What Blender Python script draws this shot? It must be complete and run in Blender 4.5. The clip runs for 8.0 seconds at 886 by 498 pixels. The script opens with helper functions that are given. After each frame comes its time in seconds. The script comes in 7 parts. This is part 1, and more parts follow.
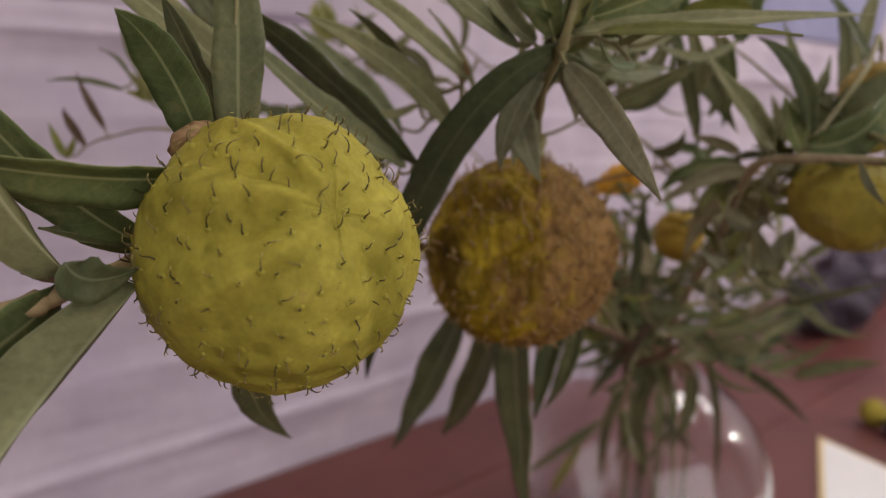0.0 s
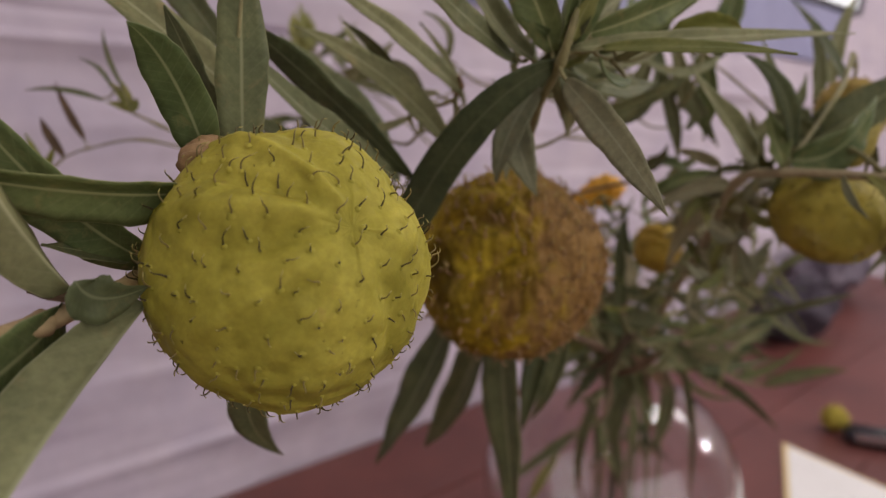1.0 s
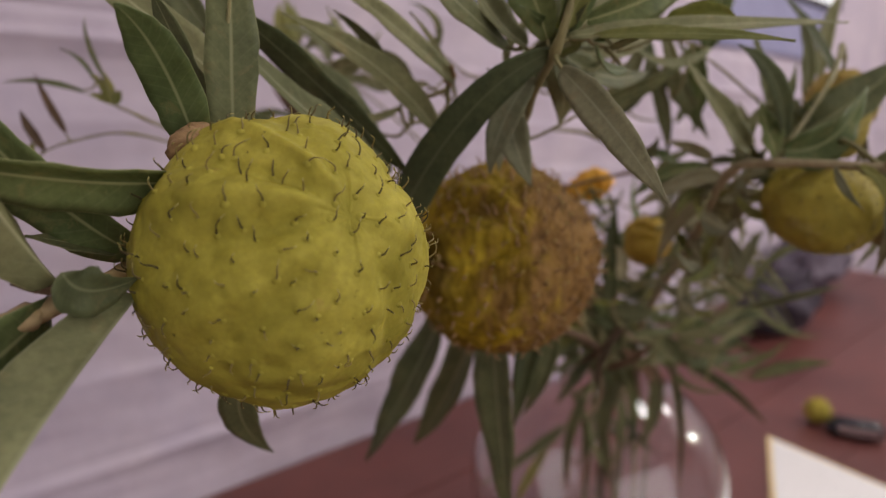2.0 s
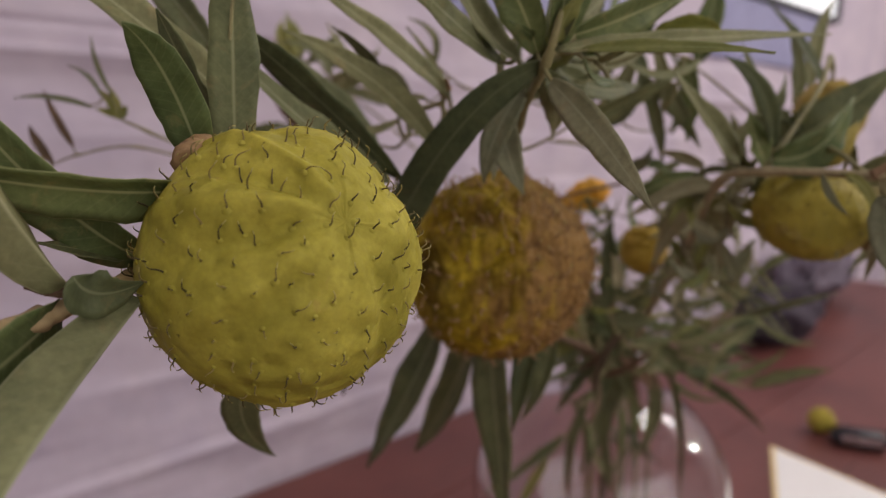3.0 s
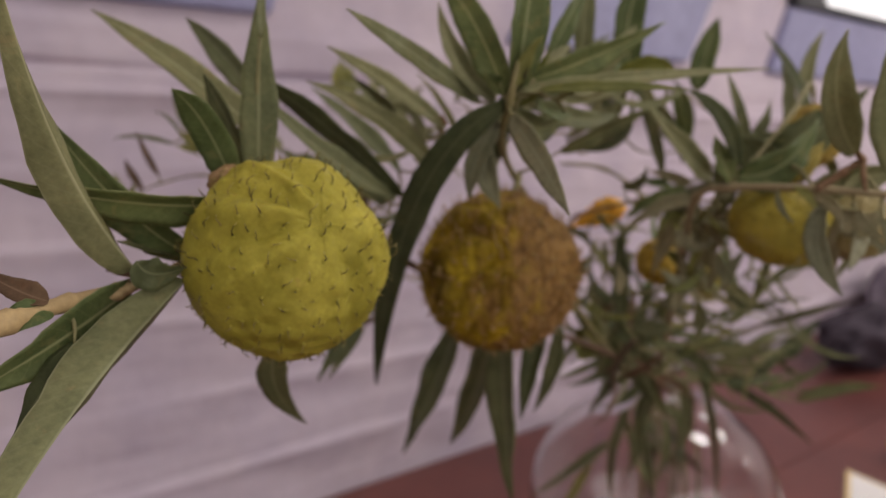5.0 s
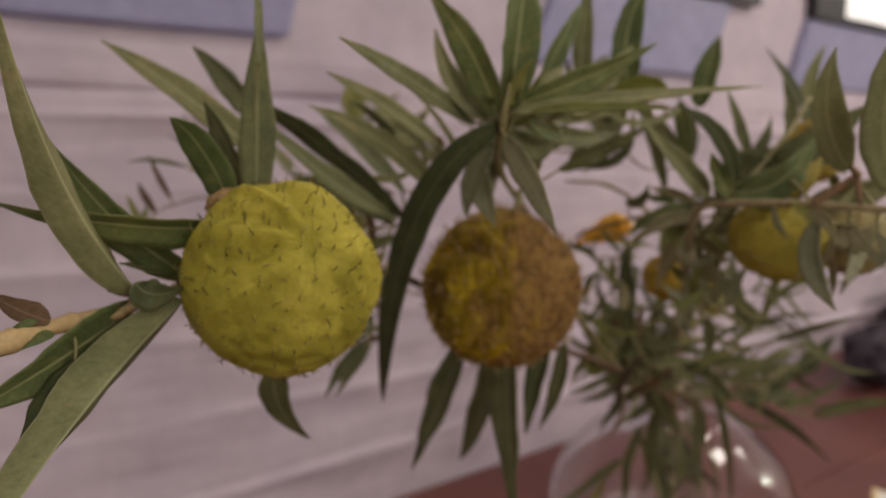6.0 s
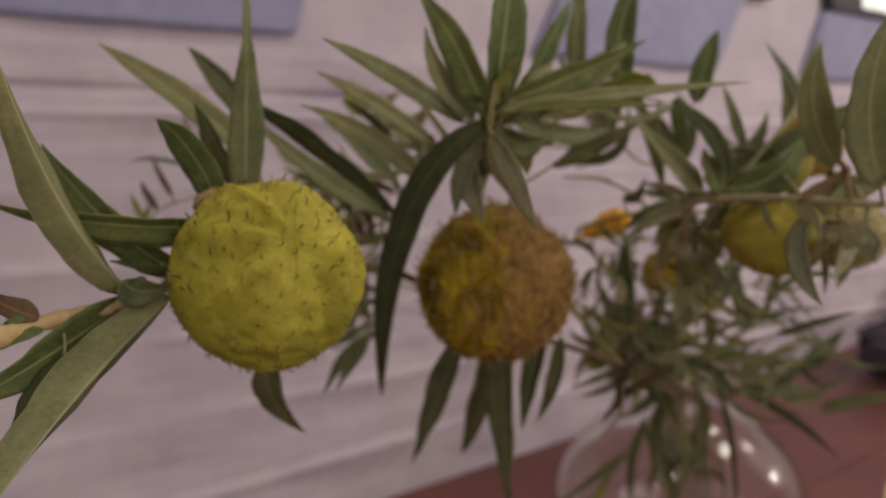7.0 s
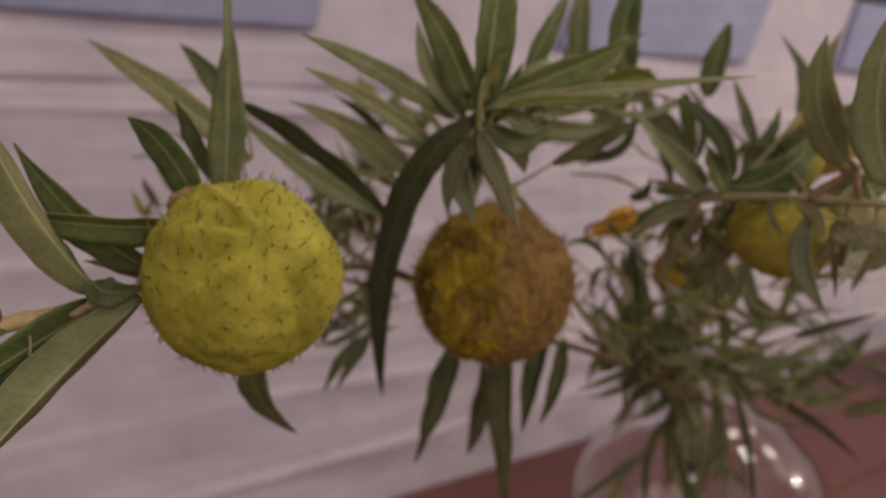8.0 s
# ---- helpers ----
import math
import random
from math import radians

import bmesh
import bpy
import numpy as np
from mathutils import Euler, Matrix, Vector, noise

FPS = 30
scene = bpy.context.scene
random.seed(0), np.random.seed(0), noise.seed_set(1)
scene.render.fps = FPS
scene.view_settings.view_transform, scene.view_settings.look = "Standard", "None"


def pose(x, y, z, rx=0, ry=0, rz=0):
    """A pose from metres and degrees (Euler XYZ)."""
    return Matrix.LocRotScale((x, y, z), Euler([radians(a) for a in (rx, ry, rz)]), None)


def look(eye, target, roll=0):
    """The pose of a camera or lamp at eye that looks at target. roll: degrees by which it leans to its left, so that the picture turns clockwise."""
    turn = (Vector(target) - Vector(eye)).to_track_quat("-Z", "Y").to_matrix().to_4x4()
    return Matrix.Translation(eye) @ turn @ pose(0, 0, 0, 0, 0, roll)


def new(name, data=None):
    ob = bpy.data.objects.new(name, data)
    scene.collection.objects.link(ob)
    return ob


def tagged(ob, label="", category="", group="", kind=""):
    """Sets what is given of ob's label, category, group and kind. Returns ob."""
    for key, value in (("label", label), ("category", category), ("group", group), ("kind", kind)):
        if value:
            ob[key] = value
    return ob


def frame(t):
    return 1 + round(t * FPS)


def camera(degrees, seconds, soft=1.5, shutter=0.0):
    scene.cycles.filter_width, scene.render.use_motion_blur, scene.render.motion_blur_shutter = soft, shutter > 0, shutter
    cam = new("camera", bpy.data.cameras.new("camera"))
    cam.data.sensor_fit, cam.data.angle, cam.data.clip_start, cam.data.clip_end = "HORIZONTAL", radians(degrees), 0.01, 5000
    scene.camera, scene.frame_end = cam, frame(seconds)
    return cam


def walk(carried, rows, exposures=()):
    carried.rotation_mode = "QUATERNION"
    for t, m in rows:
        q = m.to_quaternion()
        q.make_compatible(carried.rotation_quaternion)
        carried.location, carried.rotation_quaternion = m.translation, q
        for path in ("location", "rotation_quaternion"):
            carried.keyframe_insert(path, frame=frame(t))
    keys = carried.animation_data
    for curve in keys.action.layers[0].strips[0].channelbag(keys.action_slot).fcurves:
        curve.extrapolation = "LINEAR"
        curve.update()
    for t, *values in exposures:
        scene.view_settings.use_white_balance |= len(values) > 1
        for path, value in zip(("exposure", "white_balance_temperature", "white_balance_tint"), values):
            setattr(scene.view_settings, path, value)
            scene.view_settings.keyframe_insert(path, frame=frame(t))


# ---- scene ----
cam = camera(62.0, 8.0, soft=1.3)
PATH = [
    (0, (0.003, 0.001, 1.303), (-0.014, 1.961, 0.905), 1.2),
    (0.5, (-0.003, 0.002, 1.304), (0.038, 1.966, 0.929), 1.5),
    (1, (-0.008, 0.002, 1.304), (0.071, 1.966, 0.934), 1.6),
    (1.5, (-0.009, 0.006, 1.303), (0.102, 1.967, 0.924), 1.4),
    (1.7, (-0.01, 0.006, 1.302), (0.11, 1.965, 0.916), 1.6),
    (2.8, (-0.012, 0.002, 1.301), (0.122, 1.97, 0.971), 0.9),
    (3, (-0.009, -0.002, 1.301), (0.105, 1.965, 0.959), 1.1),
    (3.5, (0.001, -0.022, 1.301), (0.05, 1.952, 0.98), 0.7),
    (4, (0.008, -0.043, 1.3), (-0.005, 1.932, 0.984), 0.5),
    (4.5, (0.019, -0.055, 1.301), (-0.052, 1.92, 0.997), 0.3),
    (6, (0.04, -0.067, 1.304), (-0.149, 1.911, 1.073), -0.9),
    (6.5, (0.044, -0.069, 1.304), (-0.141, 1.908, 1.066), -0.7),
    (7, (0.052, -0.07, 1.305), (-0.182, 1.901, 1.061), -1.3),
    (7.5, (0.063, -0.064, 1.305), (-0.23, 1.898, 1.055), -1.2),
    (8, (0.068, -0.06, 1.306), (-0.247, 1.898, 1.049), -1.3),
]
walk(cam, [(t, look(eye, target, roll)) for t, eye, target, roll in PATH],
     exposures=[(0.0, -0.23, 6450, 10), (4.6, -0.27, 6500, 10), (6.0, -0.42, 7150, 7), (8.0, -0.46, 7150, 7)])
cam.data.dof.use_dof = True
cam.data.dof.focus_distance = 0.168
cam.data.dof.aperture_fstop = 11.0

# ---------------------------------------------------------------- light
WALL = pose(-0.1176, 1.1441, 0, 0, 0, 42)      # the white wall: x along it, y into it, z up
world = bpy.data.worlds.new("world")
scene.world = world
world.use_nodes = True
sky = world.node_tree.nodes.new("ShaderNodeTexSky")
sky.sky_type, sky.sun_disc = "NISHITA", False
sky.sun_elevation, sky.sun_rotation = radians(40), radians(200)
world.node_tree.links.new(sky.outputs[0], world.node_tree.nodes["Background"].inputs[0])
world.node_tree.nodes["Background"].inputs[1].default_value = 0.1


def lamp(name, place, target, size, watts, colour, size_y=0.0):
    data = bpy.data.lights.new(name, "AREA")
    data.energy, data.color, data.size = watts, colour, size
    if size_y:
        data.shape, data.size_y = "RECTANGLE", size_y
    ob = new(name, data)
    ob.matrix_world = look(WALL @ Vector(place), WALL @ Vector(target))
    return ob


# broad unseen fill added behind the viewpoint; no opening stands there
lamp("soft_fill_light", (-0.6, -2.9, 1.75), (0, 0, 1.0), 2.4, 25, (1.0, 0.95, 0.98), 1.5)
# unseen overhead lamps added to brighten the table, wall and right side
lamp("overhead_fill", (0.9, -1.3, 2.62), (0.9, -1.2, 0), 0.42, 13, (1.0, 0.95, 0.92))
lamp("overhead_fill", (-0.9, -1.0, 2.62), (-0.9, -0.9, 0), 0.3, 3.5, (1.0, 0.95, 0.92))
lamp("overhead_fill", (2.2, -1.3, 2.62), (2.2, -1.2, 0), 0.36, 8, (1.0, 0.95, 0.92))
lamp("wall_lamp", (3.08, -2.23, 2.27), (0.3, -0.5, 0.95), 0.095, 24, (1.0, 0.94, 0.9))
lamp("wall_lamp", (3.08, -2.10, 2.20), (0.3, -0.5, 0.95), 0.07, 9, (1.0, 0.94, 0.9))


# ---------------------------------------------------------------- materials
def material(name, rough=0.6, spec=0.4):
    m = bpy.data.materials.new(name)
    m.use_nodes = True
    b = m.node_tree.nodes["Principled BSDF"]
    b.inputs["Roughness"].default_value = rough
    b.inputs["Specular IOR Level"].default_value = spec
    return m, m.node_tree, b


def node(tree, kind, **values):
    n = tree.nodes.new(kind)
    for k, v in values.items():
        n.inputs[k].default_value = v
    return n


def ramp(tree, source, stops):
    r = tree.nodes.new("ShaderNodeValToRGB")
    while len(r.color_ramp.elements) < len(stops):
        r.color_ramp.elements.new(0.5)
    for e, (at, c) in zip(r.color_ramp.elements, stops):
        e.position, e.color = at, (*c, 1)
    tree.links.new(source, r.inputs[0])
    return r.outputs[0]


def mixed(tree, kind, fac, a, b):
    n = tree.nodes.new("ShaderNodeMix")
    n.data_type, n.blend_type = "RGBA", kind
    for value, slot in ((fac, 0), (a, 6), (b, 7)):
        if isinstance(value, (float, int)):
            n.inputs[slot].default_value = value
        elif isinstance(value, tuple):
            n.inputs[slot].default_value = (*value, 1)
        else:
            tree.links.new(value, n.inputs[slot])
    return n.outputs[2]


def bump(tree, b, height, strength, distance):
    n = node(tree, "ShaderNodeBump", Strength=strength, Distance=distance)
    tree.links.new(height, n.inputs["Height"])
    tree.links.new(n.outputs[0], b.inputs["Normal"])


def noise_of(tree, scale, detail=4.0, stretch=None, roughness=0.6, swirl=0.0):
    c = tree.nodes.new("ShaderNodeTexCoord")
    n = node(tree, "ShaderNodeTexNoise", Scale=scale, Detail=detail, Roughness=roughness, Distortion=swirl)
    if stretch:
        mp = node(tree, "ShaderNodeMapping", Scale=stretch)
        tree.links.new(c.outputs["Object"], mp.inputs[0])
        tree.links.new(mp.outputs[0], n.inputs["Vector"])
    else:
        tree.links.new(c.outputs["Object"], n.inputs["Vector"])
    return n.outputs["Fac"]


def two_scale(name, dark, light, coarse, fine, rough=0.6, spec=0.4, relief=0.3, depth=0.002, stretch=None):
    """A surface whose colour wanders between two tones at two scales, with a fine relief."""
    span = 0.07 if name == "whitewash" else 0.18
    m, t, b = material(name, rough, spec)
    big, small = noise_of(t, coarse, 3), noise_of(t, fine, 5, stretch)
    base = ramp(t, big, [(0.3, dark), (0.7, light)])
    grain = ramp(t, small, [(0.25, (1 - span,) * 3), (0.75, (1 + 0.6 * span,) * 3)])
    t.links.new(mixed(t, "MULTIPLY", 1.0, base, grain), b.inputs["Base Color"])
    bump(t, b, small, relief, depth)
    return m


def leaf_material(name, dark, light, vein, rough, spec):
    m, t, b = material(name, rough, spec)
    uv = t.nodes.new("ShaderNodeUVMap")
    sep = t.nodes.new("ShaderNodeSeparateXYZ")
    t.links.new(uv.outputs[0], sep.inputs[0])
    across = node(t, "ShaderNodeMath")
    across.operation = "SUBTRACT"
    across.inputs[1].default_value = 0.5
    t.links.new(sep.outputs[0], across.inputs[0])
    side = node(t, "ShaderNodeMath")
    side.operation = "ABSOLUTE"
    t.links.new(across.outputs[0], side.inputs[0])
    rib = ramp(t, side.outputs[0], [(0.012, (1, 1, 1)), (0.045, (0, 0, 0)), (0.478, (0, 0, 0)), (0.495, (0.55, 0.55, 0.55))])
    # side veins that slant towards the tip
    slant = node(t, "ShaderNodeMath")
    slant.operation = "MULTIPLY_ADD"
    slant.inputs[1].default_value = -0.22
    t.links.new(side.outputs[0], slant.inputs[0])
    t.links.new(sep.outputs[1], slant.inputs[2])
    many = node(t, "ShaderNodeMath")
    many.operation = "MULTIPLY"
    many.inputs[1].default_value = 95.0
    t.links.new(slant.outputs[0], many.inputs[0])
    wave = node(t, "ShaderNodeMath")
    wave.operation = "SINE"
    t.links.new(many.outputs[0], wave.inputs[0])
    veins = ramp(t, wave.outputs[0], [(0.8, (0, 0, 0)), (1.0, (0.1, 0.1, 0.1))])
    big, small = noise_of(t, 75, 4), noise_of(t, 500, 4)
    base = ramp(t, big, [(0.33, dark), (0.67, light)])
    # yellowed and brown spots of age
    tired = ramp(t, noise_of(t, 130, 5, None, 0.7, 0.6), [(0.56, (0, 0, 0)), (0.7, (0.55, 0.55, 0.55))])
    base = mixed(t, "MIX", tired, base, (vein[0] * 0.9, vein[1] * 0.72, vein[2] * 0.6))
    grain = ramp(t, small, [(0.25, (0.8, 0.8, 0.8)), (0.75, (1.15, 1.15, 1.15))])
    body = mixed(t, "MULTIPLY", 1.0, base, grain)
    lined = mixed(t, "MIX", veins, body, vein)
    own = t.nodes.new("ShaderNodeObjectInfo")
    vary = ramp(t, own.outputs["Random"], [(0.0, (0.75, 0.8, 0.8)), (1.0, (1.2, 1.15, 1.1))])
    t.links.new(mixed(t, "MULTIPLY", 1.0, mixed(t, "MIX", rib, lined, vein), vary), b.inputs["Base Color"])
    # light shines through the blade
    glow = t.nodes.new("ShaderNodeBsdfTranslucent")
    t.links.new(b.inputs["Base Color"].links[0].from_socket, glow.inputs[0])
    both = node(t, "ShaderNodeMixShader", Fac=0.33)
    t.links.new(b.outputs[0], both.inputs[1])
    t.links.new(glow.outputs[0], both.inputs[2])
    t.links.new(both.outputs[0], t.nodes["Material Output"].inputs[0])
    bump(t, b, mixed(t, "ADD", 1.0, veins, small), 0.35, 0.0004)
    return m


LEAF = {
    "g": (leaf_material("leaf_upper", (0.122, 0.16, 0.058), (0.2, 0.243, 0.09), (0.4, 0.42, 0.2), 0.5, 0.2),
          leaf_material("leaf_under", (0.222, 0.232, 0.112), (0.312, 0.314, 0.155), (0.44, 0.44, 0.26), 0.6, 0.2)),
    "d": (leaf_material("old_leaf_upper", (0.124, 0.14, 0.064), (0.2, 0.217, 0.096), (0.3, 0.31, 0.16), 0.48, 0.2),
          leaf_material("old_leaf_under", (0.15, 0.158, 0.075), (0.215, 0.215, 0.1), (0.28, 0.275, 0.14), 0.6, 0.2)),
    "y": (leaf_material("young_leaf_upper", (0.2, 0.22, 0.045), (0.3, 0.31, 0.07), (0.38, 0.38, 0.13), 0.6, 0.22),
          leaf_material("young_leaf_under", (0.24, 0.25, 0.07), (0.34, 0.33, 0.1), (0.4, 0.4, 0.16), 0.6, 0.3)),
    "o": (leaf_material("yellowed_leaf_upper", (0.4, 0.32, 0.06), (0.5, 0.42, 0.1), (0.5, 0.45, 0.2), 0.55, 0.3),
          leaf_material("yellowed_leaf_under", (0.42, 0.34, 0.07), (0.55, 0.42, 0.1), (0.5, 0.45, 0.2), 0.6, 0.3)),
    "v": (leaf_material("fresh_leaf_upper", (0.07, 0.09, 0.042), (0.112, 0.132, 0.06), (0.15, 0.165, 0.085), 0.6, 0.22),
          leaf_material("fresh_leaf_under", (0.08, 0.12, 0.05), (0.12, 0.16, 0.07), (0.18, 0.22, 0.1), 0.6, 0.3)),
    "p": (leaf_material("pale_leaf_upper", (0.225, 0.24, 0.112), (0.31, 0.32, 0.158), (0.4, 0.4, 0.22), 0.6, 0.2),
          leaf_material("pale_leaf_under", (0.31, 0.3, 0.175), (0.43, 0.4, 0.245), (0.48, 0.46, 0.3), 0.65, 0.2)),
    "b": (leaf_material("dry_leaf_upper", (0.12, 0.075, 0.045), (0.19, 0.12, 0.07), (0.24, 0.16, 0.1), 0.7, 0.2),
          leaf_material("dry_leaf_under", (0.14, 0.09, 0.055), (0.2, 0.13, 0.08), (0.24, 0.16, 0.1), 0.7, 0.2)),
}
plaster = two_scale("whitewash", (0.482, 0.418, 0.498), (0.605, 0.525, 0.575), 6, 34, 0.75, 0.25, 0.34, 0.003)
white_paint = two_scale("white_paint", (0.74, 0.7, 0.72), (0.82, 0.78, 0.8), 2, 40, 0.6, 0.3, 0.1, 0.001)
blue_grey = two_scale("blue_grey_surface", (0.25, 0.25, 0.4), (0.32, 0.315, 0.47), 3, 40, 0.55, 0.35, 0.1, 0.001)
dark_frame = two_scale("dark_frame_paint", (0.02, 0.02, 0.025), (0.035, 0.035, 0.04), 5, 60, 0.45)
red_wood = two_scale("red_brown_wood", (0.113, 0.037, 0.031), (0.192, 0.064, 0.051), 3, 28, 0.42, 0.4, 0.12, 0.001, (1, 9, 9))
floor_wood = two_scale("floor_wood", (0.16, 0.1, 0.07), (0.24, 0.15, 0.1), 2, 25, 0.5, 0.4, 0.1, 0.001, (1, 8, 8))
paper_white = two_scale("white_paper", (0.86, 0.84, 0.8), (0.92, 0.9, 0.86), 8, 200, 0.6, 0.2, 0.05, 0.0003)
paper_edge = two_scale("yellow_paper_edge", (0.75, 0.58, 0.28), (0.85, 0.68, 0.36), 20, 200, 0.6, 0.2, 0.05, 0.0003)
navy_cloth = two_scale("navy_cloth", (0.045, 0.037, 0.047), (0.085, 0.07, 0.087), 6, 180, 0.85, 0.15, 0.5, 0.002)
grey_cloth = two_scale("grey_violet_cloth", (0.12, 0.1, 0.125), (0.19, 0.16, 0.195), 6, 180, 0.85, 0.15, 0.5, 0.002)
silver, silver_tree, silver_base = material("silver_metal", 0.25)
silver_base.inputs["Metallic"].default_value = 1.0
silver_base.inputs["Base Color"].default_value = (0.6, 0.6, 0.62, 1)
stem_green = two_scale("green_stem", (0.2, 0.18, 0.08), (0.3, 0.27, 0.12), 60, 500, 0.6, 0.3, 0.3, 0.0004)
stem_pale = two_scale("pale_yellow_stem", (0.42, 0.29, 0.13), (0.56, 0.42, 0.22), 60, 500, 0.6, 0.3, 0.3, 0.0004)
stem_tan = two_scale("tan_stem", (0.3, 0.24, 0.13), (0.42, 0.35, 0.2), 70, 500, 0.65, 0.25, 0.3, 0.0004)
stem_brown = two_scale("red_brown_twig", (0.2, 0.125, 0.07), (0.34, 0.21, 0.12), 80, 500, 0.7, 0.2, 0.4, 0.0004)
bark_brown = two_scale("dark_brown_bark", (0.11, 0.075, 0.045), (0.2, 0.13, 0.08), 80, 500, 0.75, 0.2, 0.4, 0.0004)
stub_brown = two_scale("dry_stalk_end", (0.24, 0.14, 0.07), (0.42, 0.27, 0.13), 120, 700, 0.75, 0.2, 0.6, 0.0006)
isle, isle_tree, isle_base = material("bristle_mixed", 0.6, 0.3)
geo = isle_tree.nodes.new("ShaderNodeNewGeometry")
isle_tree.links.new(ramp(isle_tree, geo.outputs["Random Per Island"], [(0.0, (0.06, 0.045, 0.015)), (0.45, (0.13, 0.1, 0.03)), (1.0, (0.26, 0.2, 0.06))]), isle_base.inputs["Base Color"])
bristle_light = two_scale("bristle_yellow", (0.3, 0.26, 0.07), (0.42, 0.36, 0.12), 200, 900, 0.6, 0.3, 0.1, 0.0002)
petal_orange = two_scale("orange_petal", (0.85, 0.4, 0.03), (0.98, 0.6, 0.08), 60, 400, 0.6, 0.3, 0.3, 0.0005)
black_plastic = two_scale("black_plastic", (0.01, 0.01, 0.012), (0.02, 0.02, 0.024), 20, 300, 0.25, 0.5, 0.05, 0.0002)


def fruit_material(name, green, yellow, brown, share, scale, ripened=None):
    """Skin of a balloon fruit: yellow-green, mottled, going brown where it dries."""
    m, t, b = material(name, 0.6, 0.12)
    big, small = noise_of(t, scale, 3), noise_of(t, 700, 5)
    skin = ramp(t, big, [(0.3, green), (0.7, yellow)])
    patch = noise_of(t, scale * 0.9, 5, (1.3, 1.1, 0.8), 0.7)
    if ripened:
        # one flank has dried: browner along x
        c = t.nodes.new("ShaderNodeTexCoord")
        sep = t.nodes.new("ShaderNodeSeparateXYZ")
        t.links.new(c.outputs["Object"], sep.inputs[0])
        along = node(t, "ShaderNodeMath")
        along.operation = "SUBTRACT"
        along.inputs[1].default_value = ripened[0]
        t.links.new(sep.outputs[0], along.inputs[0])
        add = node(t, "ShaderNodeMath")
        add.operation = "MULTIPLY_ADD"
        add.inputs[1].default_value = 0.25 / ripened[1]
        t.links.new(along.outputs[0], add.inputs[0])
        streak = noise_of(t, 120, 4, (1, 1, 0.3), 0.6, 0.8)
        both = node(t, "ShaderNodeMath")
        both.operation = "ADD"
        t.links.new(patch, both.inputs[0])
        both.inputs[1].default_value = -0.04
        t.links.new(mixed(t, "MIX", 0.5, both.outputs[0], streak), add.inputs[2])
        patch = add.outputs[0]
        fibres = ramp(t, noise_of(t, 130, 4, (1, 1, 0.28), 0.6, 2.2), [(0.34, (0.55, 0.48, 0.4)), (0.62, (1.25, 1.2, 1.12))])
        blotch = ramp(t, noise_of(t, 70, 3, (1, 1, 0.8), 0.6, 0.8), [(0.38, (0.5, 0.42, 0.32)), (0.6, (1.1, 1.1, 1.1))])
        skin = mixed(t, "MULTIPLY", 0.9, skin, blotch)
        skin, brown = mixed(t, "MULTIPLY", 0.8, skin, fibres), mixed(t, "MULTIPLY", 0.9, brown, fibres)
    dry = ramp(t, patch, [(share, (0, 0, 0)), (share + 0.14, (1, 1, 1))])
    body = mixed(t, "MIX", dry, skin, brown)
    speck = ramp(t, noise_of(t, 620, 2), [(0.70, (0, 0, 0)), (0.75, (0.75, 0.75, 0.75))])
    body = mixed(t, "MIX", mixed(t, "MULTIPLY", 1.0, speck, ramp(t, big, [(0.5, (0, 0, 0)), (0.62, (1, 1, 1))])), body, (0.1, 0.085, 0.02))
    grain = ramp(t, small, [(0.25, (0.84, 0.84, 0.84)), (0.75, (1.12, 1.12, 1.12))])
    t.links.new(mixed(t, "MULTIPLY", 1.0, body, grain), b.inputs["Base Color"])
    b.inputs["Subsurface Weight"].default_value = 0.12
    b.inputs["Subsurface Radius"].default_value = (0.004, 0.003, 0.001)
    b.inputs["Subsurface Scale"].default_value = 1.0
    # pillowed cells between the bristles
    c = t.nodes.new("ShaderNodeTexCoord")
    cell = node(t, "ShaderNodeTexVoronoi", Scale=170.0)
    cell.feature = "SMOOTH_F1"
    t.links.new(c.outputs["Object"], cell.inputs["Vector"])
    bump(t, b, mixed(t, "ADD", 0.4 if ripened else 0.06, cell.outputs["Distance"], small), 0.9, 0.0022 if ripened else 0.0019)
    return m


ripe_skin = fruit_material("green_fruit_skin", (0.295, 0.26, 0.034), (0.455, 0.392, 0.06), (0.44, 0.29, 0.08), 0.66, 60)
dry_skin = fruit_material("drying_fruit_skin", (0.18, 0.14, 0.02), (0.52, 0.38, 0.02), (0.275, 0.165, 0.056), 0.46, 30, (0.024, 0.055))
far_skin = fruit_material("olive_fruit_skin", (0.29, 0.24, 0.038), (0.42, 0.335, 0.055), (0.34, 0.26, 0.09), 0.58, 70)
dull_skin = fruit_material("dull_olive_fruit_skin", (0.26, 0.22, 0.09), (0.36, 0.29, 0.13), (0.28, 0.2, 0.1), 0.58, 70)
gold_skin = fruit_material("golden_fruit_skin", (0.4, 0.265, 0.04), (0.5, 0.345, 0.055), (0.34, 0.2, 0.06), 0.6, 60)
dusty_skin = fruit_material("dusty_golden_fruit_skin", (0.36, 0.26, 0.06), (0.47, 0.345, 0.09), (0.34, 0.22, 0.09), 0.56, 60)

glass, gt, gb = material("clear_glass", 0.02, 0.5)
gb.inputs["Base Color"].default_value = (0.97, 0.98, 0.98, 1)
gb.inputs["Transmission Weight"].default_value = 1.0
gb.inputs["IOR"].default_value = 1.46
daylight, dt, db = material("bright_daylight_pane", 0.3)
db.inputs["Base Color"].default_value = (0.9, 0.9, 0.9, 1)
db.inputs["Emission Color"].default_value = (0.93, 0.95, 1.0, 1)
db.inputs["Emission Strength"].default_value = 0.75


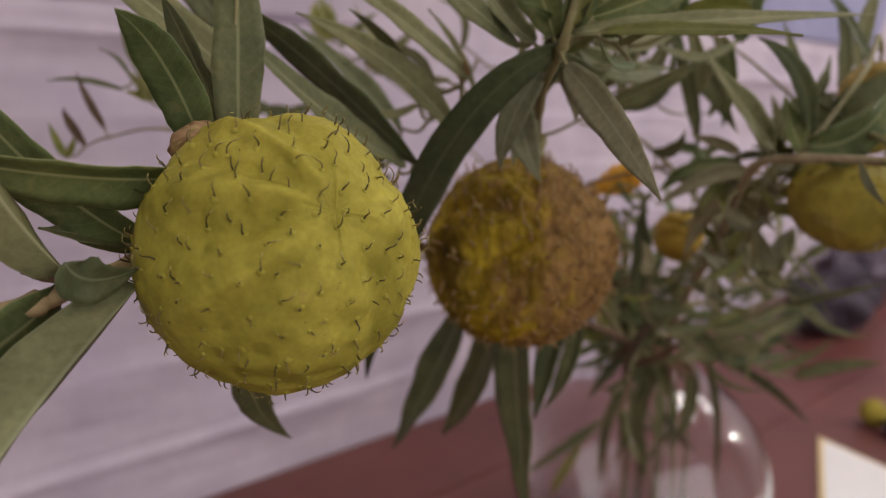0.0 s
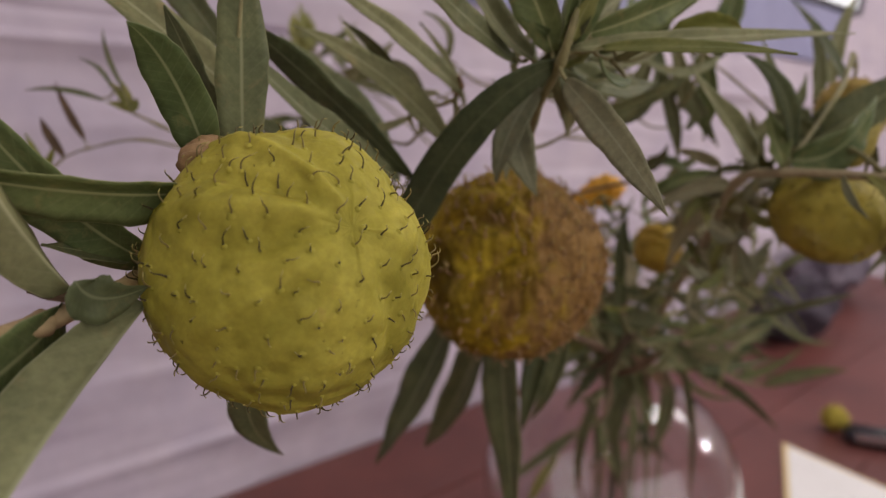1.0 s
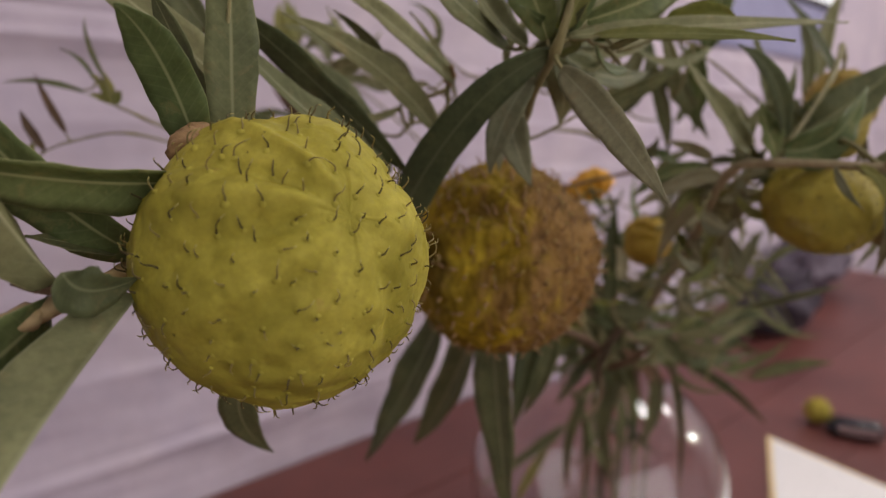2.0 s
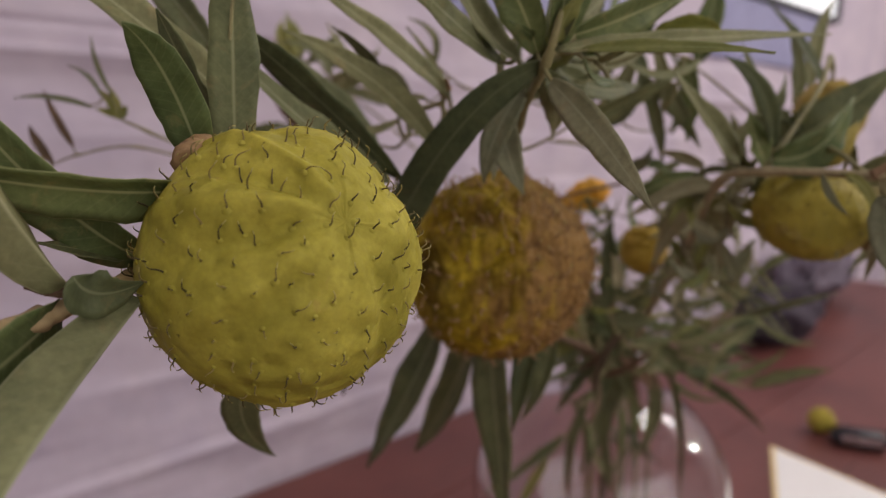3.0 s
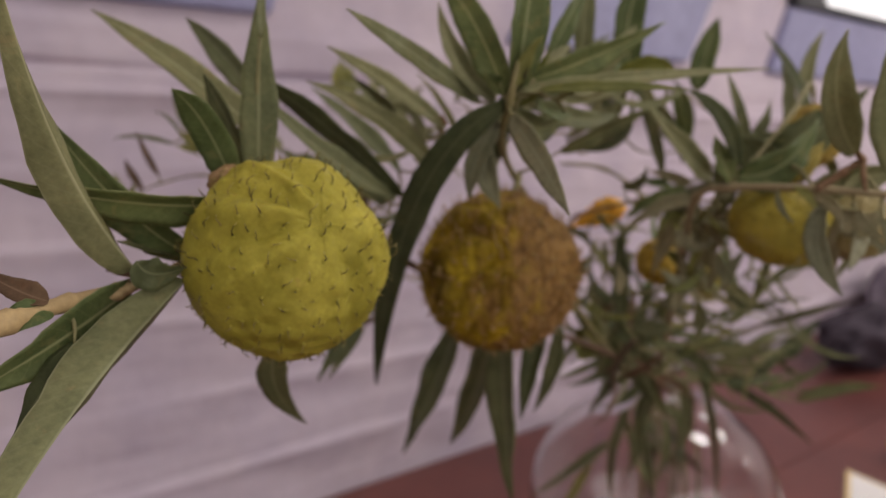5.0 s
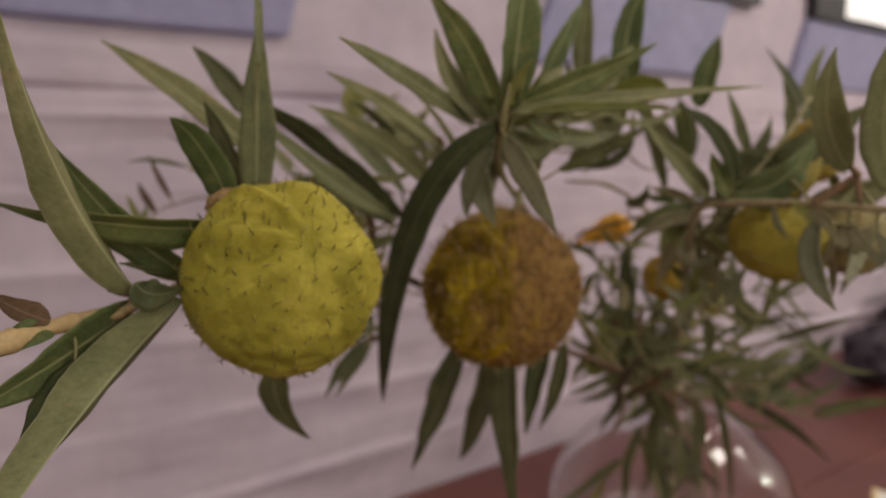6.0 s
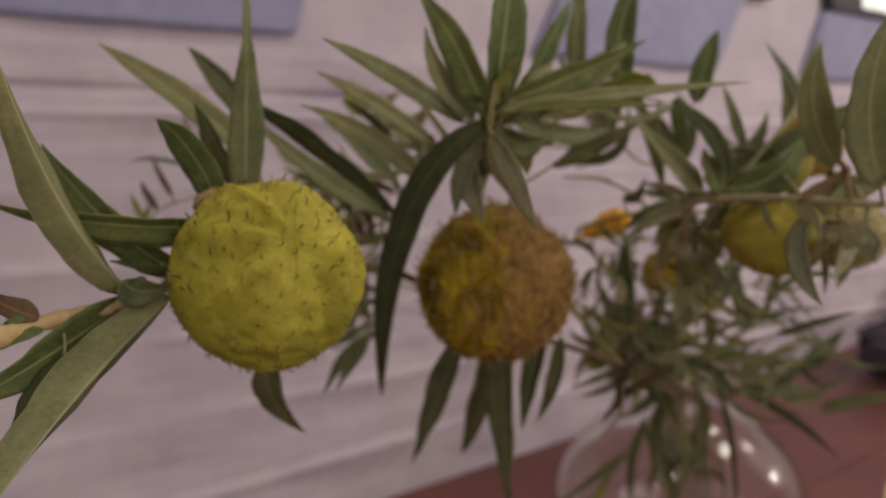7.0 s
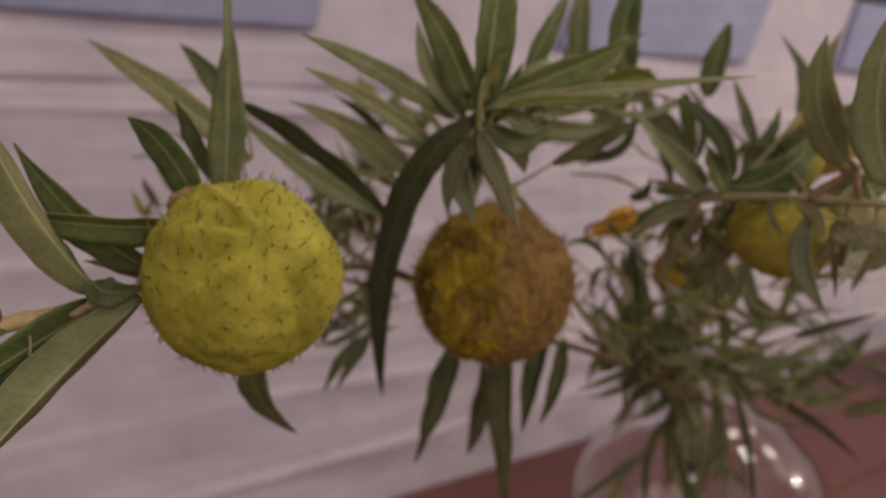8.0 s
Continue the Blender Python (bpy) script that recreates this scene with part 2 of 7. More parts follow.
# ---------------------------------------------------------------- building blocks
def mesh_of(bm, name, *materials, smooth=True):
    data = bpy.data.meshes.new(name)
    bm.to_mesh(data)
    bm.free()
    for m in materials:
        data.materials.append(m)
    if smooth:
        for p in data.polygons:
            p.use_smooth = True
    return data


def part(name, bm, mat, parent=None, label="", smooth=True):
    ob = new(name, mesh_of(bm, name, *(mat if isinstance(mat, tuple) else (mat,)), smooth=smooth))
    if parent:
        ob.parent = parent
        ob.matrix_parent_inverse = parent.matrix_basis.inverted()
    if label:
        ob["label"] = label
    return ob


def box_bm(lo, hi, edge=0.0, m=None):
    bm = bmesh.new()
    bmesh.ops.create_cube(bm, size=1)
    size = Vector(hi) - Vector(lo)
    bmesh.ops.transform(bm, verts=bm.verts, matrix=Matrix.Translation((Vector(lo) + Vector(hi)) / 2) @ Matrix.Diagonal((*size, 1)))
    if edge:
        bmesh.ops.bevel(bm, geom=list(bm.edges), offset=edge, segments=2, affect="EDGES")
    if m:
        bmesh.ops.transform(bm, verts=bm.verts, matrix=m)
    return bm


def curve_points(points, steps):
    """A smooth line through the points (Catmull-Rom)."""
    p = [Vector(q) for q in points]
    p = [2 * p[0] - p[1]] + p + [2 * p[-1] - p[-2]]
    out = []
    for i in range(1, len(p) - 2):
        for k in range(steps):
            s = k / steps
            out.append(0.5 * (2 * p[i] + (p[i + 1] - p[i - 1]) * s + (2 * p[i - 1] - 5 * p[i] + 4 * p[i + 1] - p[i + 2]) * s * s
                              + (3 * p[i] - p[i - 1] - 3 * p[i + 1] + p[i + 2]) * s ** 3))
    out.append(p[-2])
    return out


def tube_into(bm, line, radii, sides=8):
    rings, ref = [], Vector((0.3, 0.2, 0.93))
    for i, q in enumerate(line):
        t = (line[min(i + 1, len(line) - 1)] - line[max(i - 1, 0)]).normalized()
        a = t.cross(ref).normalized()
        b = t.cross(a)
        r = radii[i] if isinstance(radii, list) else radii
        rings.append([bm.verts.new(q + r * (math.cos(2 * math.pi * k / sides) * a + math.sin(2 * math.pi * k / sides) * b)) for k in range(sides)])
    for ra, rb in zip(rings, rings[1:]):
        for k in range(sides):
            bm.faces.new((ra[k], ra[(k + 1) % sides], rb[(k + 1) % sides], rb[k]))
    bm.faces.new(rings[0][::-1])
    bm.faces.new(rings[-1])


STEMS, BASES = {}, {}


def stem(parent, points, start, end, mat, name="stem", label="", steps=8):
    """A tapering, slightly knotty stem through the points."""
    line = curve_points(points, steps)
    STEMS.setdefault(parent, []).extend(line)
    radii = []
    for i, q in enumerate(line):
        s = i / (len(line) - 1)
        knot = 1 + 0.35 * math.exp(-((i % steps) / 1.2) ** 2)
        radii.append((start * (1 - s) + end * s) * knot * (1 + 0.12 * noise.noise(q * 120)))
    radii[-1] *= 0.35
    radii[-2] *= 0.8
    bm = bmesh.new()
    tube_into(bm, line, radii, 10)
    return part(name, bm, mat, parent, label)


def leaf(parent, base, middle, tip, width, facing, under=0, tone="g", fold=0.42, taper=1.02):
    """One lance-shaped leaf: folded along the midrib, wavy at the rim, with a thickness."""
    b, m, e, n0 = Vector(base), Vector(middle), Vector(tip), Vector(facing)
    ctrl = 2 * m - 0.5 * (b + e)
    rows, cols, thick = 18, 6, 0.00028
    BASES.setdefault(parent, []).append((b, (ctrl - b).normalized()))
    seed = noise.noise(b * 91) * 40
    bm = bmesh.new()
    uv = bm.loops.layers.uv.new("UVMap")
    top, low = [], []
    for i in range(rows + 1):
        s = i / rows
        p = (1 - s) ** 2 * b + 2 * s * (1 - s) * ctrl + s * s * e
        t = (2 * (1 - s) * (ctrl - b) + 2 * s * (e - ctrl)).normalized()
        n = (n0 - t * n0.dot(t)).normalized()
        twist = 0.35 * noise.noise(Vector((seed, s * 1.3, 3.1)))
        side = t.cross(n)
        n, side = n * math.cos(twist) + side * math.sin(twist), side * math.cos(twist) - n * math.sin(twist)
        half = 0.5 * width * max(0.03, (s + 0.02) ** 0.6 * (1 - s) ** taper * 1.98)
        half = max(half, 0.0006 * (1 - s))
        ra, rb = [], []
        for k in range(cols + 1):
            u = 2 * k / cols - 1
            wave = 0.34 * half * noise.noise(Vector((seed + 5 * (u > 0), s * 6, 0.5))) * abs(u)
            q = p + side * u * half * (1 + 0.12 * noise.noise(Vector((seed, s * 11, u)))) + n * (fold * abs(u) * half + wave)
            fine = thick * (1 - 0.6 * abs(u)) * (1.8 if k == cols // 2 else 1)
            ra.append(bm.verts.new(q + n * fine))
            rb.append(bm.verts.new(q - n * fine))
        top.append(ra)
        low.append(rb)
    for i in range(rows):
        for k in range(cols):
            for grid, slot, flip in ((top, under, False), (low, 1 - under, True)):
                v = [grid[i][k], grid[i][k + 1], grid[i + 1][k + 1], grid[i + 1][k]]
                c = [(k / cols, i / rows), ((k + 1) / cols, i / rows), ((k + 1) / cols, (i + 1) / rows), (k / cols, (i + 1) / rows)]
                f = bm.faces.new(v[::-1] if flip else v)
                f.material_index = slot
                for loop, at in zip(f.loops, c[::-1] if flip else c):
                    loop[uv].uv = at
    for k in (0, cols):
        for i in range(rows):
            v = (top[i][k], top[i + 1][k], low[i + 1][k], low[i][k])
            bm.faces.new(v if k == 0 else v[::-1]).material_index = under
    for i in (0, rows):
        for k in range(cols):
            v = (top[i][k], top[i][k + 1], low[i][k + 1], low[i][k])
            bm.faces.new(v if i else v[::-1]).material_index = under
    bmesh.ops.recalc_face_normals(bm, faces=bm.faces)
    return part("leaf", bm, LEAF[tone], parent)


def petioles(parent, mat, radius):
    """Leaf stalks and side twigs: each leaf base is joined to the nearest stem or twig of its branch."""
    tree = [tuple(p) for p in STEMS[parent]]
    todo = list(BASES[parent])
    spots = np.array(tree)
    gaps = [float(np.min(np.sum((spots - np.array(b)) ** 2, axis=1))) for b, _ in todo]
    bm = bmesh.new()
    while todo:
        i = int(np.argmin(gaps))
        (b, way), _ = todo.pop(i), gaps.pop(i)
        near = np.sum((np.array(tree) - np.array(b)) ** 2, axis=1)
        foot = Vector(tree[int(np.argmin(near))])
        far = (b - foot).length
        if far > 0.0012:
            arm = curve_points([foot, foot.lerp(b, 0.5) - way * far * 0.12 + Vector((0, 0, -0.06 * far)), b + way * 0.002], 5)
            n = len(arm) - 1
            tube_into(bm, arm, [radius * (1.5 - 0.6 * k / n) for k in range(n + 1)], 6)
            fresh = [tuple(p) for p in arm[1:-1]]
            tree += fresh
            new_spots = np.array(fresh)
            gaps = [min(g, float(np.min(np.sum((new_spots - np.array(q)) ** 2, axis=1)))) for g, (q, _) in zip(gaps, todo)]
    return tagged(part("side_twig", bm, mat, parent, "thin leaf stalks and side twigs"), kind="stuff")


def fruit(parent, centre, radius, pole, skin, hairs, hair_length, squash=0.96, ragged=0.0, label="", detail=72, seed=1, ribs=1.0, thick=0.00017, hair=isle, pimples=False):
    """A balloon fruit: lobed and seamed towards its pole, with soft hooked bristles on its skin."""
    c, axis = Vector(centre), Vector(pole).normalized()
    right = (Vector((0.79, 0.61, 0.0)) - axis * axis.dot(Vector((0.79, 0.61, 0.0)))).normalized()
    turn = Matrix((right, axis.cross(right), axis)).transposed()
    rng = random.Random(seed)
    crests = ((119, 0.075, 0.055), (160, 0.07, 0.09), (-152, 0.08, 0.085), (72, 0.036, 0.26), (-8, 0.045, 0.26), (-100, 0.035, 0.24), (-125, 0.02, 0.1))
    furrows = ((141, 0.08, 0.07), (-177, 0.08, 0.08), (-63, 0.05, 0.11), (30, 0.045, 0.11), (100, 0.03, 0.07), (-132, 0.022, 0.07), (-35, 0.02, 0.08))

    def surface(d):
        """Distance of the skin from the centre, for a direction in the fruit's own axes."""
        a, up = math.atan2(d.y, d.x), d.z
        rho = math.sqrt(max(0.0, 1 - up * up))
        reach = max(0.0, min(1.0, (up + 0.12) / 0.75)) * min(1.0, rho * 2.2) * ribs
        bend = 0.12 * noise.noise(Vector((seed, rho * 2.2, 0.4)))
        lobes = 0.0
        for sign, folds in ((1, crests), (-1, furrows)):
            for turned_by, high, wide in folds:
                off = a - radians(turned_by) - bend
                if math.cos(off) > 0:
                    lobes += sign * high * math.exp(-(math.sin(off) * rho / wide) ** 2) * reach
        crown = -0.045 * math.exp(-((1 - up) / 0.012))
        lump = 0.03 * noise.noise(d * 2.1 + Vector((seed, 0, 0))) + 0.016 * noise.noise(d * 6 + Vector((0, seed, 0))) + 0.006 * noise.noise(d * 13)
        rough = ragged * (noise.noise(d * 14) + 0.6 * noise.noise(d * 31))
        return radius * (1 + lobes + crown + lump + rough) * (1 - (1 - squash) * up * up)

    bm = bmesh.new()
    bmesh.ops.create_uvsphere(bm, u_segments=detail, v_segments=detail * 2 // 3, radius=1)
    for v in bm.verts:
        d = v.co.normalized()
        v.co = c + turn @ (d * surface(d))
    skin_bm, bm = bm, bmesh.new()
    if hairs:
        for i in range(hairs):
            z = 1 - 2 * (i + 0.5) / hairs
            a = i * 2.399963 + rng.uniform(-0.12, 0.12)
            d = Vector((math.sqrt(1 - z * z) * math.cos(a), math.sqrt(1 - z * z) * math.sin(a), z))
            d = (d + Vector([rng.uniform(-0.05, 0.05) for _ in range(3)])).normalized()
            foot = c + turn @ (d * surface(d))
            out = (turn @ d).normalized()
            lean = Vector((rng.uniform(-0.8, 1), rng.uniform(-0.8, 0.8), rng.uniform(-0.4, 1.0) + (0.7 if out.z > -0.1 else -0.7)))
            lean = (lean - out * lean.dot(out)).normalized()
            n = hair_length * rng.uniform(0.65, 1.15) * (1.0 if out.z > -0.1 else 0.72)
            hook, curl = rng.uniform(0.5, 1.4), rng.uniform(-0.28, 0.28)
            across = lean.cross(out)
            line = []
            for k in range(8):
                s = k / 7
                line.append(foot + out * n * (s - 0.42 * hook * s ** 3) + lean * n * hook * (s ** 2.0) * 0.75
                            + (across * curl + lean * 0.16) * n * math.sin(s * 5.2) * 0.42 - out * 0.0003)
            fresh = len(bm.faces)
            tube_into(bm, line, [thick * (1.35 - 0.75 * k / 7) if k else thick * 2.2 for k in range(8)], 5)
            bm.faces.ensure_lookup_table()
            for f in bm.faces[fresh + 30:]:
                f.material_index = 1
            if pimples:
                # a low swelling of the skin under the bristle
                e = lean.cross(out)
                wide, high = radius * rng.uniform(0.022, 0.038), radius * rng.uniform(0.006, 0.014)
                rings = []
                for reach, up in ((1.0, -1.2), (0.72, 0.05), (0.42, 0.55), (0.18, 0.95)):
                    rings.append([skin_bm.verts.new(foot + out * up * high + wide * reach * (math.cos(k * math.pi / 5) * lean + math.sin(k * math.pi / 5) * e)) for k in range(10)])
                for ra, rb in zip(rings, rings[1:]):
                    for k in range(10):
                        skin_bm.faces.new((rb[k], rb[(k + 1) % 10], ra[(k + 1) % 10], ra[k]))
                skin_bm.faces.new(rings[-1][::-1])
    body = part("fruit", skin_bm, skin, parent, label)
    if hairs:
        tagged(part("bristles", bm, (hair, bristle_light), body, "soft hooked brown-green bristles"), kind="stuff")
    return body


def thing(name, place, label, category, group=""):
    ob = new(name)
    ob.empty_display_size = 0.02
    ob.matrix_basis = Matrix.Translation(place)
    return tagged(ob, label, category, group)


# ---------------------------------------------------------------- the room
def wall_relief(x, z):
    """How far the whitewashed wall stands out at a place: old courses, trowel ridges and lumps."""
    p = Vector((x, 0.0, z))
    h = 0.007 * noise.noise(p * 3.1) + 0.004 * noise.noise(p * 11) + 0.0016 * noise.noise(p * 29)
    h += 0.0035 * noise.noise(Vector((x * 3.5, 4.0, z * 19))) + 0.0016 * noise.noise(Vector((x * 9, 9.0, z * 60)))
    for level, high, wide in ((0.842, 0.024, 0.009), (0.957, 0.012, 0.009), (1.07, 0.009, 0.010), (1.18, 0.009, 0.010), (1.275, 0.007, 0.008), (1.368, 0.024, 0.008), (1.455, 0.007, 0.008)):
        d = z - level - 0.006 * noise.noise(Vector((x * 4, level * 9, 0)))
        # a ledge: steep on its upper side, running out slowly below
        fall = math.exp(-(d / (0.45 * wide)) ** 2) if d > 0 else math.exp(d / (3.0 * wide))
        h += high * (0.5 + 0.7 * noise.noise(Vector((x * 3.3, level * 7, 1)))) * fall
    d = z - 1.402 - 0.004 * noise.noise(Vector((x * 3, 2, 0)))
    h -= 0.016 * math.exp(-(d / 0.0045) ** 2) * max(0.0, min(1.0, 0.5 + 1.3 * noise.noise(Vector((x * 3.3, 8, 0))) - 1.2 * (x + 0.45)))
    return h


xs = [-2.4 + 0.02 * i for i in range(0, 281)]
zs = [0.0, 0.3, 0.6] + [0.7 + 0.0055 * i for i in range(0, 115)] + [1.3325 + 0.0025 * i for i in range(0, 40)] + [1.4325 + 0.0075 * i for i in range(0, 20)] + [1.7, 2.0, 2.4, 2.7]
verts = [(x, -wall_relief(x, z), z) for z in zs for x in xs]
front = len(verts)
verts += [(-2.4, 0.25, 0), (3.2, 0.25, 0), (-2.4, 0.25, 2.7), (3.2, 0.25, 2.7)]
faces = [(j * 281 + i, j * 281 + i + 1, (j + 1) * 281 + i + 1, (j + 1) * 281 + i) for j in range(len(zs) - 1) for i in range(280)]
faces.append((front + 1, front, front + 2, front + 3))
data = bpy.data.meshes.new("wall_north")
data.from_pydata(verts, [], faces)
data.materials.append(plaster)
for f in data.polygons:
    f.use_smooth = True
wall = tagged(new("wall_north", data), "lumpy whitewashed wall with trowel ridges behind the table", "wall", kind="structure")
wall.matrix_world = WALL

for name, lo, hi in (("wall_west", (-2.65, -3.6, 0), (-2.4, 0.25, 2.7)), ("wall_east", (3.2, -3.6, 0), (3.45, 0.25, 2.7)), ("wall_south", (-2.65, -3.85, 0), (3.45, -3.6, 2.7))):
    ob = tagged(part(name, box_bm(lo, hi, 0.004), white_paint, smooth=False), "plain white painted room wall", "wall", kind="structure")
    ob.matrix_world = WALL
ob = tagged(part("ceiling", box_bm((-2.65, -3.85, 2.7), (3.45, 0.25, 2.85), 0.004), white_paint, smooth=False), "plain white ceiling", "ceiling", kind="structure")
ob.matrix_world = WALL
ob = tagged(part("floor", box_bm((-2.65, -3.85, -0.1), (3.45, 0.25, 0), 0.004), floor_wood, smooth=False), "brown wooden floor", "floor", kind="structure")
ob.matrix_world = WALL


def slanted_panel(name, x0, x1, x0_top, x1_top):
    """A thin blue-grey panel on the wall under a window, leaning to one side."""
    bm = bmesh.new()
    rim = [(x0, 1.472 if x0 < -1 else 1.484), (x1, 1.486), (x1_top, 1.655), (x0_top, 1.655)]
    a = [bm.verts.new((x, -0.016, z)) for x, z in rim]
    b = [bm.verts.new((x, 0.02, z)) for x, z in rim]
    bm.faces.new(a)
    bm.faces.new(b[::-1])
    for k in range(4):
        bm.faces.new((a[k], b[k], b[(k + 1) % 4], a[(k + 1) % 4]))
    bmesh.ops.recalc_face_normals(bm, faces=bm.faces)
    bmesh.ops.bevel(bm, geom=list(bm.edges), offset=0.004, segments=2, affect="EDGES")
    ob = tagged(part(name, bm, blue_grey, smooth=False), "slanted blue-grey panel under a window", "wall panel", "panels under the windows", "structure")
    ob.matrix_world = WALL
    return ob


def window(name, x0, x1, side):
    """A bright window over the panels: dark frame, pane of daylight."""
    w = thing(name, WALL @ Vector(((x0 + x1) / 2, -0.01, 1.67)), "bright daylight window in a dark painted frame", "window", "windows in the white wall")
    w["kind"] = "structure"
    for nm, lo, hi in (("window_frame", (x0, -0.03, 1.657), (x1, 0.02, 1.674)), ("window_frame", (x0, -0.03, 1.674), (x0 + side, 0.02, 2.3)),
                       ("window_frame", (x1 - 0.03, -0.03, 1.674), (x1, 0.02, 2.3)), ("window_frame", (x0, -0.03, 2.3), (x1, 0.02, 2.33))):
        part(nm, box_bm(lo, hi, 0.003, WALL), dark_frame, w, smooth=False)
    part("pane", box_bm((x0 + side, -0.018, 1.674), (x1 - 0.03, 0.0, 2.3), 0.0, WALL), daylight, w, smooth=False)
    return w


slanted_panel("wall_panel", -1.7, -0.225, -1.6, -0.18)
slanted_panel("wall_panel", 0.23, 0.775, 0.33, 0.875)
slanted_panel("wall_panel", 1.13, 1.95, 1.215, 2.05)
window("window_1", 0.1, 0.97, 0.04)
window("window_2", 1.22, 2.15, 0.16)

# ---------------------------------------------------------------- the table
table = thing("table", WALL @ Vector((0.4, -0.5, 0)), "red-brown wooden table pushed against the white wall", "table")
for i in range(5):
    part("plank", box_bm((-1.3, -1.0 + 0.198 * i, 0.715), (2.3, -1.0 + 0.198 * (i + 1) - 0.0012, 0.75), 0.0015, WALL), red_wood, table, smooth=False)
part("apron", box_bm((-1.2, -0.93, 0.62), (2.2, -0.9, 0.714), 0.002, WALL), red_wood, table, smooth=False)
for x in (-1.2, 2.13):
    for y in (-0.95, -0.1):
        part("leg", box_bm((x, y, 0), (x + 0.07, y + 0.07, 0.714), 0.004, WALL), red_wood, table, smooth=False)

# white leaflet with a yellow rim
corner, e1, e2 = Vector((0.639, 1.177, 0)), Vector((0.48, -0.877, 0)), Vector((-0.43, -0.9, 0))
def slab(lo, hi, shift):
    bm = bmesh.new()
    ring = [corner + e1 * a + e2 * b for a, b in ((shift, shift), (0.3 - shift, shift), (0.3 - shift, 0.3 - shift), (shift, 0.3 - shift))]
    a = [bm.verts.new((p.x, p.y, lo)) for p in ring]
    b = [bm.verts.new((p.x, p.y, hi)) for p in ring]
    bm.faces.new(a[::-1])
    bm.faces.new(b)
    for k in range(4):
        bm.faces.new((a[k], a[(k + 1) % 4], b[(k + 1) % 4], b[k]))
    bmesh.ops.recalc_face_normals(bm, faces=bm.faces)
    return bm


leaflet = thing("leaflet", (0.63, 1.05, 0.75), "blank white leaflet with a yellow rim lying on the table", "paper")
part("cover", slab(0.7505, 0.7535, 0.0), paper_edge, leaflet, "yellow rim", smooth=False)
part("page", slab(0.7537, 0.7545, 0.009), paper_white, leaflet, smooth=False)

# slumped dark bag by the wall, and a grey one behind it
def bag(x, y, half, deep, high, mat, label, seed):
    bm = bmesh.new()
    bmesh.ops.create_icosphere(bm, subdivisions=5, radius=1)
    for v in bm.verts:
        d = v.co.copy()
        q = d + Vector((seed, 0, 0))
        r = 0.95 + 0.3 * noise.noise(q * 1.9) + 0.2 * abs(noise.noise(q * 4)) + 0.04 * noise.noise(q * 13)
        v.co = Vector((x + half * d.x * r, y + deep * d.y * r, max(0.7505, 0.75 + high * (0.55 + 0.5 * d.z * r))))
    bmesh.ops.transform(bm, verts=bm.verts, matrix=WALL)
    ob = thing("bag", WALL @ Vector((x, y, 0.75)), label, "bag", "bags on the table")
    part("body", bm, mat, ob)
    top = 0.75 + 1.0 * high
    line = curve_points([WALL @ Vector(p) for p in ((x - 0.5 * half, y - 0.5 * deep, top - 0.05), (x - 0.3 * half, y - 0.8 * deep, top + 0.01), (x + 0.2 * half, y - 0.8 * deep, top + 0.015), (x + 0.5 * half, y - 0.4 * deep, top - 0.04))], 8)
    bm = bmesh.new()
    tube_into(bm, line, 0.008, 8)
    part("strap", bm, mat, ob)
    return ob


bag(1.26, -0.23, 0.155, 0.09, 0.145, navy_cloth, "slumped dark navy cloth bag on the table by the wall", 0)
bag(1.80, -0.14, 0.2, 0.09, 0.19, grey_cloth, "grey-violet cloth bag on the table by the wall", 4)

# small gadget on the table, with a fallen green fruit beside it
gadget = thing("gadget", (0.797, 1.175, 0.75), "small shiny black gadget with a silver strip on the table", "gadget")
m = pose(0.797, 1.175, 0.7505, 0, 0, -25)
part("body", box_bm((-0.045, -0.022, 0), (0.045, 0.022, 0.03), 0.008, m), black_plastic, gadget)
part("strip", box_bm((-0.03, -0.0235, 0.012), (0.036, -0.021, 0.026), 0.001, m), silver, gadget, "silver strip", smooth=False)
# ---------------------------------------------------------------- the glass vase
VASE = Vector((0.223, 0.784, 0.75))
profile = [(0.0, 0.004), (0.075, 0.004), (0.085, 0.010), (0.112, 0.045), (0.134, 0.085), (0.144, 0.125), (0.141, 0.165), (0.124, 0.205), (0.094, 0.238), (0.066, 0.258),
           (0.055, 0.275), (0.053, 0.295), (0.058, 0.312)]
outer = curve_points([(r, 0, z) for r, z in profile], 4)
inner = [Vector((max(p.x - 0.0035, 0), 0, p.z + (0.006 if i < 8 else 0.0))) for i, p in enumerate(outer)]
ring = outer + [Vector((outer[-1].x - 0.0016, 0, outer[-1].z + 0.002))] + inner[::-1]


def turned(line, segments=72):
    bm = bmesh.new()
    rows = []
    for p in line:
        if p.x < 1e-5:
            rows.append([bm.verts.new(VASE + Vector((0, 0, p.z)))])
        else:
            rows.append([bm.verts.new(VASE + Vector((p.x * math.cos(2 * math.pi * k / segments), p.x * math.sin(2 * math.pi * k / segments), p.z))) for k in range(segments)])
    for a, b in zip(rows, rows[1:]):
        for k in range(segments):
            q = (k + 1) % segments
            if len(a) == 1 and len(b) > 1:
                bm.faces.new((a[0], b[q], b[k]))
            elif len(b) == 1 and len(a) > 1:
                bm.faces.new((a[k], a[q], b[0]))
            elif len(a) > 1:
                bm.faces.new((a[k], a[q], b[q], b[k]))
    bmesh.ops.recalc_face_normals(bm, faces=bm.faces)
    return bm


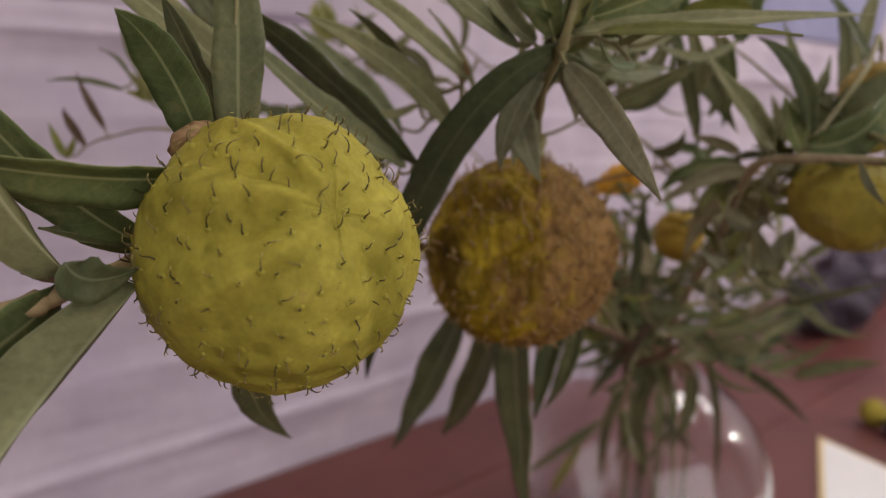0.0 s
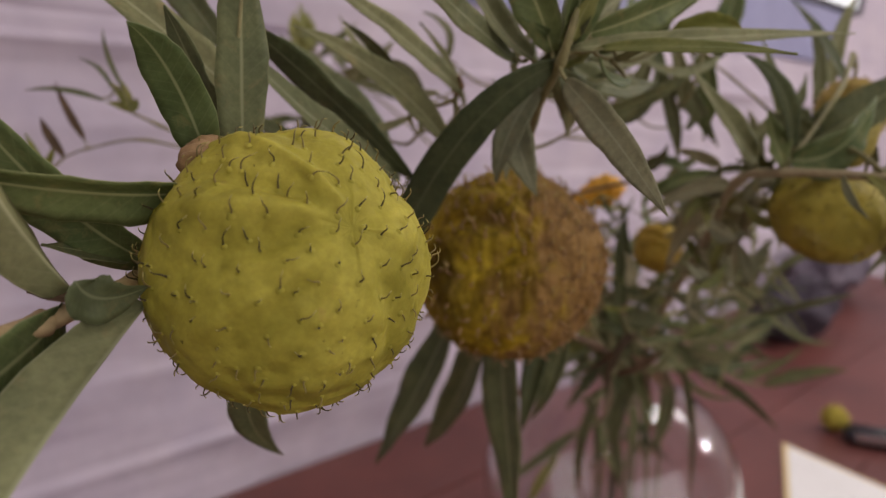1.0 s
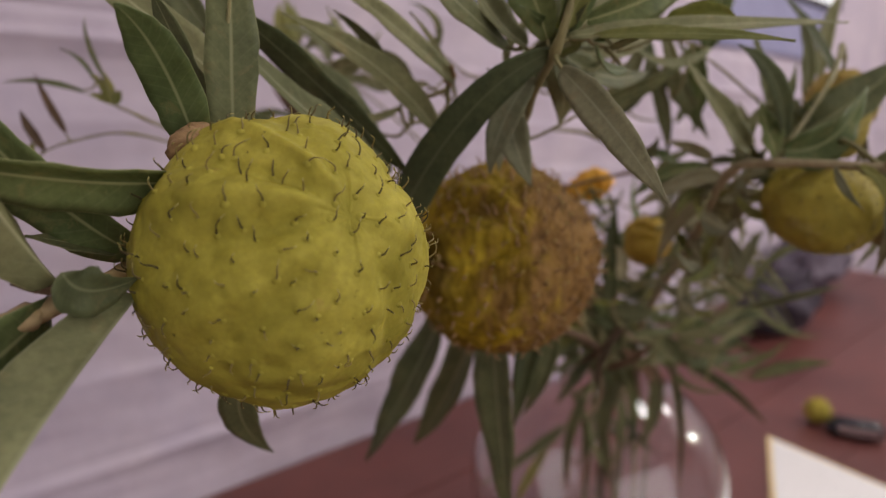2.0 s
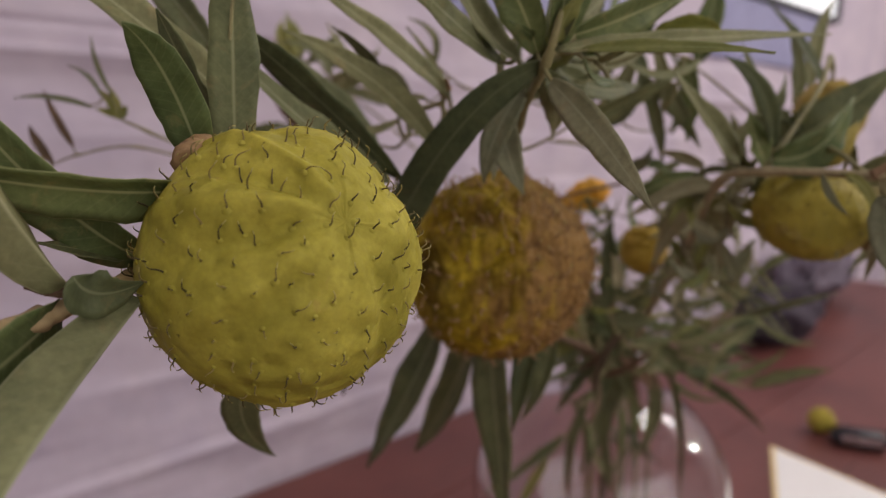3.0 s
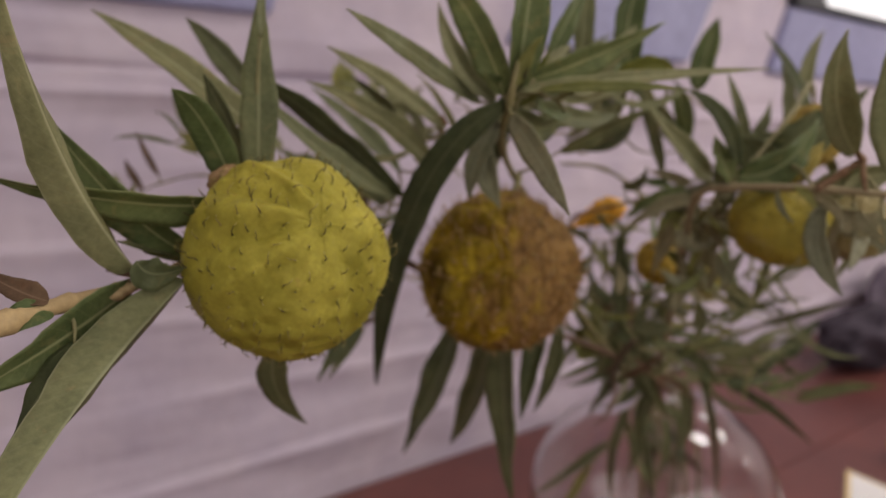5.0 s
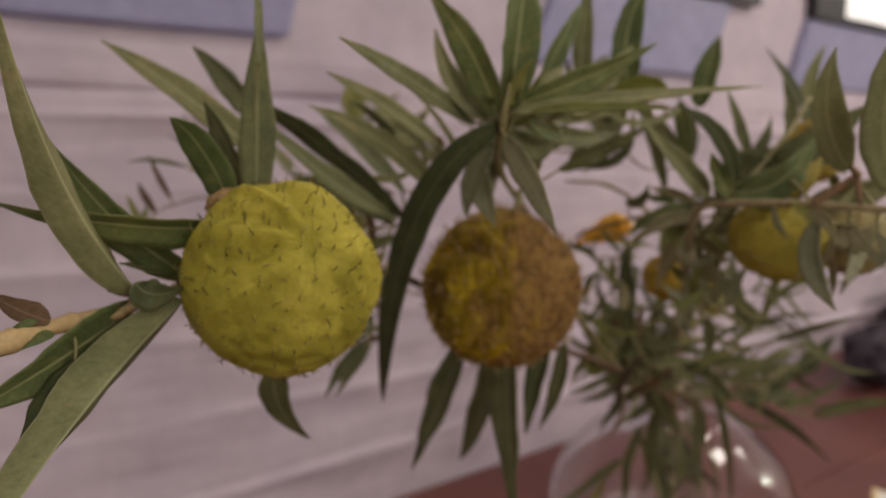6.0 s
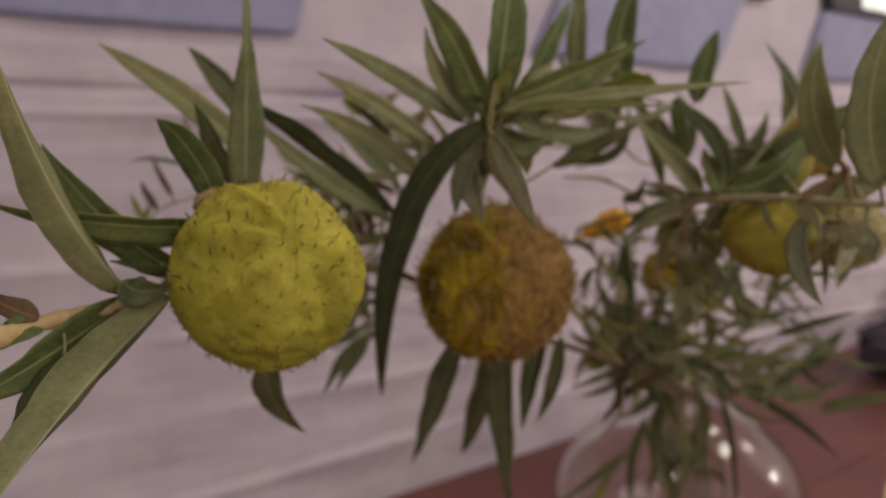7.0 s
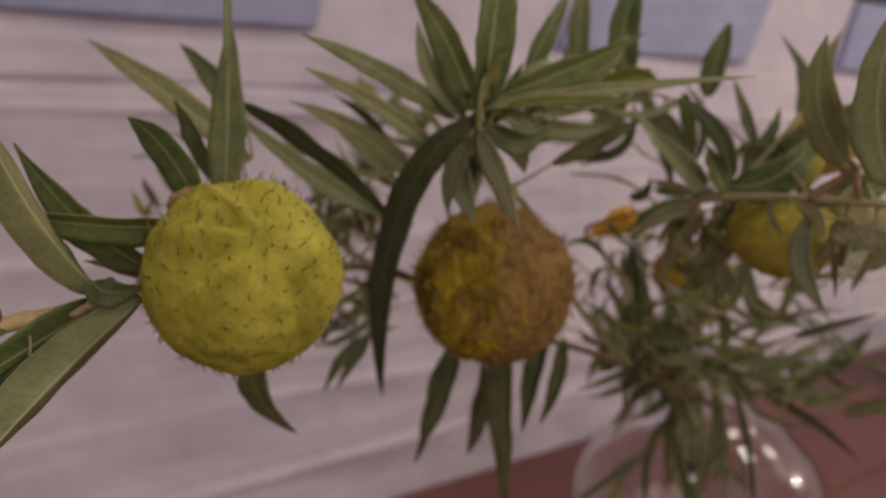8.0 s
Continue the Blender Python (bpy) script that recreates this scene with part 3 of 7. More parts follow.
vase = thing("vase", VASE, "round clear glass vase standing on the table", "vase")
part("bowl", turned(ring), glass, vase)
lip = [Vector((0.0585 + 0.0032 * math.cos(a), 0, 0.3155 + 0.0032 * math.sin(a))) for a in [2 * math.pi * k / 16 for k in range(17)]]
part("rim", turned(lip), glass, vase, "rounded glass rim")
foot = [Vector(p) for p in ((0.0, 0, 0.0005), (0.07, 0, 0.0005), (0.074, 0, 0.0018), (0.07, 0, 0.0035), (0.0, 0, 0.0035))]
part("foot", turned(foot), glass, vase, "thick glass foot")

# ---------------------------------------------------------------- the branches
GROUP = "balloon plant branches"
branch_a = thing("balloon_plant_branch", (0.205, 0.70, 0.78), "branch with long leaves and a bristly yellow-green balloon fruit", "branch", GROUP)
branch_b = thing("balloon_plant_branch", (0.22, 0.74, 0.78), "leafy branch with a drying brown and yellow balloon fruit", "branch", GROUP)
branch_c = thing("balloon_plant_branch", (0.25, 0.72, 0.78), "branch with small olive fruits, leaves and a red-brown twig", "branch", GROUP)
greens = thing("greenery", (0.235, 0.76, 0.78), "bunch of dark narrow leaves spilling from the vase", "greenery")
sprig_left = thing("sprig", (0.21, 0.80, 0.78), "thin sprig with very narrow drooping leaves", "sprig", "thin sprigs")
sprig_back = thing("sprig", (0.22, 0.82, 0.78), "thin sprig with yellow-green young tips", "sprig", "thin sprigs")

stem(branch_a, [(0.205, 0.70, 0.79), (0.2, 0.69, 0.95), (0.205, 0.735, 1.05), (0.165, 0.60, 1.095), (0.107, 0.442, 1.162), (0.031, 0.387, 1.201), (-0.0209, 0.3127, 1.2459), (-0.051, 0.216, 1.26), (-0.0736, 0.168, 1.2636)], 0.0026, 0.0018, bark_brown)
stem(branch_a, [(-0.0716, 0.17, 1.2637), (-0.0752, 0.1517, 1.2628), (-0.0812, 0.146, 1.2603), (-0.0852, 0.128, 1.2608), (-0.0892, 0.108, 1.2602), (-0.0935, 0.083, 1.259)], 0.0018, 0.0026, stem_pale, label="pale yellow stem")
# wrinkled stalk end that hugs the shoulder of the fruit
stalk_line = curve_points([(-0.0516, 0.216, 1.26), (-0.053, 0.2, 1.282), (-0.0557, 0.1866, 1.2905), (-0.0555, 0.178, 1.2935), (-0.0562, 0.1705, 1.2925), (-0.0558, 0.166, 1.2898)], 10)
STEMS[branch_a] += stalk_line
bm = bmesh.new()
last = len(stalk_line) - 1
tube_into(bm, stalk_line, [(0.0016 + 0.0031 * max(0.0, (i / last - 0.45) / 0.55) ** 0.7) * (1 + 0.10 * math.sin(i * 1.45) + 0.2 * noise.noise(q * 420)) * (1.0 if i < last - 2 else (0.9, 0.66, 0.3)[i - last + 2]) for i, q in enumerate(stalk_line)], 18)
for v in bm.verts:
    v.co += 0.0006 * noise.noise_vector(v.co * 700)
part("stalk", bm, stub_brown, branch_a, "wrinkled dry fruit stalk")
fruit(branch_a, (-0.0372, 0.1713, 1.2664), 0.0324, (0.56, -0.69, 0.455), ripe_skin, 400, 0.0044, label="yellow-green balloon fruit covered in soft bristles", detail=132, seed=3, thick=0.00018, pimples=True)
stem(branch_b, [(0.22, 0.74, 0.79), (0.215, 0.75, 0.95), (0.215, 0.76, 1.05), (0.167, 0.601, 1.085), (0.115, 0.461, 1.156), (0.075, 0.40, 1.215), (0.050, 0.375, 1.2707), (0.0342, 0.2712, 1.3008), (0.0361, 0.2357, 1.3192), (0.039, 0.228, 1.335)], 0.0026, 0.0012, stem_green)
stem(branch_b, [(0.040, 0.33, 1.288), (0.044, 0.335, 1.286), (0.038, 0.322, 1.272)], 0.0012, 0.002, stem_green, "stalk")
fruit(branch_b, (0.0337, 0.314, 1.2387), 0.0405, (0.2, -0.7, 0.3), dry_skin, 340, 0.0062, 0.95, 0.026, "drying balloon fruit, yellow-green turning brown", 120, 7, 0.7, 0.0004, stub_brown)
stem(branch_c, [(0.25, 0.72, 0.79), (0.245, 0.73, 0.95), (0.235, 0.76, 1.05), (0.1815, 0.5895, 1.0945), (0.1623, 0.4854, 1.1712), (0.1407, 0.37, 1.2394), (0.1335, 0.323, 1.2757), (0.1451, 0.3046, 1.2824), (0.1741, 0.2771, 1.2831), (0.2038, 0.2595, 1.281)], 0.0024, 0.0016, stem_tan)
stem(branch_c, [(0.1733, 0.2755, 1.2833), (0.182, 0.272, 1.2905), (0.1887, 0.2689, 1.2962)], 0.0017, 0.0014, stem_brown, "twig", "red-brown twig")
stem(branch_c, [(0.1887, 0.2689, 1.2962), (0.176, 0.261, 1.307), (0.1628, 0.2527, 1.3169)], 0.0013, 0.0009, stem_brown, "twig", "red-brown twig")
stem(branch_c, [(0.1887, 0.2689, 1.2962), (0.1885, 0.267, 1.289), (0.1898, 0.2664, 1.2821)], 0.0013, 0.0009, stem_brown, "twig", "red-brown twig")
stem(branch_c, [(0.1407, 0.37, 1.2394), (0.1325, 0.4432, 1.2673), (0.1059, 0.4429, 1.2867), (0.074, 0.4202, 1.2915)], 0.0014, 0.001, stem_green, "twig")
fruit(branch_c, (0.1745, 0.318, 1.2632), 0.0252, (0.1, -0.35, 0.95), far_skin, 200, 0.003, 0.76, 0.0, "small olive balloon fruit", 60, 11, 0.45)
fruit(branch_c, (0.2105, 0.325, 1.264), 0.0215, (0.3, -0.4, 0.8), dull_skin, 160, 0.003, 0.85, 0.01, "small dull olive balloon fruit", 60, 12, 0.5)
fruit(branch_c, (0.2085, 0.369, 1.3075), 0.0175, (0.3, -0.8, 0.3), dusty_skin, 160, 0.003, 0.95, 0.0, "small golden balloon fruit", 60, 13)
fruit(branch_c, (0.1449, 0.4527, 1.2229), 0.0155, (0.3, -0.8, 0.3), gold_skin, 120, 0.003, 0.95, 0.0, "small golden balloon fruit", 60, 14)
fruit(branch_c, (0.1707, 0.4278, 1.2118), 0.0105, (0.3, -0.8, 0.3), far_skin, 80, 0.002, 0.95, 0.0, "small olive balloon fruit", 48, 15)
stem(branch_c, [(0.145, 0.40, 1.235), (0.15, 0.43, 1.243), (0.1449, 0.4527, 1.237)], 0.001, 0.0012, stem_green, "stalk")
stem(branch_c, [(0.15, 0.43, 1.243), (0.165, 0.43, 1.232), (0.1707, 0.4278, 1.222)], 0.001, 0.001, stem_green, "stalk")
stem(branch_c, [(0.174, 0.278, 1.283), (0.176, 0.31, 1.292), (0.174, 0.32, 1.282)], 0.001, 0.0014, stem_green, "stalk")
stem(branch_c, [(0.195, 0.265, 1.282), (0.205, 0.31, 1.292), (0.2075, 0.325, 1.281)], 0.001, 0.0014, stem_green, "stalk")
stem(branch_c, [(0.1451, 0.3046, 1.2824), (0.185, 0.34, 1.318), (0.204, 0.366, 1.336), (0.2085, 0.369, 1.3285)], 0.001, 0.0014, stem_green, "stalk")
fallen = thing("fallen_fruit", (0.762, 1.235, 0.75), "small yellow-green fallen fruit lying on the table", "fruit")
fruit(fallen, (0.762, 1.235, 0.774), 0.024, (0.3, -0.8, 0.3), far_skin, 90, 0.003, 0.95, 0.0, "", 48, 17)
stem(branch_b, [(0.0062, 0.2770, 1.3105), (0.0078, 0.2755, 1.3128), (0.0068, 0.2735, 1.3165)], 0.0016, 0.0006, stub_brown, "bract", "dry brown bract")
# withered orange flower
bm = bmesh.new()
line = curve_points([(0.0849, 0.4614, 1.2455), (0.098, 0.4612, 1.2515), (0.112, 0.4615, 1.2575), (0.1243, 0.4617, 1.2589)], 6)
tube_into(bm, line, [0.0015 + 0.0085 * math.sin(math.pi * min(1, (i / (len(line) - 1)) ** 1.6)) + 0.0008 * math.sin(i * 2.1) for i in range(len(line))], 12)
part("flower", bm, petal_orange, branch_c, "withered orange flower")
stem(branch_c, [(0.1325, 0.4432, 1.2673), (0.09, 0.452, 1.255), (0.0849, 0.4614, 1.2455)], 0.001, 0.0012, stem_brown, "stalk")

for x, y, tx, ty, tz in ((0.235, 0.76, 0.17, 0.56, 1.13), (0.25, 0.79, 0.24, 0.60, 1.10), (0.22, 0.77, 0.2, 0.6, 1.12), (0.26, 0.74, 0.30, 0.63, 1.08), (0.21, 0.78, 0.13, 0.62, 1.09)):
    stem(greens, [(x, y, 0.79), (x + 0.004, y + 0.006, 0.95), (0.232 + 0.4 * (x - 0.232), 0.784 + 0.4 * (y - 0.784), 1.05), (tx, ty, tz)], 0.0022, 0.0014, stem_green)
stem(sprig_left, [(0.21, 0.80, 0.79), (0.215, 0.795, 0.95), (0.205, 0.785, 1.05), (0.05, 0.62, 1.15), (-0.06, 0.46, 1.22), (-0.095, 0.385, 1.272), (-0.1274, 0.3560, 1.2931), (-0.1394, 0.3520, 1.2991)], 0.0014, 0.0006, stem_green)
stem(sprig_left, [(-0.0950, 0.3850, 1.2720), (-0.1349, 0.3620, 1.2859), (-0.1597, 0.3520, 1.2820), (-0.1709, 0.3520, 1.2776)], 0.0007, 0.0004, stem_green)
stem(sprig_back, [(0.22, 0.82, 0.79), (0.22, 0.81, 0.95), (0.21, 0.8, 1.05), (0.1, 0.68, 1.18), (0.0, 0.6, 1.28), (-0.055, 0.57, 1.325), (-0.075, 0.56, 1.345)], 0.0014, 0.0007, stem_green)

# leaves of branch_a: base, middle, tip, width, facing, side, colour
leaf(branch_a, (-0.0759, 0.1489, 1.2653), (-0.0831, 0.1251, 1.3011), (-0.0821, 0.1017, 1.3483), 0.0180, (0.99, 0.00, -0.13), 1, "g", -0.8)
leaf(branch_a, (-0.0584, 0.1688, 1.2846), (-0.0809, 0.1489, 1.2872), (-0.114, 0.1377, 1.2949), 0.0195, (0.30, -0.74, -0.60), 0, "g")
leaf(branch_a, (-0.0707, 0.176, 1.2669), (-0.0856, 0.159, 1.2858), (-0.102, 0.1507, 1.3123), 0.0197, (0.13, -0.90, -0.41), 0, "g")
leaf(branch_a, (-0.0709, 0.1786, 1.264), (-0.0886, 0.168, 1.2786), (-0.0995, 0.1628, 1.2932), 0.0097, (0.66, -0.70, 0.27), 1, "g")
leaf(branch_a, (-0.0738, 0.1762, 1.2681), (-0.0803, 0.1666, 1.2704), (-0.0875, 0.1597, 1.2735), 0.0078, (0.71, -0.41, 0.57), 0, "d")
leaf(branch_a, (-0.0640, 0.1544, 1.2622), (-0.0714, 0.1037, 1.2393), (-0.0729, 0.0600, 1.2153), 0.0210, (0.93, -0.20, 0.29), 1, "g", -1.38, 1.25)
leaf(branch_a, (-0.0816, 0.1539, 1.2598), (-0.0858, 0.1263, 1.2522), (-0.1034, 0.104, 1.2401), 0.0222, (0.93, -0.34, -0.15), 0, "g")
# small dark blade added in place of the shaded base of the long leaf
leaf(branch_a, (-0.0721, 0.1408, 1.2701), (-0.0691, 0.1448, 1.266), (-0.0623, 0.1515, 1.267), 0.0146, (0.67, -0.69, -0.25), 0, "d")
leaf(branch_a, (-0.0861, 0.1182, 1.2607), (-0.0884, 0.1116, 1.2599), (-0.1004, 0.1059, 1.2538), 0.011, (0.41, -0.76, 0.50), 0, "g")
leaf(branch_a, (-0.0852, 0.1185, 1.2629), (-0.0918, 0.1171, 1.2658), (-0.1016, 0.1179, 1.2708), 0.0101, (0.38, -0.56, 0.74), 0, "b")
leaf(branch_a, (-0.082, 0.1257, 1.2505), (-0.0848, 0.115, 1.2418), (-0.09, 0.1073, 1.2304), 0.0112, (-0.18, -0.69, 0.70), 0, "d")
leaf(branch_a, (-0.0745, 0.1481, 1.2651), (-0.0797, 0.1461, 1.2658), (-0.0838, 0.1454, 1.2668), 0.0038, (0.32, -0.69, 0.65), 0, "b")
leaf(branch_a, (-0.0578, 0.1840, 1.2880), (-0.0613, 0.1696, 1.3090), (-0.0654, 0.1553, 1.3194), 0.0150, (0.42, -0.57, -0.71), 0, "g", 0.21, 0.85)
leaf(branch_a, (-0.0513, 0.1898, 1.2888), (-0.0539, 0.2019, 1.3202), (-0.0559, 0.2137, 1.3582), 0.0182, (0.24, -0.89, 0.38), 0, "d", 0.15, 0.92)
leaf(branch_a, (-0.0519, 0.1995, 1.3406), (-0.0524, 0.2024, 1.3561), (-0.0545, 0.2107, 1.3782), 0.0057, (0.85, -0.48, 0.20), 1, "g")
leaf(branch_a, (-0.0608, 0.209, 1.2951), (-0.0662, 0.2006, 1.3142), (-0.0713, 0.1959, 1.3278), 0.0142, (-0.30, -0.85, -0.43), 0, "d")
leaf(branch_a, (-0.0631, 0.2381, 1.3051), (-0.0925, 0.2311, 1.3318), (-0.1354, 0.2427, 1.3585), 0.0178, (0.39, -0.78, 0.49), 1, "g", 0.39, 0.94)
leaf(branch_a, (-0.0759, 0.2682, 1.3245), (-0.0907, 0.2672, 1.344), (-0.1077, 0.2713, 1.3598), 0.0161, (-0.21, -0.97, -0.10), 1, "g")
leaf(branch_a, (-0.0090, 0.2646, 1.2800), (-0.0388, 0.2547, 1.3091), (-0.0605, 0.2264, 1.3288), 0.0145, (0.03, -0.60, -0.80), 0, "d", 0.1, 0.6)
leaf(branch_a, (-0.0137, 0.2678, 1.2790), (-0.0385, 0.2476, 1.2973), (-0.0647, 0.2321, 1.3241), 0.0140, (0.71, -0.57, 0.41), 1, "g", 0.5, 0.85)
leaf(branch_a, (-0.0524, 0.2105, 1.2286), (-0.0606, 0.2314, 1.2034), (-0.0554, 0.2608, 1.1758), 0.0174, (0.15, -0.71, -0.69), 0, "d")

# leaves of branch_b: base, middle, tip, width, facing, side, colour
leaf(branch_b, (0.0242, 0.2500, 1.3202), (-0.0005, 0.2338, 1.3373), (-0.0188, 0.1880, 1.3474), 0.0130, (0.81, -0.59, -0.00), 1, "g", 0.12, 0.91)
leaf(branch_b, (0.0080, 0.2750, 1.3105), (-0.0135, 0.2620, 1.3275), (-0.0380, 0.2450, 1.3430), 0.0135, (0.81, -0.50, 0.20), 1, "g", 0.3, 0.95)
leaf(branch_b, (0.0033, 0.277, 1.2921), (-0.0203, 0.2631, 1.3149), (-0.0497, 0.2562, 1.3302), 0.0152, (0.47, -0.87, 0.18), 1, "g")
leaf(branch_b, (-0.0204, 0.3321, 1.2889), (-0.0431, 0.3373, 1.3123), (-0.0708, 0.3505, 1.3354), 0.0189, (0.41, -0.61, 0.68), 1, "g")
leaf(branch_b, (-0.028, 0.3489, 1.2706), (-0.0596, 0.356, 1.2851), (-0.0995, 0.3721, 1.302), 0.0146, (-0.02, -0.82, 0.57), 0, "d")
leaf(branch_b, (0.0365, 0.2387, 1.3197), (-0.0062, 0.2618, 1.2721), (-0.0378, 0.3557, 1.1628), 0.0168, (-0.22, -0.87, -0.45), 0, "v", 0.2, 0.72)
leaf(branch_b, (0.0370, 0.2285, 1.3134), (0.0460, 0.2059, 1.2985), (0.0546, 0.1810, 1.2798), 0.0150, (-0.66, -0.72, 0.23), 1, "p", 0.31, 0.96)
leaf(branch_b, (0.0248, 0.2621, 1.3075), (0.0273, 0.2524, 1.2918), (0.0328, 0.2471, 1.2766), 0.0164, (-0.48, -0.83, 0.28), 1, "p")
leaf(branch_b, (0.0389, 0.2344, 1.3232), (0.086, 0.2453, 1.3291), (0.1483, 0.2704, 1.335), 0.0101, (0.19, -0.78, 0.60), 1, "g")
leaf(branch_b, (0.0472, 0.2345, 1.3237), (0.0737, 0.2211, 1.3239), (0.0998, 0.2144, 1.3224), 0.007, (-0.26, -0.72, 0.64), 1, "y")
leaf(branch_b, (0.0339, 0.238, 1.3229), (0.0221, 0.2485, 1.3518), (0.0026, 0.2671, 1.3806), 0.021, (-0.43, -0.88, 0.21), 0, "g")
leaf(branch_b, (0.0289, 0.2475, 1.3212), (0.0143, 0.2548, 1.3375), (0.0058, 0.2705, 1.3642), 0.0162, (0.43, -0.68, 0.60), 1, "g")
leaf(branch_b, (0.0382, 0.2363, 1.3239), (0.0430, 0.2349, 1.3582), (0.0471, 0.2557, 1.3896), 0.0218, (0.42, -0.89, 0.18), 0, "g", 0.51, 0.95)
leaf(branch_b, (0.0392, 0.2338, 1.3259), (0.0419, 0.229, 1.3364), (0.0484, 0.2266, 1.3434), 0.0094, (0.48, -0.69, -0.54), 1, "y")
leaf(branch_b, (0.0442, 0.2397, 1.3289), (0.0693, 0.2537, 1.3384), (0.1052, 0.2791, 1.3563), 0.0189, (0.62, -0.62, -0.49), 0, "g")
leaf(branch_b, (0.0509, 0.2715, 1.3358), (0.0625, 0.2773, 1.3586), (0.0722, 0.2884, 1.3766), 0.0139, (0.59, -0.80, 0.02), 0, "g")
leaf(branch_b, (0.0777, 0.3459, 1.3452), (0.0775, 0.3457, 1.3721), (0.0825, 0.3528, 1.4), 0.017, (0.28, -0.96, 0.10), 0, "d")
leaf(branch_b, (0.1036, 0.348, 1.3418), (0.1009, 0.3423, 1.3708), (0.1142, 0.3461, 1.403), 0.0228, (0.14, -0.99, -0.06), 0, "g")
leaf(branch_b, (0.0692, 0.3135, 1.3338), (0.0879, 0.3191, 1.3478), (0.102, 0.3301, 1.363), 0.0196, (0.66, -0.66, -0.36), 1, "g")
leaf(branch_b, (0.0396, 0.2485, 1.3211), (0.053, 0.2591, 1.337), (0.0636, 0.2739, 1.3457), 0.0114, (0.74, -0.67, -0.03), 1, "g")
leaf(branch_b, (0.0477, 0.2986, 1.3108), (0.063, 0.3035, 1.3153), (0.0798, 0.3122, 1.3145), 0.0122, (0.40, -0.86, -0.32), 0, "d")
leaf(branch_b, (0.064, 0.3191, 1.3), (0.0869, 0.3194, 1.3105), (0.1105, 0.3261, 1.3218), 0.0139, (0.31, -0.88, -0.37), 0, "d")
leaf(branch_b, (0.0384, 0.2479, 1.3176), (0.0534, 0.27, 1.3107), (0.0684, 0.3025, 1.3275), 0.0162, (0.83, -0.38, -0.41), 0, "d")
leaf(branch_b, (0.0123, 0.3567, 1.203), (-0.0053, 0.3706, 1.1571), (-0.0274, 0.3972, 1.103), 0.0263, (-0.77, -0.64, 0.04), 0, "d", 0.35, 0.95)
leaf(branch_b, (0.0339, 0.3767, 1.2001), (0.0204, 0.4029, 1.1462), (0.0012, 0.445, 1.0904), 0.0283, (-0.83, -0.55, -0.09), 0, "d", 0.35, 0.95)
leaf(branch_b, (0.0364, 0.3679, 1.2088), (0.0372, 0.3285, 1.1628), (0.0411, 0.303, 1.1189), 0.0287, (-0.64, -0.64, 0.43), 0, "d", 0.35, 0.95)
leaf(branch_b, (0.0619, 0.3595, 1.2144), (0.0532, 0.3455, 1.1812), (0.0466, 0.3404, 1.1496), 0.0186, (-0.44, -0.83, 0.35), 0, "d")
leaf(branch_b, (0.0705, 0.3653, 1.1972), (0.0655, 0.3627, 1.1706), (0.0554, 0.3661, 1.1442), 0.0136, (-0.48, -0.87, 0.12), 0, "d")
leaf(branch_b, (-0.0448, 0.3476, 1.1997), (-0.0575, 0.3425, 1.1875), (-0.0696, 0.3416, 1.169), 0.0127, (-0.30, -0.86, 0.41), 0, "d")
leaf(branch_b, (-0.0486, 0.368, 1.2085), (-0.0515, 0.3677, 1.2226), (-0.0571, 0.3703, 1.2361), 0.0076, (0.69, -0.67, 0.27), 0, "d")
leaf(branch_b, (-0.0486, 0.3674, 1.2034), (-0.0617, 0.3622, 1.1957), (-0.0793, 0.3607, 1.1904), 0.0076, (-0.09, -0.79, 0.61), 0, "d")
leaf(branch_b, (-0.0477, 0.3781, 1.2063), (-0.056, 0.3759, 1.212), (-0.0686, 0.3769, 1.2225), 0.0076, (0.49, -0.66, 0.58), 1, "g")
leaf(branch_b, (-0.0469, 0.3665, 1.1948), (-0.0565, 0.361, 1.182), (-0.0674, 0.3592, 1.1645), 0.0114, (-0.26, -0.88, 0.39), 0, "d")
leaf(branch_b, (0.0913, 0.396, 1.3038), (0.0934, 0.4076, 1.3263), (0.104, 0.4267, 1.3485), 0.0097, (0.12, -0.83, 0.54), 1, "d")
leaf(branch_b, (0.0429, 0.3398, 1.3386), (0.0462, 0.3491, 1.3235), (0.0596, 0.3648, 1.3135), 0.0099, (0.84, -0.54, 0.03), 0, "g")
leaf(branch_b, (0.0887, 0.3977, 1.3373), (0.0881, 0.4101, 1.3583), (0.1065, 0.4298, 1.3728), 0.0097, (0.64, -0.70, 0.31), 1, "d")
leaf(branch_b, (0.1048, 0.3537, 1.3374), (0.0929, 0.365, 1.3433), (0.0818, 0.3816, 1.3524), 0.0085, (-0.58, -0.70, 0.41), 1, "d")
leaf(branch_b, (0.1053, 0.4092, 1.3275), (0.1062, 0.4216, 1.3558), (0.1196, 0.4435, 1.3843), 0.0153, (0.74, -0.65, 0.21), 0, "g")
leaf(branch_b, (0.0899, 0.3499, 1.3255), (0.0762, 0.3576, 1.3426), (0.0708, 0.3729, 1.3656), 0.0095, (-0.61, -0.78, 0.15), 1, "d")
leaf(branch_b, (0.0915, 0.4185, 1.3313), (0.1108, 0.4295, 1.3368), (0.1305, 0.4472, 1.3462), 0.0072, (0.59, -0.80, -0.00), 1, "d")
leaf(branch_b, (0.0519, 0.3316, 1.3386), (0.0675, 0.334, 1.3377), (0.0836, 0.3404, 1.336), 0.0062, (0.28, -0.87, 0.40), 1, "d")
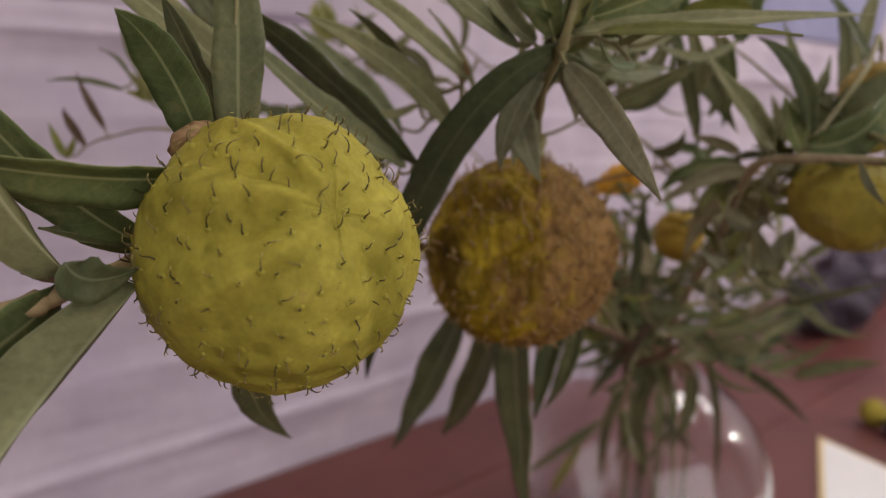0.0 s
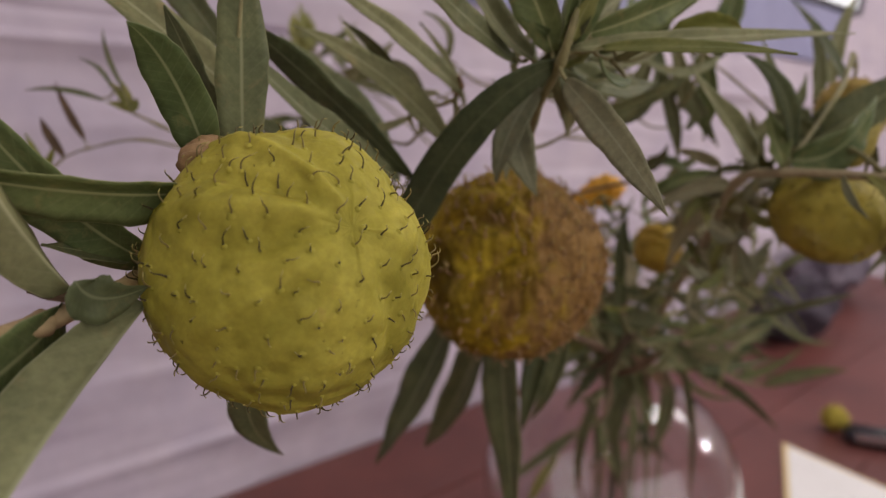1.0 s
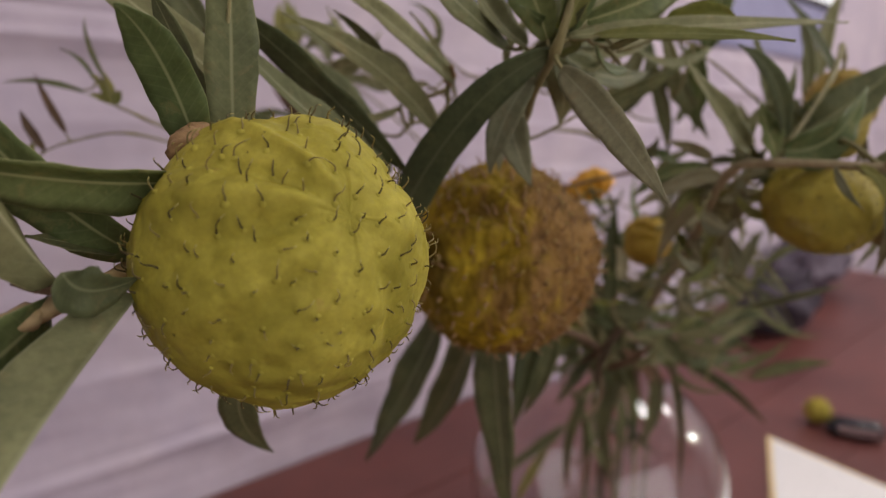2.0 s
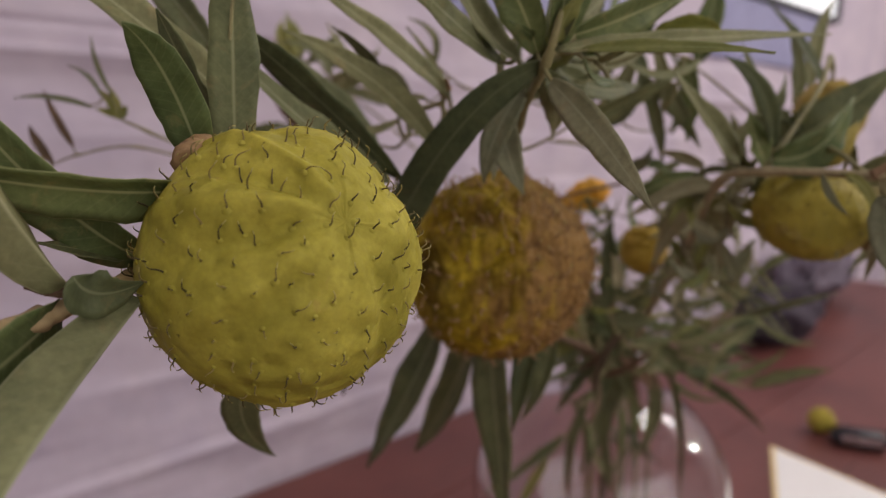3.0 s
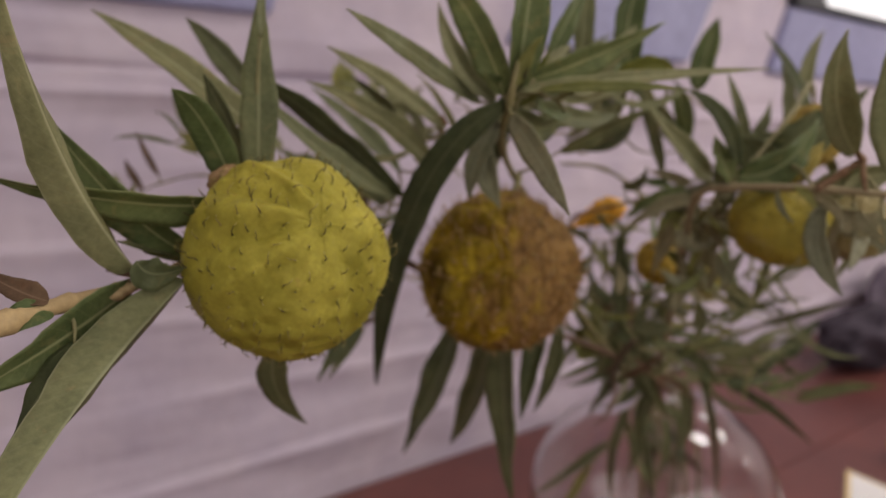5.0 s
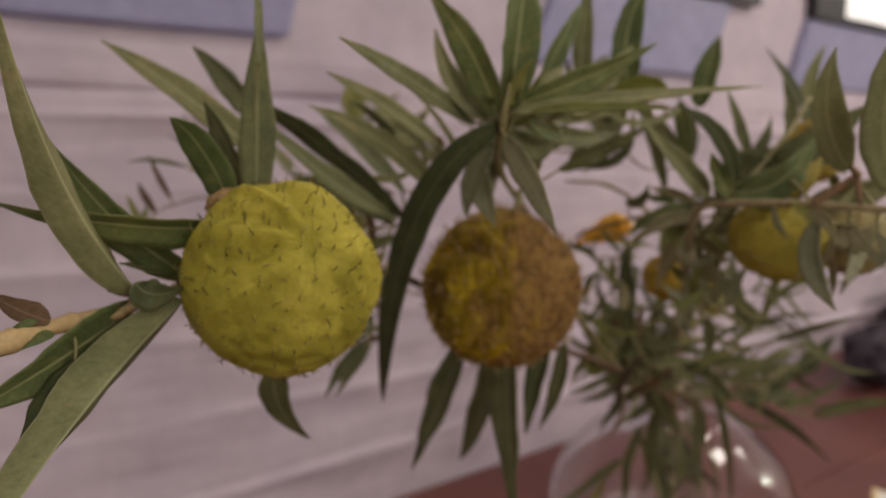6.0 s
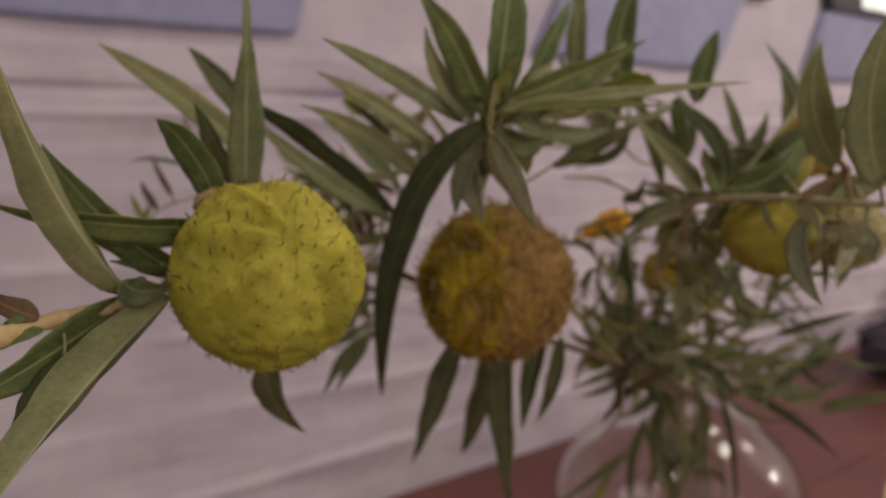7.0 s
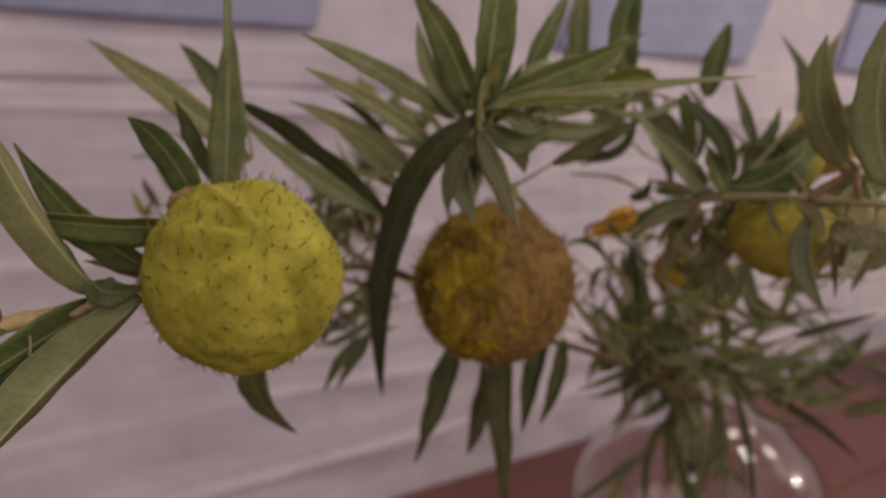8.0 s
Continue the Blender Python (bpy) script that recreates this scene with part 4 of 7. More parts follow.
leaf(branch_b, (0.0723, 0.3659, 1.3039), (0.1014, 0.3651, 1.3072), (0.1085, 0.3711, 1.3362), 0.0095, (0.19, -0.98, -0.05), 1, "d")
leaf(branch_b, (0.1529, 0.4405, 1.2964), (0.1598, 0.4396, 1.3229), (0.1466, 0.4428, 1.3473), 0.0092, (-0.55, -0.84, -0.03), 1, "g")
leaf(branch_b, (0.1054, 0.4041, 1.3446), (0.1177, 0.4015, 1.3359), (0.1242, 0.4013, 1.3221), 0.0113, (0.01, -0.99, 0.13), 0, "d")
leaf(branch_b, (0.0508, 0.3924, 1.3236), (0.0643, 0.3874, 1.3372), (0.0791, 0.387, 1.3494), 0.0091, (-0.30, -0.94, 0.14), 1, "d")
leaf(branch_b, (0.0755, 0.41, 1.3066), (0.0931, 0.4049, 1.3188), (0.1124, 0.4049, 1.3282), 0.0089, (0.15, -0.87, -0.47), 1, "g")
leaf(branch_b, (0.0694, 0.4257, 1.3424), (0.0855, 0.4241, 1.3527), (0.0977, 0.4274, 1.3679), 0.0141, (-0.33, -0.84, 0.42), 1, "d")
leaf(branch_b, (0.0851, 0.3451, 1.3056), (0.0975, 0.3543, 1.3208), (0.106, 0.3693, 1.3398), 0.0116, (-0.32, -0.67, 0.67), 1, "d")
leaf(branch_b, (0.1193, 0.3587, 1.3075), (0.114, 0.3529, 1.3296), (0.1023, 0.3518, 1.3489), 0.0085, (-0.24, -0.94, -0.26), 1, "g")
leaf(branch_b, (0.1101, 0.4377, 1.3161), (0.094, 0.4273, 1.3405), (0.0805, 0.4244, 1.3654), 0.0136, (0.48, -0.88, 0.05), 0, "d")
leaf(branch_b, (0.1291, 0.3431, 1.3308), (0.1025, 0.3289, 1.3229), (0.0805, 0.3239, 1.3361), 0.0063, (0.37, -0.84, 0.40), 1, "g")
leaf(branch_b, (-0.0719, 0.4923, 1.2188), (-0.0841, 0.4896, 1.2276), (-0.0985, 0.49, 1.2337), 0.0089, (-0.21, -0.84, -0.50), 0, "b")
leaf(branch_b, (-0.0715, 0.4212, 1.2762), (-0.0799, 0.4151, 1.2701), (-0.0874, 0.4117, 1.2618), 0.0086, (0.52, -0.86, -0.00), 1, "d")
leaf(branch_b, (-0.0311, 0.4357, 1.2589), (-0.0502, 0.4347, 1.249), (-0.0733, 0.4395, 1.2463), 0.007, (-0.16, -0.95, 0.26), 0, "g")
leaf(branch_b, (-0.1166, 0.4585, 1.2729), (-0.0931, 0.4671, 1.2799), (-0.071, 0.482, 1.2875), 0.0095, (0.30, -0.85, 0.44), 1, "b")
leaf(branch_b, (-0.0768, 0.4702, 1.2435), (-0.0594, 0.4715, 1.2488), (-0.0425, 0.4768, 1.2518), 0.0083, (0.08, -0.91, 0.40), 1, "d")
leaf(branch_b, (-0.0927, 0.5065, 1.2511), (-0.1026, 0.4984, 1.2665), (-0.1073, 0.4963, 1.2847), 0.0078, (-0.35, -0.84, -0.41), 1, "d")
leaf(branch_b, (-0.053, 0.5084, 1.2797), (-0.073, 0.4892, 1.2936), (-0.0899, 0.4781, 1.312), 0.0114, (0.11, -0.78, -0.61), 1, "b")
leaf(branch_b, (-0.0669, 0.4417, 1.2711), (-0.0767, 0.4231, 1.2593), (-0.0895, 0.4099, 1.2505), 0.0051, (0.36, -0.67, 0.64), 1, "d")
leaf(branch_b, (-0.0751, 0.5226, 1.2749), (-0.0966, 0.5031, 1.2781), (-0.1126, 0.4927, 1.2954), 0.0062, (0.25, -0.74, -0.62), 1, "d")
leaf(branch_b, (-0.1055, 0.5039, 1.2783), (-0.0846, 0.4904, 1.2797), (-0.0659, 0.482, 1.2812), 0.011, (-0.41, -0.80, -0.44), 0, "g")
leaf(branch_b, (-0.0579, 0.4967, 1.2349), (-0.0737, 0.4992, 1.2258), (-0.0881, 0.5062, 1.2122), 0.0082, (0.25, -0.73, -0.64), 0, "g")
leaf(branch_b, (-0.0879, 0.4334, 1.2802), (-0.072, 0.4266, 1.2926), (-0.0532, 0.4235, 1.2946), 0.0056, (-0.23, -0.97, -0.10), 1, "d")
leaf(branch_b, (-0.1195, 0.5164, 1.2819), (-0.1012, 0.526, 1.2957), (-0.0801, 0.539, 1.289), 0.0094, (0.50, -0.72, -0.48), 0, "g")
leaf(branch_b, (-0.0983, 0.503, 1.2316), (-0.1037, 0.5096, 1.2539), (-0.1096, 0.5224, 1.2764), 0.0126, (0.85, -0.36, 0.37), 1, "d")
leaf(branch_b, (-0.0667, 0.4259, 1.2672), (-0.0514, 0.4365, 1.2678), (-0.0414, 0.4487, 1.2539), 0.007, (0.27, -0.69, -0.67), 0, "d")
leaf(branch_b, (-0.0718, 0.4665, 1.2404), (-0.0825, 0.4744, 1.2545), (-0.088, 0.4884, 1.2709), 0.0097, (0.68, -0.38, 0.63), 0, "d")
leaf(branch_b, (0.0911, 0.4389, 1.2466), (0.0978, 0.4457, 1.2346), (0.1058, 0.4566, 1.222), 0.0038, (0.25, -0.85, -0.46), 1, "y")
leaf(branch_b, (0.1258, 0.4394, 1.2316), (0.1194, 0.425, 1.2184), (0.1214, 0.4156, 1.2047), 0.0048, (0.13, -0.75, 0.65), 0, "d")
leaf(branch_b, (0.1343, 0.4916, 1.2212), (0.1256, 0.4913, 1.2274), (0.1189, 0.4938, 1.2351), 0.0075, (-0.36, -0.89, -0.26), 0, "g")
leaf(branch_b, (0.1093, 0.4955, 1.2321), (0.1026, 0.4827, 1.2164), (0.1074, 0.4755, 1.2003), 0.0043, (0.24, -0.83, 0.51), 0, "d")
leaf(branch_b, (0.0977, 0.4281, 1.2356), (0.0847, 0.4397, 1.2454), (0.0678, 0.454, 1.2395), 0.0063, (-0.64, -0.76, 0.11), 0, "d")
leaf(branch_b, (0.1131, 0.4591, 1.2286), (0.1231, 0.4695, 1.2314), (0.1324, 0.4841, 1.2362), 0.005, (0.34, -0.51, 0.79), 0, "d")
leaf(branch_b, (0.0986, 0.4218, 1.2593), (0.1068, 0.4311, 1.2475), (0.1195, 0.4456, 1.2381), 0.0046, (0.68, -0.72, -0.14), 0, "d")
leaf(branch_b, (0.0995, 0.452, 1.2049), (0.0917, 0.4486, 1.193), (0.079, 0.4494, 1.1997), 0.0045, (-0.03, -0.85, 0.52), 0, "d")
leaf(branch_b, (0.0943, 0.4231, 1.2301), (0.0892, 0.4328, 1.2166), (0.0921, 0.4476, 1.1998), 0.0073, (-0.76, -0.53, -0.38), 0, "d")
leaf(branch_b, (0.1152, 0.4267, 1.2184), (0.1037, 0.4356, 1.2267), (0.1014, 0.4503, 1.2408), 0.0073, (0.29, -0.57, 0.77), 1, "y")
leaf(branch_b, (0.1175, 0.4773, 1.2337), (0.1286, 0.4726, 1.2418), (0.1334, 0.4712, 1.255), 0.0043, (-0.64, -0.72, 0.27), 0, "g")
leaf(branch_b, (0.1141, 0.489, 1.2326), (0.1131, 0.4712, 1.2188), (0.1194, 0.4592, 1.2071), 0.0081, (-0.67, -0.55, 0.50), 0, "y")
leaf(branch_b, (0.1106, 0.4434, 1.2177), (0.1147, 0.4287, 1.2121), (0.1123, 0.4167, 1.2044), 0.0047, (0.20, -0.43, 0.88), 1, "y")
leaf(branch_b, (0.1127, 0.4368, 1.2547), (0.1192, 0.437, 1.2405), (0.1168, 0.4398, 1.2247), 0.0043, (-0.58, -0.80, -0.16), 1, "g")
leaf(branch_b, (0.0383, 0.2526, 1.3195), (0.045, 0.2496, 1.3286), (0.0531, 0.2507, 1.3425), 0.0076, (0.30, -0.92, -0.27), 0, "y")
leaf(branch_b, (0.038, 0.2527, 1.3195), (0.0422, 0.2502, 1.3304), (0.0465, 0.2514, 1.3442), 0.007, (-0.60, -0.78, 0.17), 0, "y")
leaf(branch_b, (0.0393, 0.2526, 1.3199), (0.0475, 0.2516, 1.3261), (0.0592, 0.2548, 1.3387), 0.0076, (0.34, -0.90, -0.26), 1, "y")
leaf(branch_b, (0.0374, 0.2527, 1.3198), (0.0398, 0.2529, 1.3306), (0.041, 0.2571, 1.3459), 0.0073, (0.19, -0.97, 0.14), 1, "g")
leaf(branch_b, (0.0397, 0.2576, 1.3195), (0.054, 0.2635, 1.3312), (0.077, 0.2752, 1.3451), 0.0108, (0.58, -0.74, -0.34), 1, "g")
leaf(branch_b, (0.0849, 0.2845, 1.3289), (0.0979, 0.2775, 1.3365), (0.1086, 0.2720, 1.3345), 0.0150, (-0.56, -0.79, 0.26), 0, "y")
for k in range(9):
    # young yellow-green shoot: short pointed blades spreading from one bud
    turned_by, high = radians(-70 + 37 * k), 0.55 + 0.25 * math.sin(k * 2.3)
    bud, way = Vector((0.1015, 0.2850, 1.3345)), Vector((math.sin(turned_by), -0.35 + 0.2 * math.cos(k * 1.7), high)).normalized()
    leaf(branch_b, bud, bud + way * 0.0055, bud + way * 0.0105 + Vector((0, 0, -0.001)), 0.0042, (0.2, -0.9, 0.3), k % 2, "y")
leaf(branch_b, (0.0321, 0.251, 1.3126), (0.0231, 0.2511, 1.2966), (0.0198, 0.2556, 1.28), 0.0146, (-0.38, -0.93, 0.01), 1, "p")
leaf(branch_b, (0.0359, 0.2813, 1.3112), (0.0286, 0.2818, 1.2974), (0.0269, 0.286, 1.278), 0.0134, (0.27, -0.94, -0.21), 1, "p")
leaf(branch_b, (0.041, 0.2683, 1.3171), (0.0486, 0.2795, 1.3076), (0.051, 0.2946, 1.2958), 0.0146, (0.38, -0.67, -0.64), 1, "g")
leaf(branch_b, (0.0409, 0.2687, 1.3191), (0.0313, 0.2743, 1.3051), (0.0278, 0.2839, 1.2903), 0.0158, (-0.57, -0.80, -0.16), 0, "d")
leaf(branch_b, (0.0478, 0.2793, 1.3218), (0.0686, 0.2942, 1.3147), (0.0934, 0.3184, 1.3185), 0.0158, (0.65, -0.73, 0.21), 0, "d")
leaf(branch_b, (0.0517, 0.2903, 1.3268), (0.074, 0.3016, 1.3271), (0.1001, 0.3219, 1.3373), 0.0178, (0.36, -0.74, 0.56), 1, "g")
leaf(branch_b, (0.0296, 0.2946, 1.3177), (0.0318, 0.2923, 1.3291), (0.0409, 0.2928, 1.3363), 0.0056, (-0.55, -0.79, 0.26), 1, "g")
leaf(branch_b, (0.0606, 0.2437, 1.3149), (0.0518, 0.2339, 1.3146), (0.0465, 0.2278, 1.3207), 0.0053, (0.77, -0.60, 0.22), 0, "g")
leaf(branch_b, (0.0306, 0.2484, 1.3192), (0.0384, 0.2371, 1.3252), (0.0435, 0.229, 1.3328), 0.0054, (-0.38, -0.69, -0.62), 1, "d")
leaf(branch_b, (0.0593, 0.2579, 1.3255), (0.0515, 0.2679, 1.3281), (0.0449, 0.2819, 1.3346), 0.0057, (-0.82, -0.55, 0.16), 0, "g")
leaf(branch_b, (0.0346, 0.2661, 1.3207), (0.0275, 0.251, 1.309), (0.0159, 0.2413, 1.314), 0.0046, (0.81, -0.55, -0.23), 1, "g")
leaf(branch_b, (0.069, 0.2996, 1.3275), (0.0586, 0.2908, 1.3264), (0.0486, 0.2853, 1.3264), 0.0063, (0.44, -0.67, 0.60), 0, "d")
leaf(branch_b, (0.0396, 0.2489, 1.325), (0.031, 0.2378, 1.3288), (0.0226, 0.2299, 1.3319), 0.0045, (0.62, -0.69, -0.38), 0, "g")
leaf(branch_b, (0.0545, 0.2468, 1.3207), (0.0609, 0.2396, 1.3242), (0.0675, 0.2346, 1.3271), 0.0036, (-0.40, -0.73, -0.55), 1, "g")
leaf(branch_b, (0.0386, 0.2815, 1.3099), (0.0509, 0.2779, 1.3133), (0.0628, 0.2776, 1.3177), 0.0075, (-0.30, -0.78, 0.55), 1, "g")
leaf(branch_b, (0.0551, 0.292, 1.3175), (0.043, 0.2933, 1.3282), (0.0458, 0.3003, 1.3446), 0.0056, (-0.18, -0.96, 0.23), 1, "g")
leaf(branch_b, (-0.0135, 0.3816, 1.3096), (-0.0338, 0.3858, 1.3265), (-0.0484, 0.3982, 1.3503), 0.0102, (0.44, -0.63, 0.64), 1, "g")
leaf(branch_b, (0.0069, 0.4051, 1.3295), (0.0071, 0.4012, 1.3454), (-0.0067, 0.3985, 1.3536), 0.0062, (0.38, -0.92, -0.03), 1, "g")
leaf(branch_b, (0.0127, 0.3249, 1.3051), (0.0042, 0.3135, 1.323), (-0.0075, 0.3066, 1.338), 0.006, (0.75, -0.65, 0.10), 1, "g")
leaf(branch_b, (-0.0592, 0.38, 1.2112), (-0.0653, 0.3676, 1.2009), (-0.0784, 0.3593, 1.2018), 0.007, (0.09, -0.48, 0.87), 1, "d")
leaf(branch_b, (-0.0535, 0.4104, 1.2182), (-0.0642, 0.4015, 1.2), (-0.0657, 0.399, 1.1771), 0.0055, (-0.44, -0.82, 0.36), 1, "d")
leaf(branch_b, (-0.04, 0.3765, 1.2237), (-0.0612, 0.3852, 1.2268), (-0.0853, 0.3995, 1.2288), 0.0047, (-0.42, -0.88, 0.21), 0, "b")
leaf(branch_b, (-0.0667, 0.3883, 1.1823), (-0.0534, 0.3987, 1.1897), (-0.0386, 0.4134, 1.1914), 0.0073, (0.63, -0.76, 0.14), 0, "b")
leaf(branch_b, (-0.081, 0.3716, 1.1898), (-0.0663, 0.3611, 1.2059), (-0.0507, 0.3555, 1.217), 0.0054, (-0.22, -0.93, -0.30), 1, "d")
leaf(branch_b, (-0.0368, 0.4055, 1.2152), (-0.054, 0.392, 1.2144), (-0.0721, 0.3836, 1.2158), 0.008, (0.46, -0.75, -0.48), 1, "b")
leaf(branch_b, (-0.0644, 0.3902, 1.2024), (-0.0539, 0.3842, 1.2203), (-0.0506, 0.3819, 1.2386), 0.0058, (0.24, -0.92, -0.30), 0, "b")
leaf(branch_b, (-0.0821, 0.3858, 1.206), (-0.0734, 0.3868, 1.1982), (-0.0635, 0.3912, 1.1929), 0.0059, (0.04, -0.94, -0.34), 0, "b")
leaf(branch_b, (-0.0417, 0.3525, 1.2142), (-0.0443, 0.3358, 1.2095), (-0.0484, 0.3227, 1.2053), 0.0045, (0.85, -0.31, 0.42), 0, "d")
leaf(branch_b, (-0.0387, 0.3866, 1.2057), (-0.0481, 0.3719, 1.2022), (-0.0595, 0.3616, 1.2038), 0.0056, (0.77, -0.64, 0.05), 1, "d")
leaf(branch_b, (-0.0833, 0.4005, 1.2103), (-0.0766, 0.4121, 1.1996), (-0.0736, 0.4273, 1.1848), 0.0059, (0.23, -0.71, -0.66), 1, "b")
leaf(branch_b, (-0.0601, 0.3461, 1.2192), (-0.0521, 0.3504, 1.2245), (-0.0443, 0.3571, 1.2287), 0.0069, (0.17, -0.77, 0.61), 0, "g")
leaf(branch_b, (-0.006, 0.3207, 1.2932), (-0.0138, 0.3312, 1.3214), (-0.0461, 0.3398, 1.3173), 0.0069, (-0.31, -0.93, 0.21), 1, "g")
leaf(branch_b, (-0.0141, 0.2962, 1.311), (-0.0222, 0.2825, 1.3246), (-0.0343, 0.2724, 1.3335), 0.0077, (-0.12, -0.63, -0.77), 1, "g")
leaf(branch_b, (-0.0099, 0.3139, 1.3012), (-0.0341, 0.3148, 1.2963), (-0.051, 0.3256, 1.3163), 0.0069, (0.05, -0.73, 0.69), 1, "g")
leaf(branch_b, (0.0017, 0.3983, 1.3072), (-0.0156, 0.3925, 1.3123), (-0.0263, 0.3934, 1.3277), 0.0059, (0.10, -0.99, -0.10), 1, "g")
leaf(branch_b, (0.0014, 0.3345, 1.3115), (-0.0134, 0.3287, 1.3116), (-0.0275, 0.3276, 1.318), 0.0057, (0.30, -0.86, 0.42), 1, "p")

# withered narrow leaves crowded on the twig behind the large fruit
rng = random.Random(41)
for k in range(22):
    at = Vector((-0.0735, 0.3850, 1.2681)) + Vector((rng.uniform(-0.022, 0.03), rng.uniform(-0.02, 0.03), rng.uniform(-0.016, 0.016)))
    way = Vector((rng.uniform(-1.0, 0.2), rng.uniform(-0.4, 0.4), rng.uniform(-0.2, 0.8))).normalized()
    long = rng.uniform(0.016, 0.034)
    leaf(branch_b, at, at + way * long * 0.5 + Vector((0, 0, 0.002)), at + way * long, rng.uniform(0.004, 0.009), (0.3, -0.8, 0.4), k % 2, "bpdgp"[k % 5])

# leaves of branch_c: base, middle, tip, width, facing, side, colour
leaf(branch_c, (0.1563, 0.4131, 1.3363), (0.1626, 0.4175, 1.3608), (0.1717, 0.428, 1.3822), 0.0216, (-0.36, -0.85, 0.40), 0, "g")
leaf(branch_c, (0.1479, 0.306, 1.292), (0.1368, 0.2971, 1.3151), (0.1185, 0.2923, 1.3283), 0.0133, (0.39, -0.92, -0.04), 0, "d")
leaf(branch_c, (0.1381, 0.3145, 1.2862), (0.1209, 0.3064, 1.302), (0.1027, 0.3054, 1.3237), 0.0169, (0.42, -0.89, 0.19), 1, "g")
leaf(branch_c, (0.2092, 0.3758, 1.3203), (0.2066, 0.4016, 1.3477), (0.2027, 0.4372, 1.3746), 0.0089, (-0.09, -0.67, 0.74), 0, "d")
leaf(branch_c, (0.2179, 0.4073, 1.3226), (0.2185, 0.4071, 1.3479), (0.2308, 0.4143, 1.372), 0.0136, (0.13, -0.99, 0.11), 1, "g")
leaf(branch_c, (0.1802, 0.2593, 1.2988), (0.1658, 0.2473, 1.3218), (0.167, 0.2434, 1.3469), 0.0217, (0.11, -0.95, -0.28), 0, "p")
leaf(branch_c, (0.194, 0.2497, 1.2918), (0.1811, 0.2327, 1.3226), (0.1861, 0.2262, 1.3567), 0.0297, (0.01, -0.94, -0.34), 0, "p")
leaf(branch_c, (0.1478, 0.3055, 1.2879), (0.1705, 0.31, 1.293), (0.1919, 0.323, 1.315), 0.0268, (0.33, -0.94, 0.07), 0, "g")
leaf(branch_c, (0.1451, 0.3049, 1.2852), (0.1393, 0.3042, 1.2963), (0.1369, 0.3067, 1.3072), 0.0152, (0.24, -0.96, 0.17), 0, "g")
leaf(branch_c, (0.1739, 0.3704, 1.3027), (0.1668, 0.3698, 1.325), (0.1622, 0.374, 1.3428), 0.0101, (0.20, -0.97, 0.15), 0, "d")
leaf(branch_c, (0.1723, 0.3702, 1.3027), (0.1814, 0.3706, 1.3137), (0.1869, 0.3746, 1.328), 0.0101, (0.29, -0.96, 0.00), 1, "g")
leaf(branch_c, (0.1762, 0.3181, 1.2856), (0.1855, 0.3183, 1.294), (0.1947, 0.322, 1.3042), 0.0158, (0.14, -0.99, 0.07), 1, "o")
leaf(branch_c, (0.1704, 0.2609, 1.2773), (0.1617, 0.2428, 1.2604), (0.1665, 0.2314, 1.244), 0.0149, (-0.73, -0.47, 0.50), 1, "p")
leaf(branch_c, (0.1841, 0.2769, 1.2734), (0.1913, 0.271, 1.2689), (0.1993, 0.2686, 1.2765), 0.0195, (-0.42, -0.87, -0.26), 1, "p")
leaf(branch_c, (0.1769, 0.2974, 1.2812), (0.2, 0.2926, 1.2878), (0.2197, 0.2924, 1.2901), 0.0203, (-0.02, -0.92, -0.40), 1, "g")
leaf(branch_c, (0.1465, 0.3635, 1.2663), (0.1352, 0.3684, 1.2561), (0.1245, 0.3768, 1.2248), 0.0203, (-0.71, -0.69, 0.15), 1, "p")
leaf(branch_c, (0.1561, 0.3648, 1.2694), (0.158, 0.3702, 1.2525), (0.1514, 0.3793, 1.2243), 0.0219, (-0.62, -0.76, -0.18), 1, "p")
leaf(branch_c, (0.1433, 0.3644, 1.276), (0.1214, 0.3643, 1.2713), (0.1064, 0.369, 1.2595), 0.0127, (-0.33, -0.78, 0.53), 0, "g")
leaf(branch_c, (0.1657, 0.3653, 1.266), (0.1571, 0.3619, 1.26), (0.1337, 0.3623, 1.2665), 0.0152, (0.08, -0.81, 0.58), 1, "p")
leaf(branch_c, (0.138, 0.3384, 1.273), (0.1227, 0.3452, 1.2694), (0.1021, 0.3555, 1.2546), 0.0127, (-0.56, -0.69, 0.46), 1, "p")
leaf(branch_c, (0.1382, 0.3891, 1.3368), (0.1423, 0.3828, 1.3145), (0.1402, 0.382, 1.2923), 0.0165, (-0.75, -0.66, 0.07), 0, "g")
leaf(branch_c, (0.1225, 0.4084, 1.3317), (0.1303, 0.4009, 1.3051), (0.1348, 0.4, 1.2786), 0.0127, (-0.72, -0.70, -0.06), 1, "g")
leaf(branch_c, (0.1282, 0.3977, 1.3278), (0.1359, 0.3873, 1.3114), (0.1483, 0.3816, 1.2892), 0.0165, (-0.75, -0.65, -0.12), 1, "g")
leaf(branch_c, (0.2041, 0.3957, 1.3122), (0.2065, 0.4014, 1.3352), (0.2049, 0.4134, 1.3591), 0.0114, (0.07, -0.93, 0.35), 1, "g")
leaf(branch_c, (0.2204, 0.5223, 1.2408), (0.2288, 0.5298, 1.2273), (0.2426, 0.5427, 1.2151), 0.0097, (0.54, -0.82, -0.19), 1, "g")
leaf(branch_c, (0.1831, 0.481, 1.2377), (0.2145, 0.4792, 1.2343), (0.2126, 0.4766, 1.2015), 0.0105, (0.42, -0.79, 0.44), 1, "g")
leaf(branch_c, (0.1726, 0.5084, 1.2126), (0.1551, 0.5145, 1.2318), (0.1608, 0.5298, 1.2579), 0.0124, (0.52, -0.71, 0.47), 0, "g")
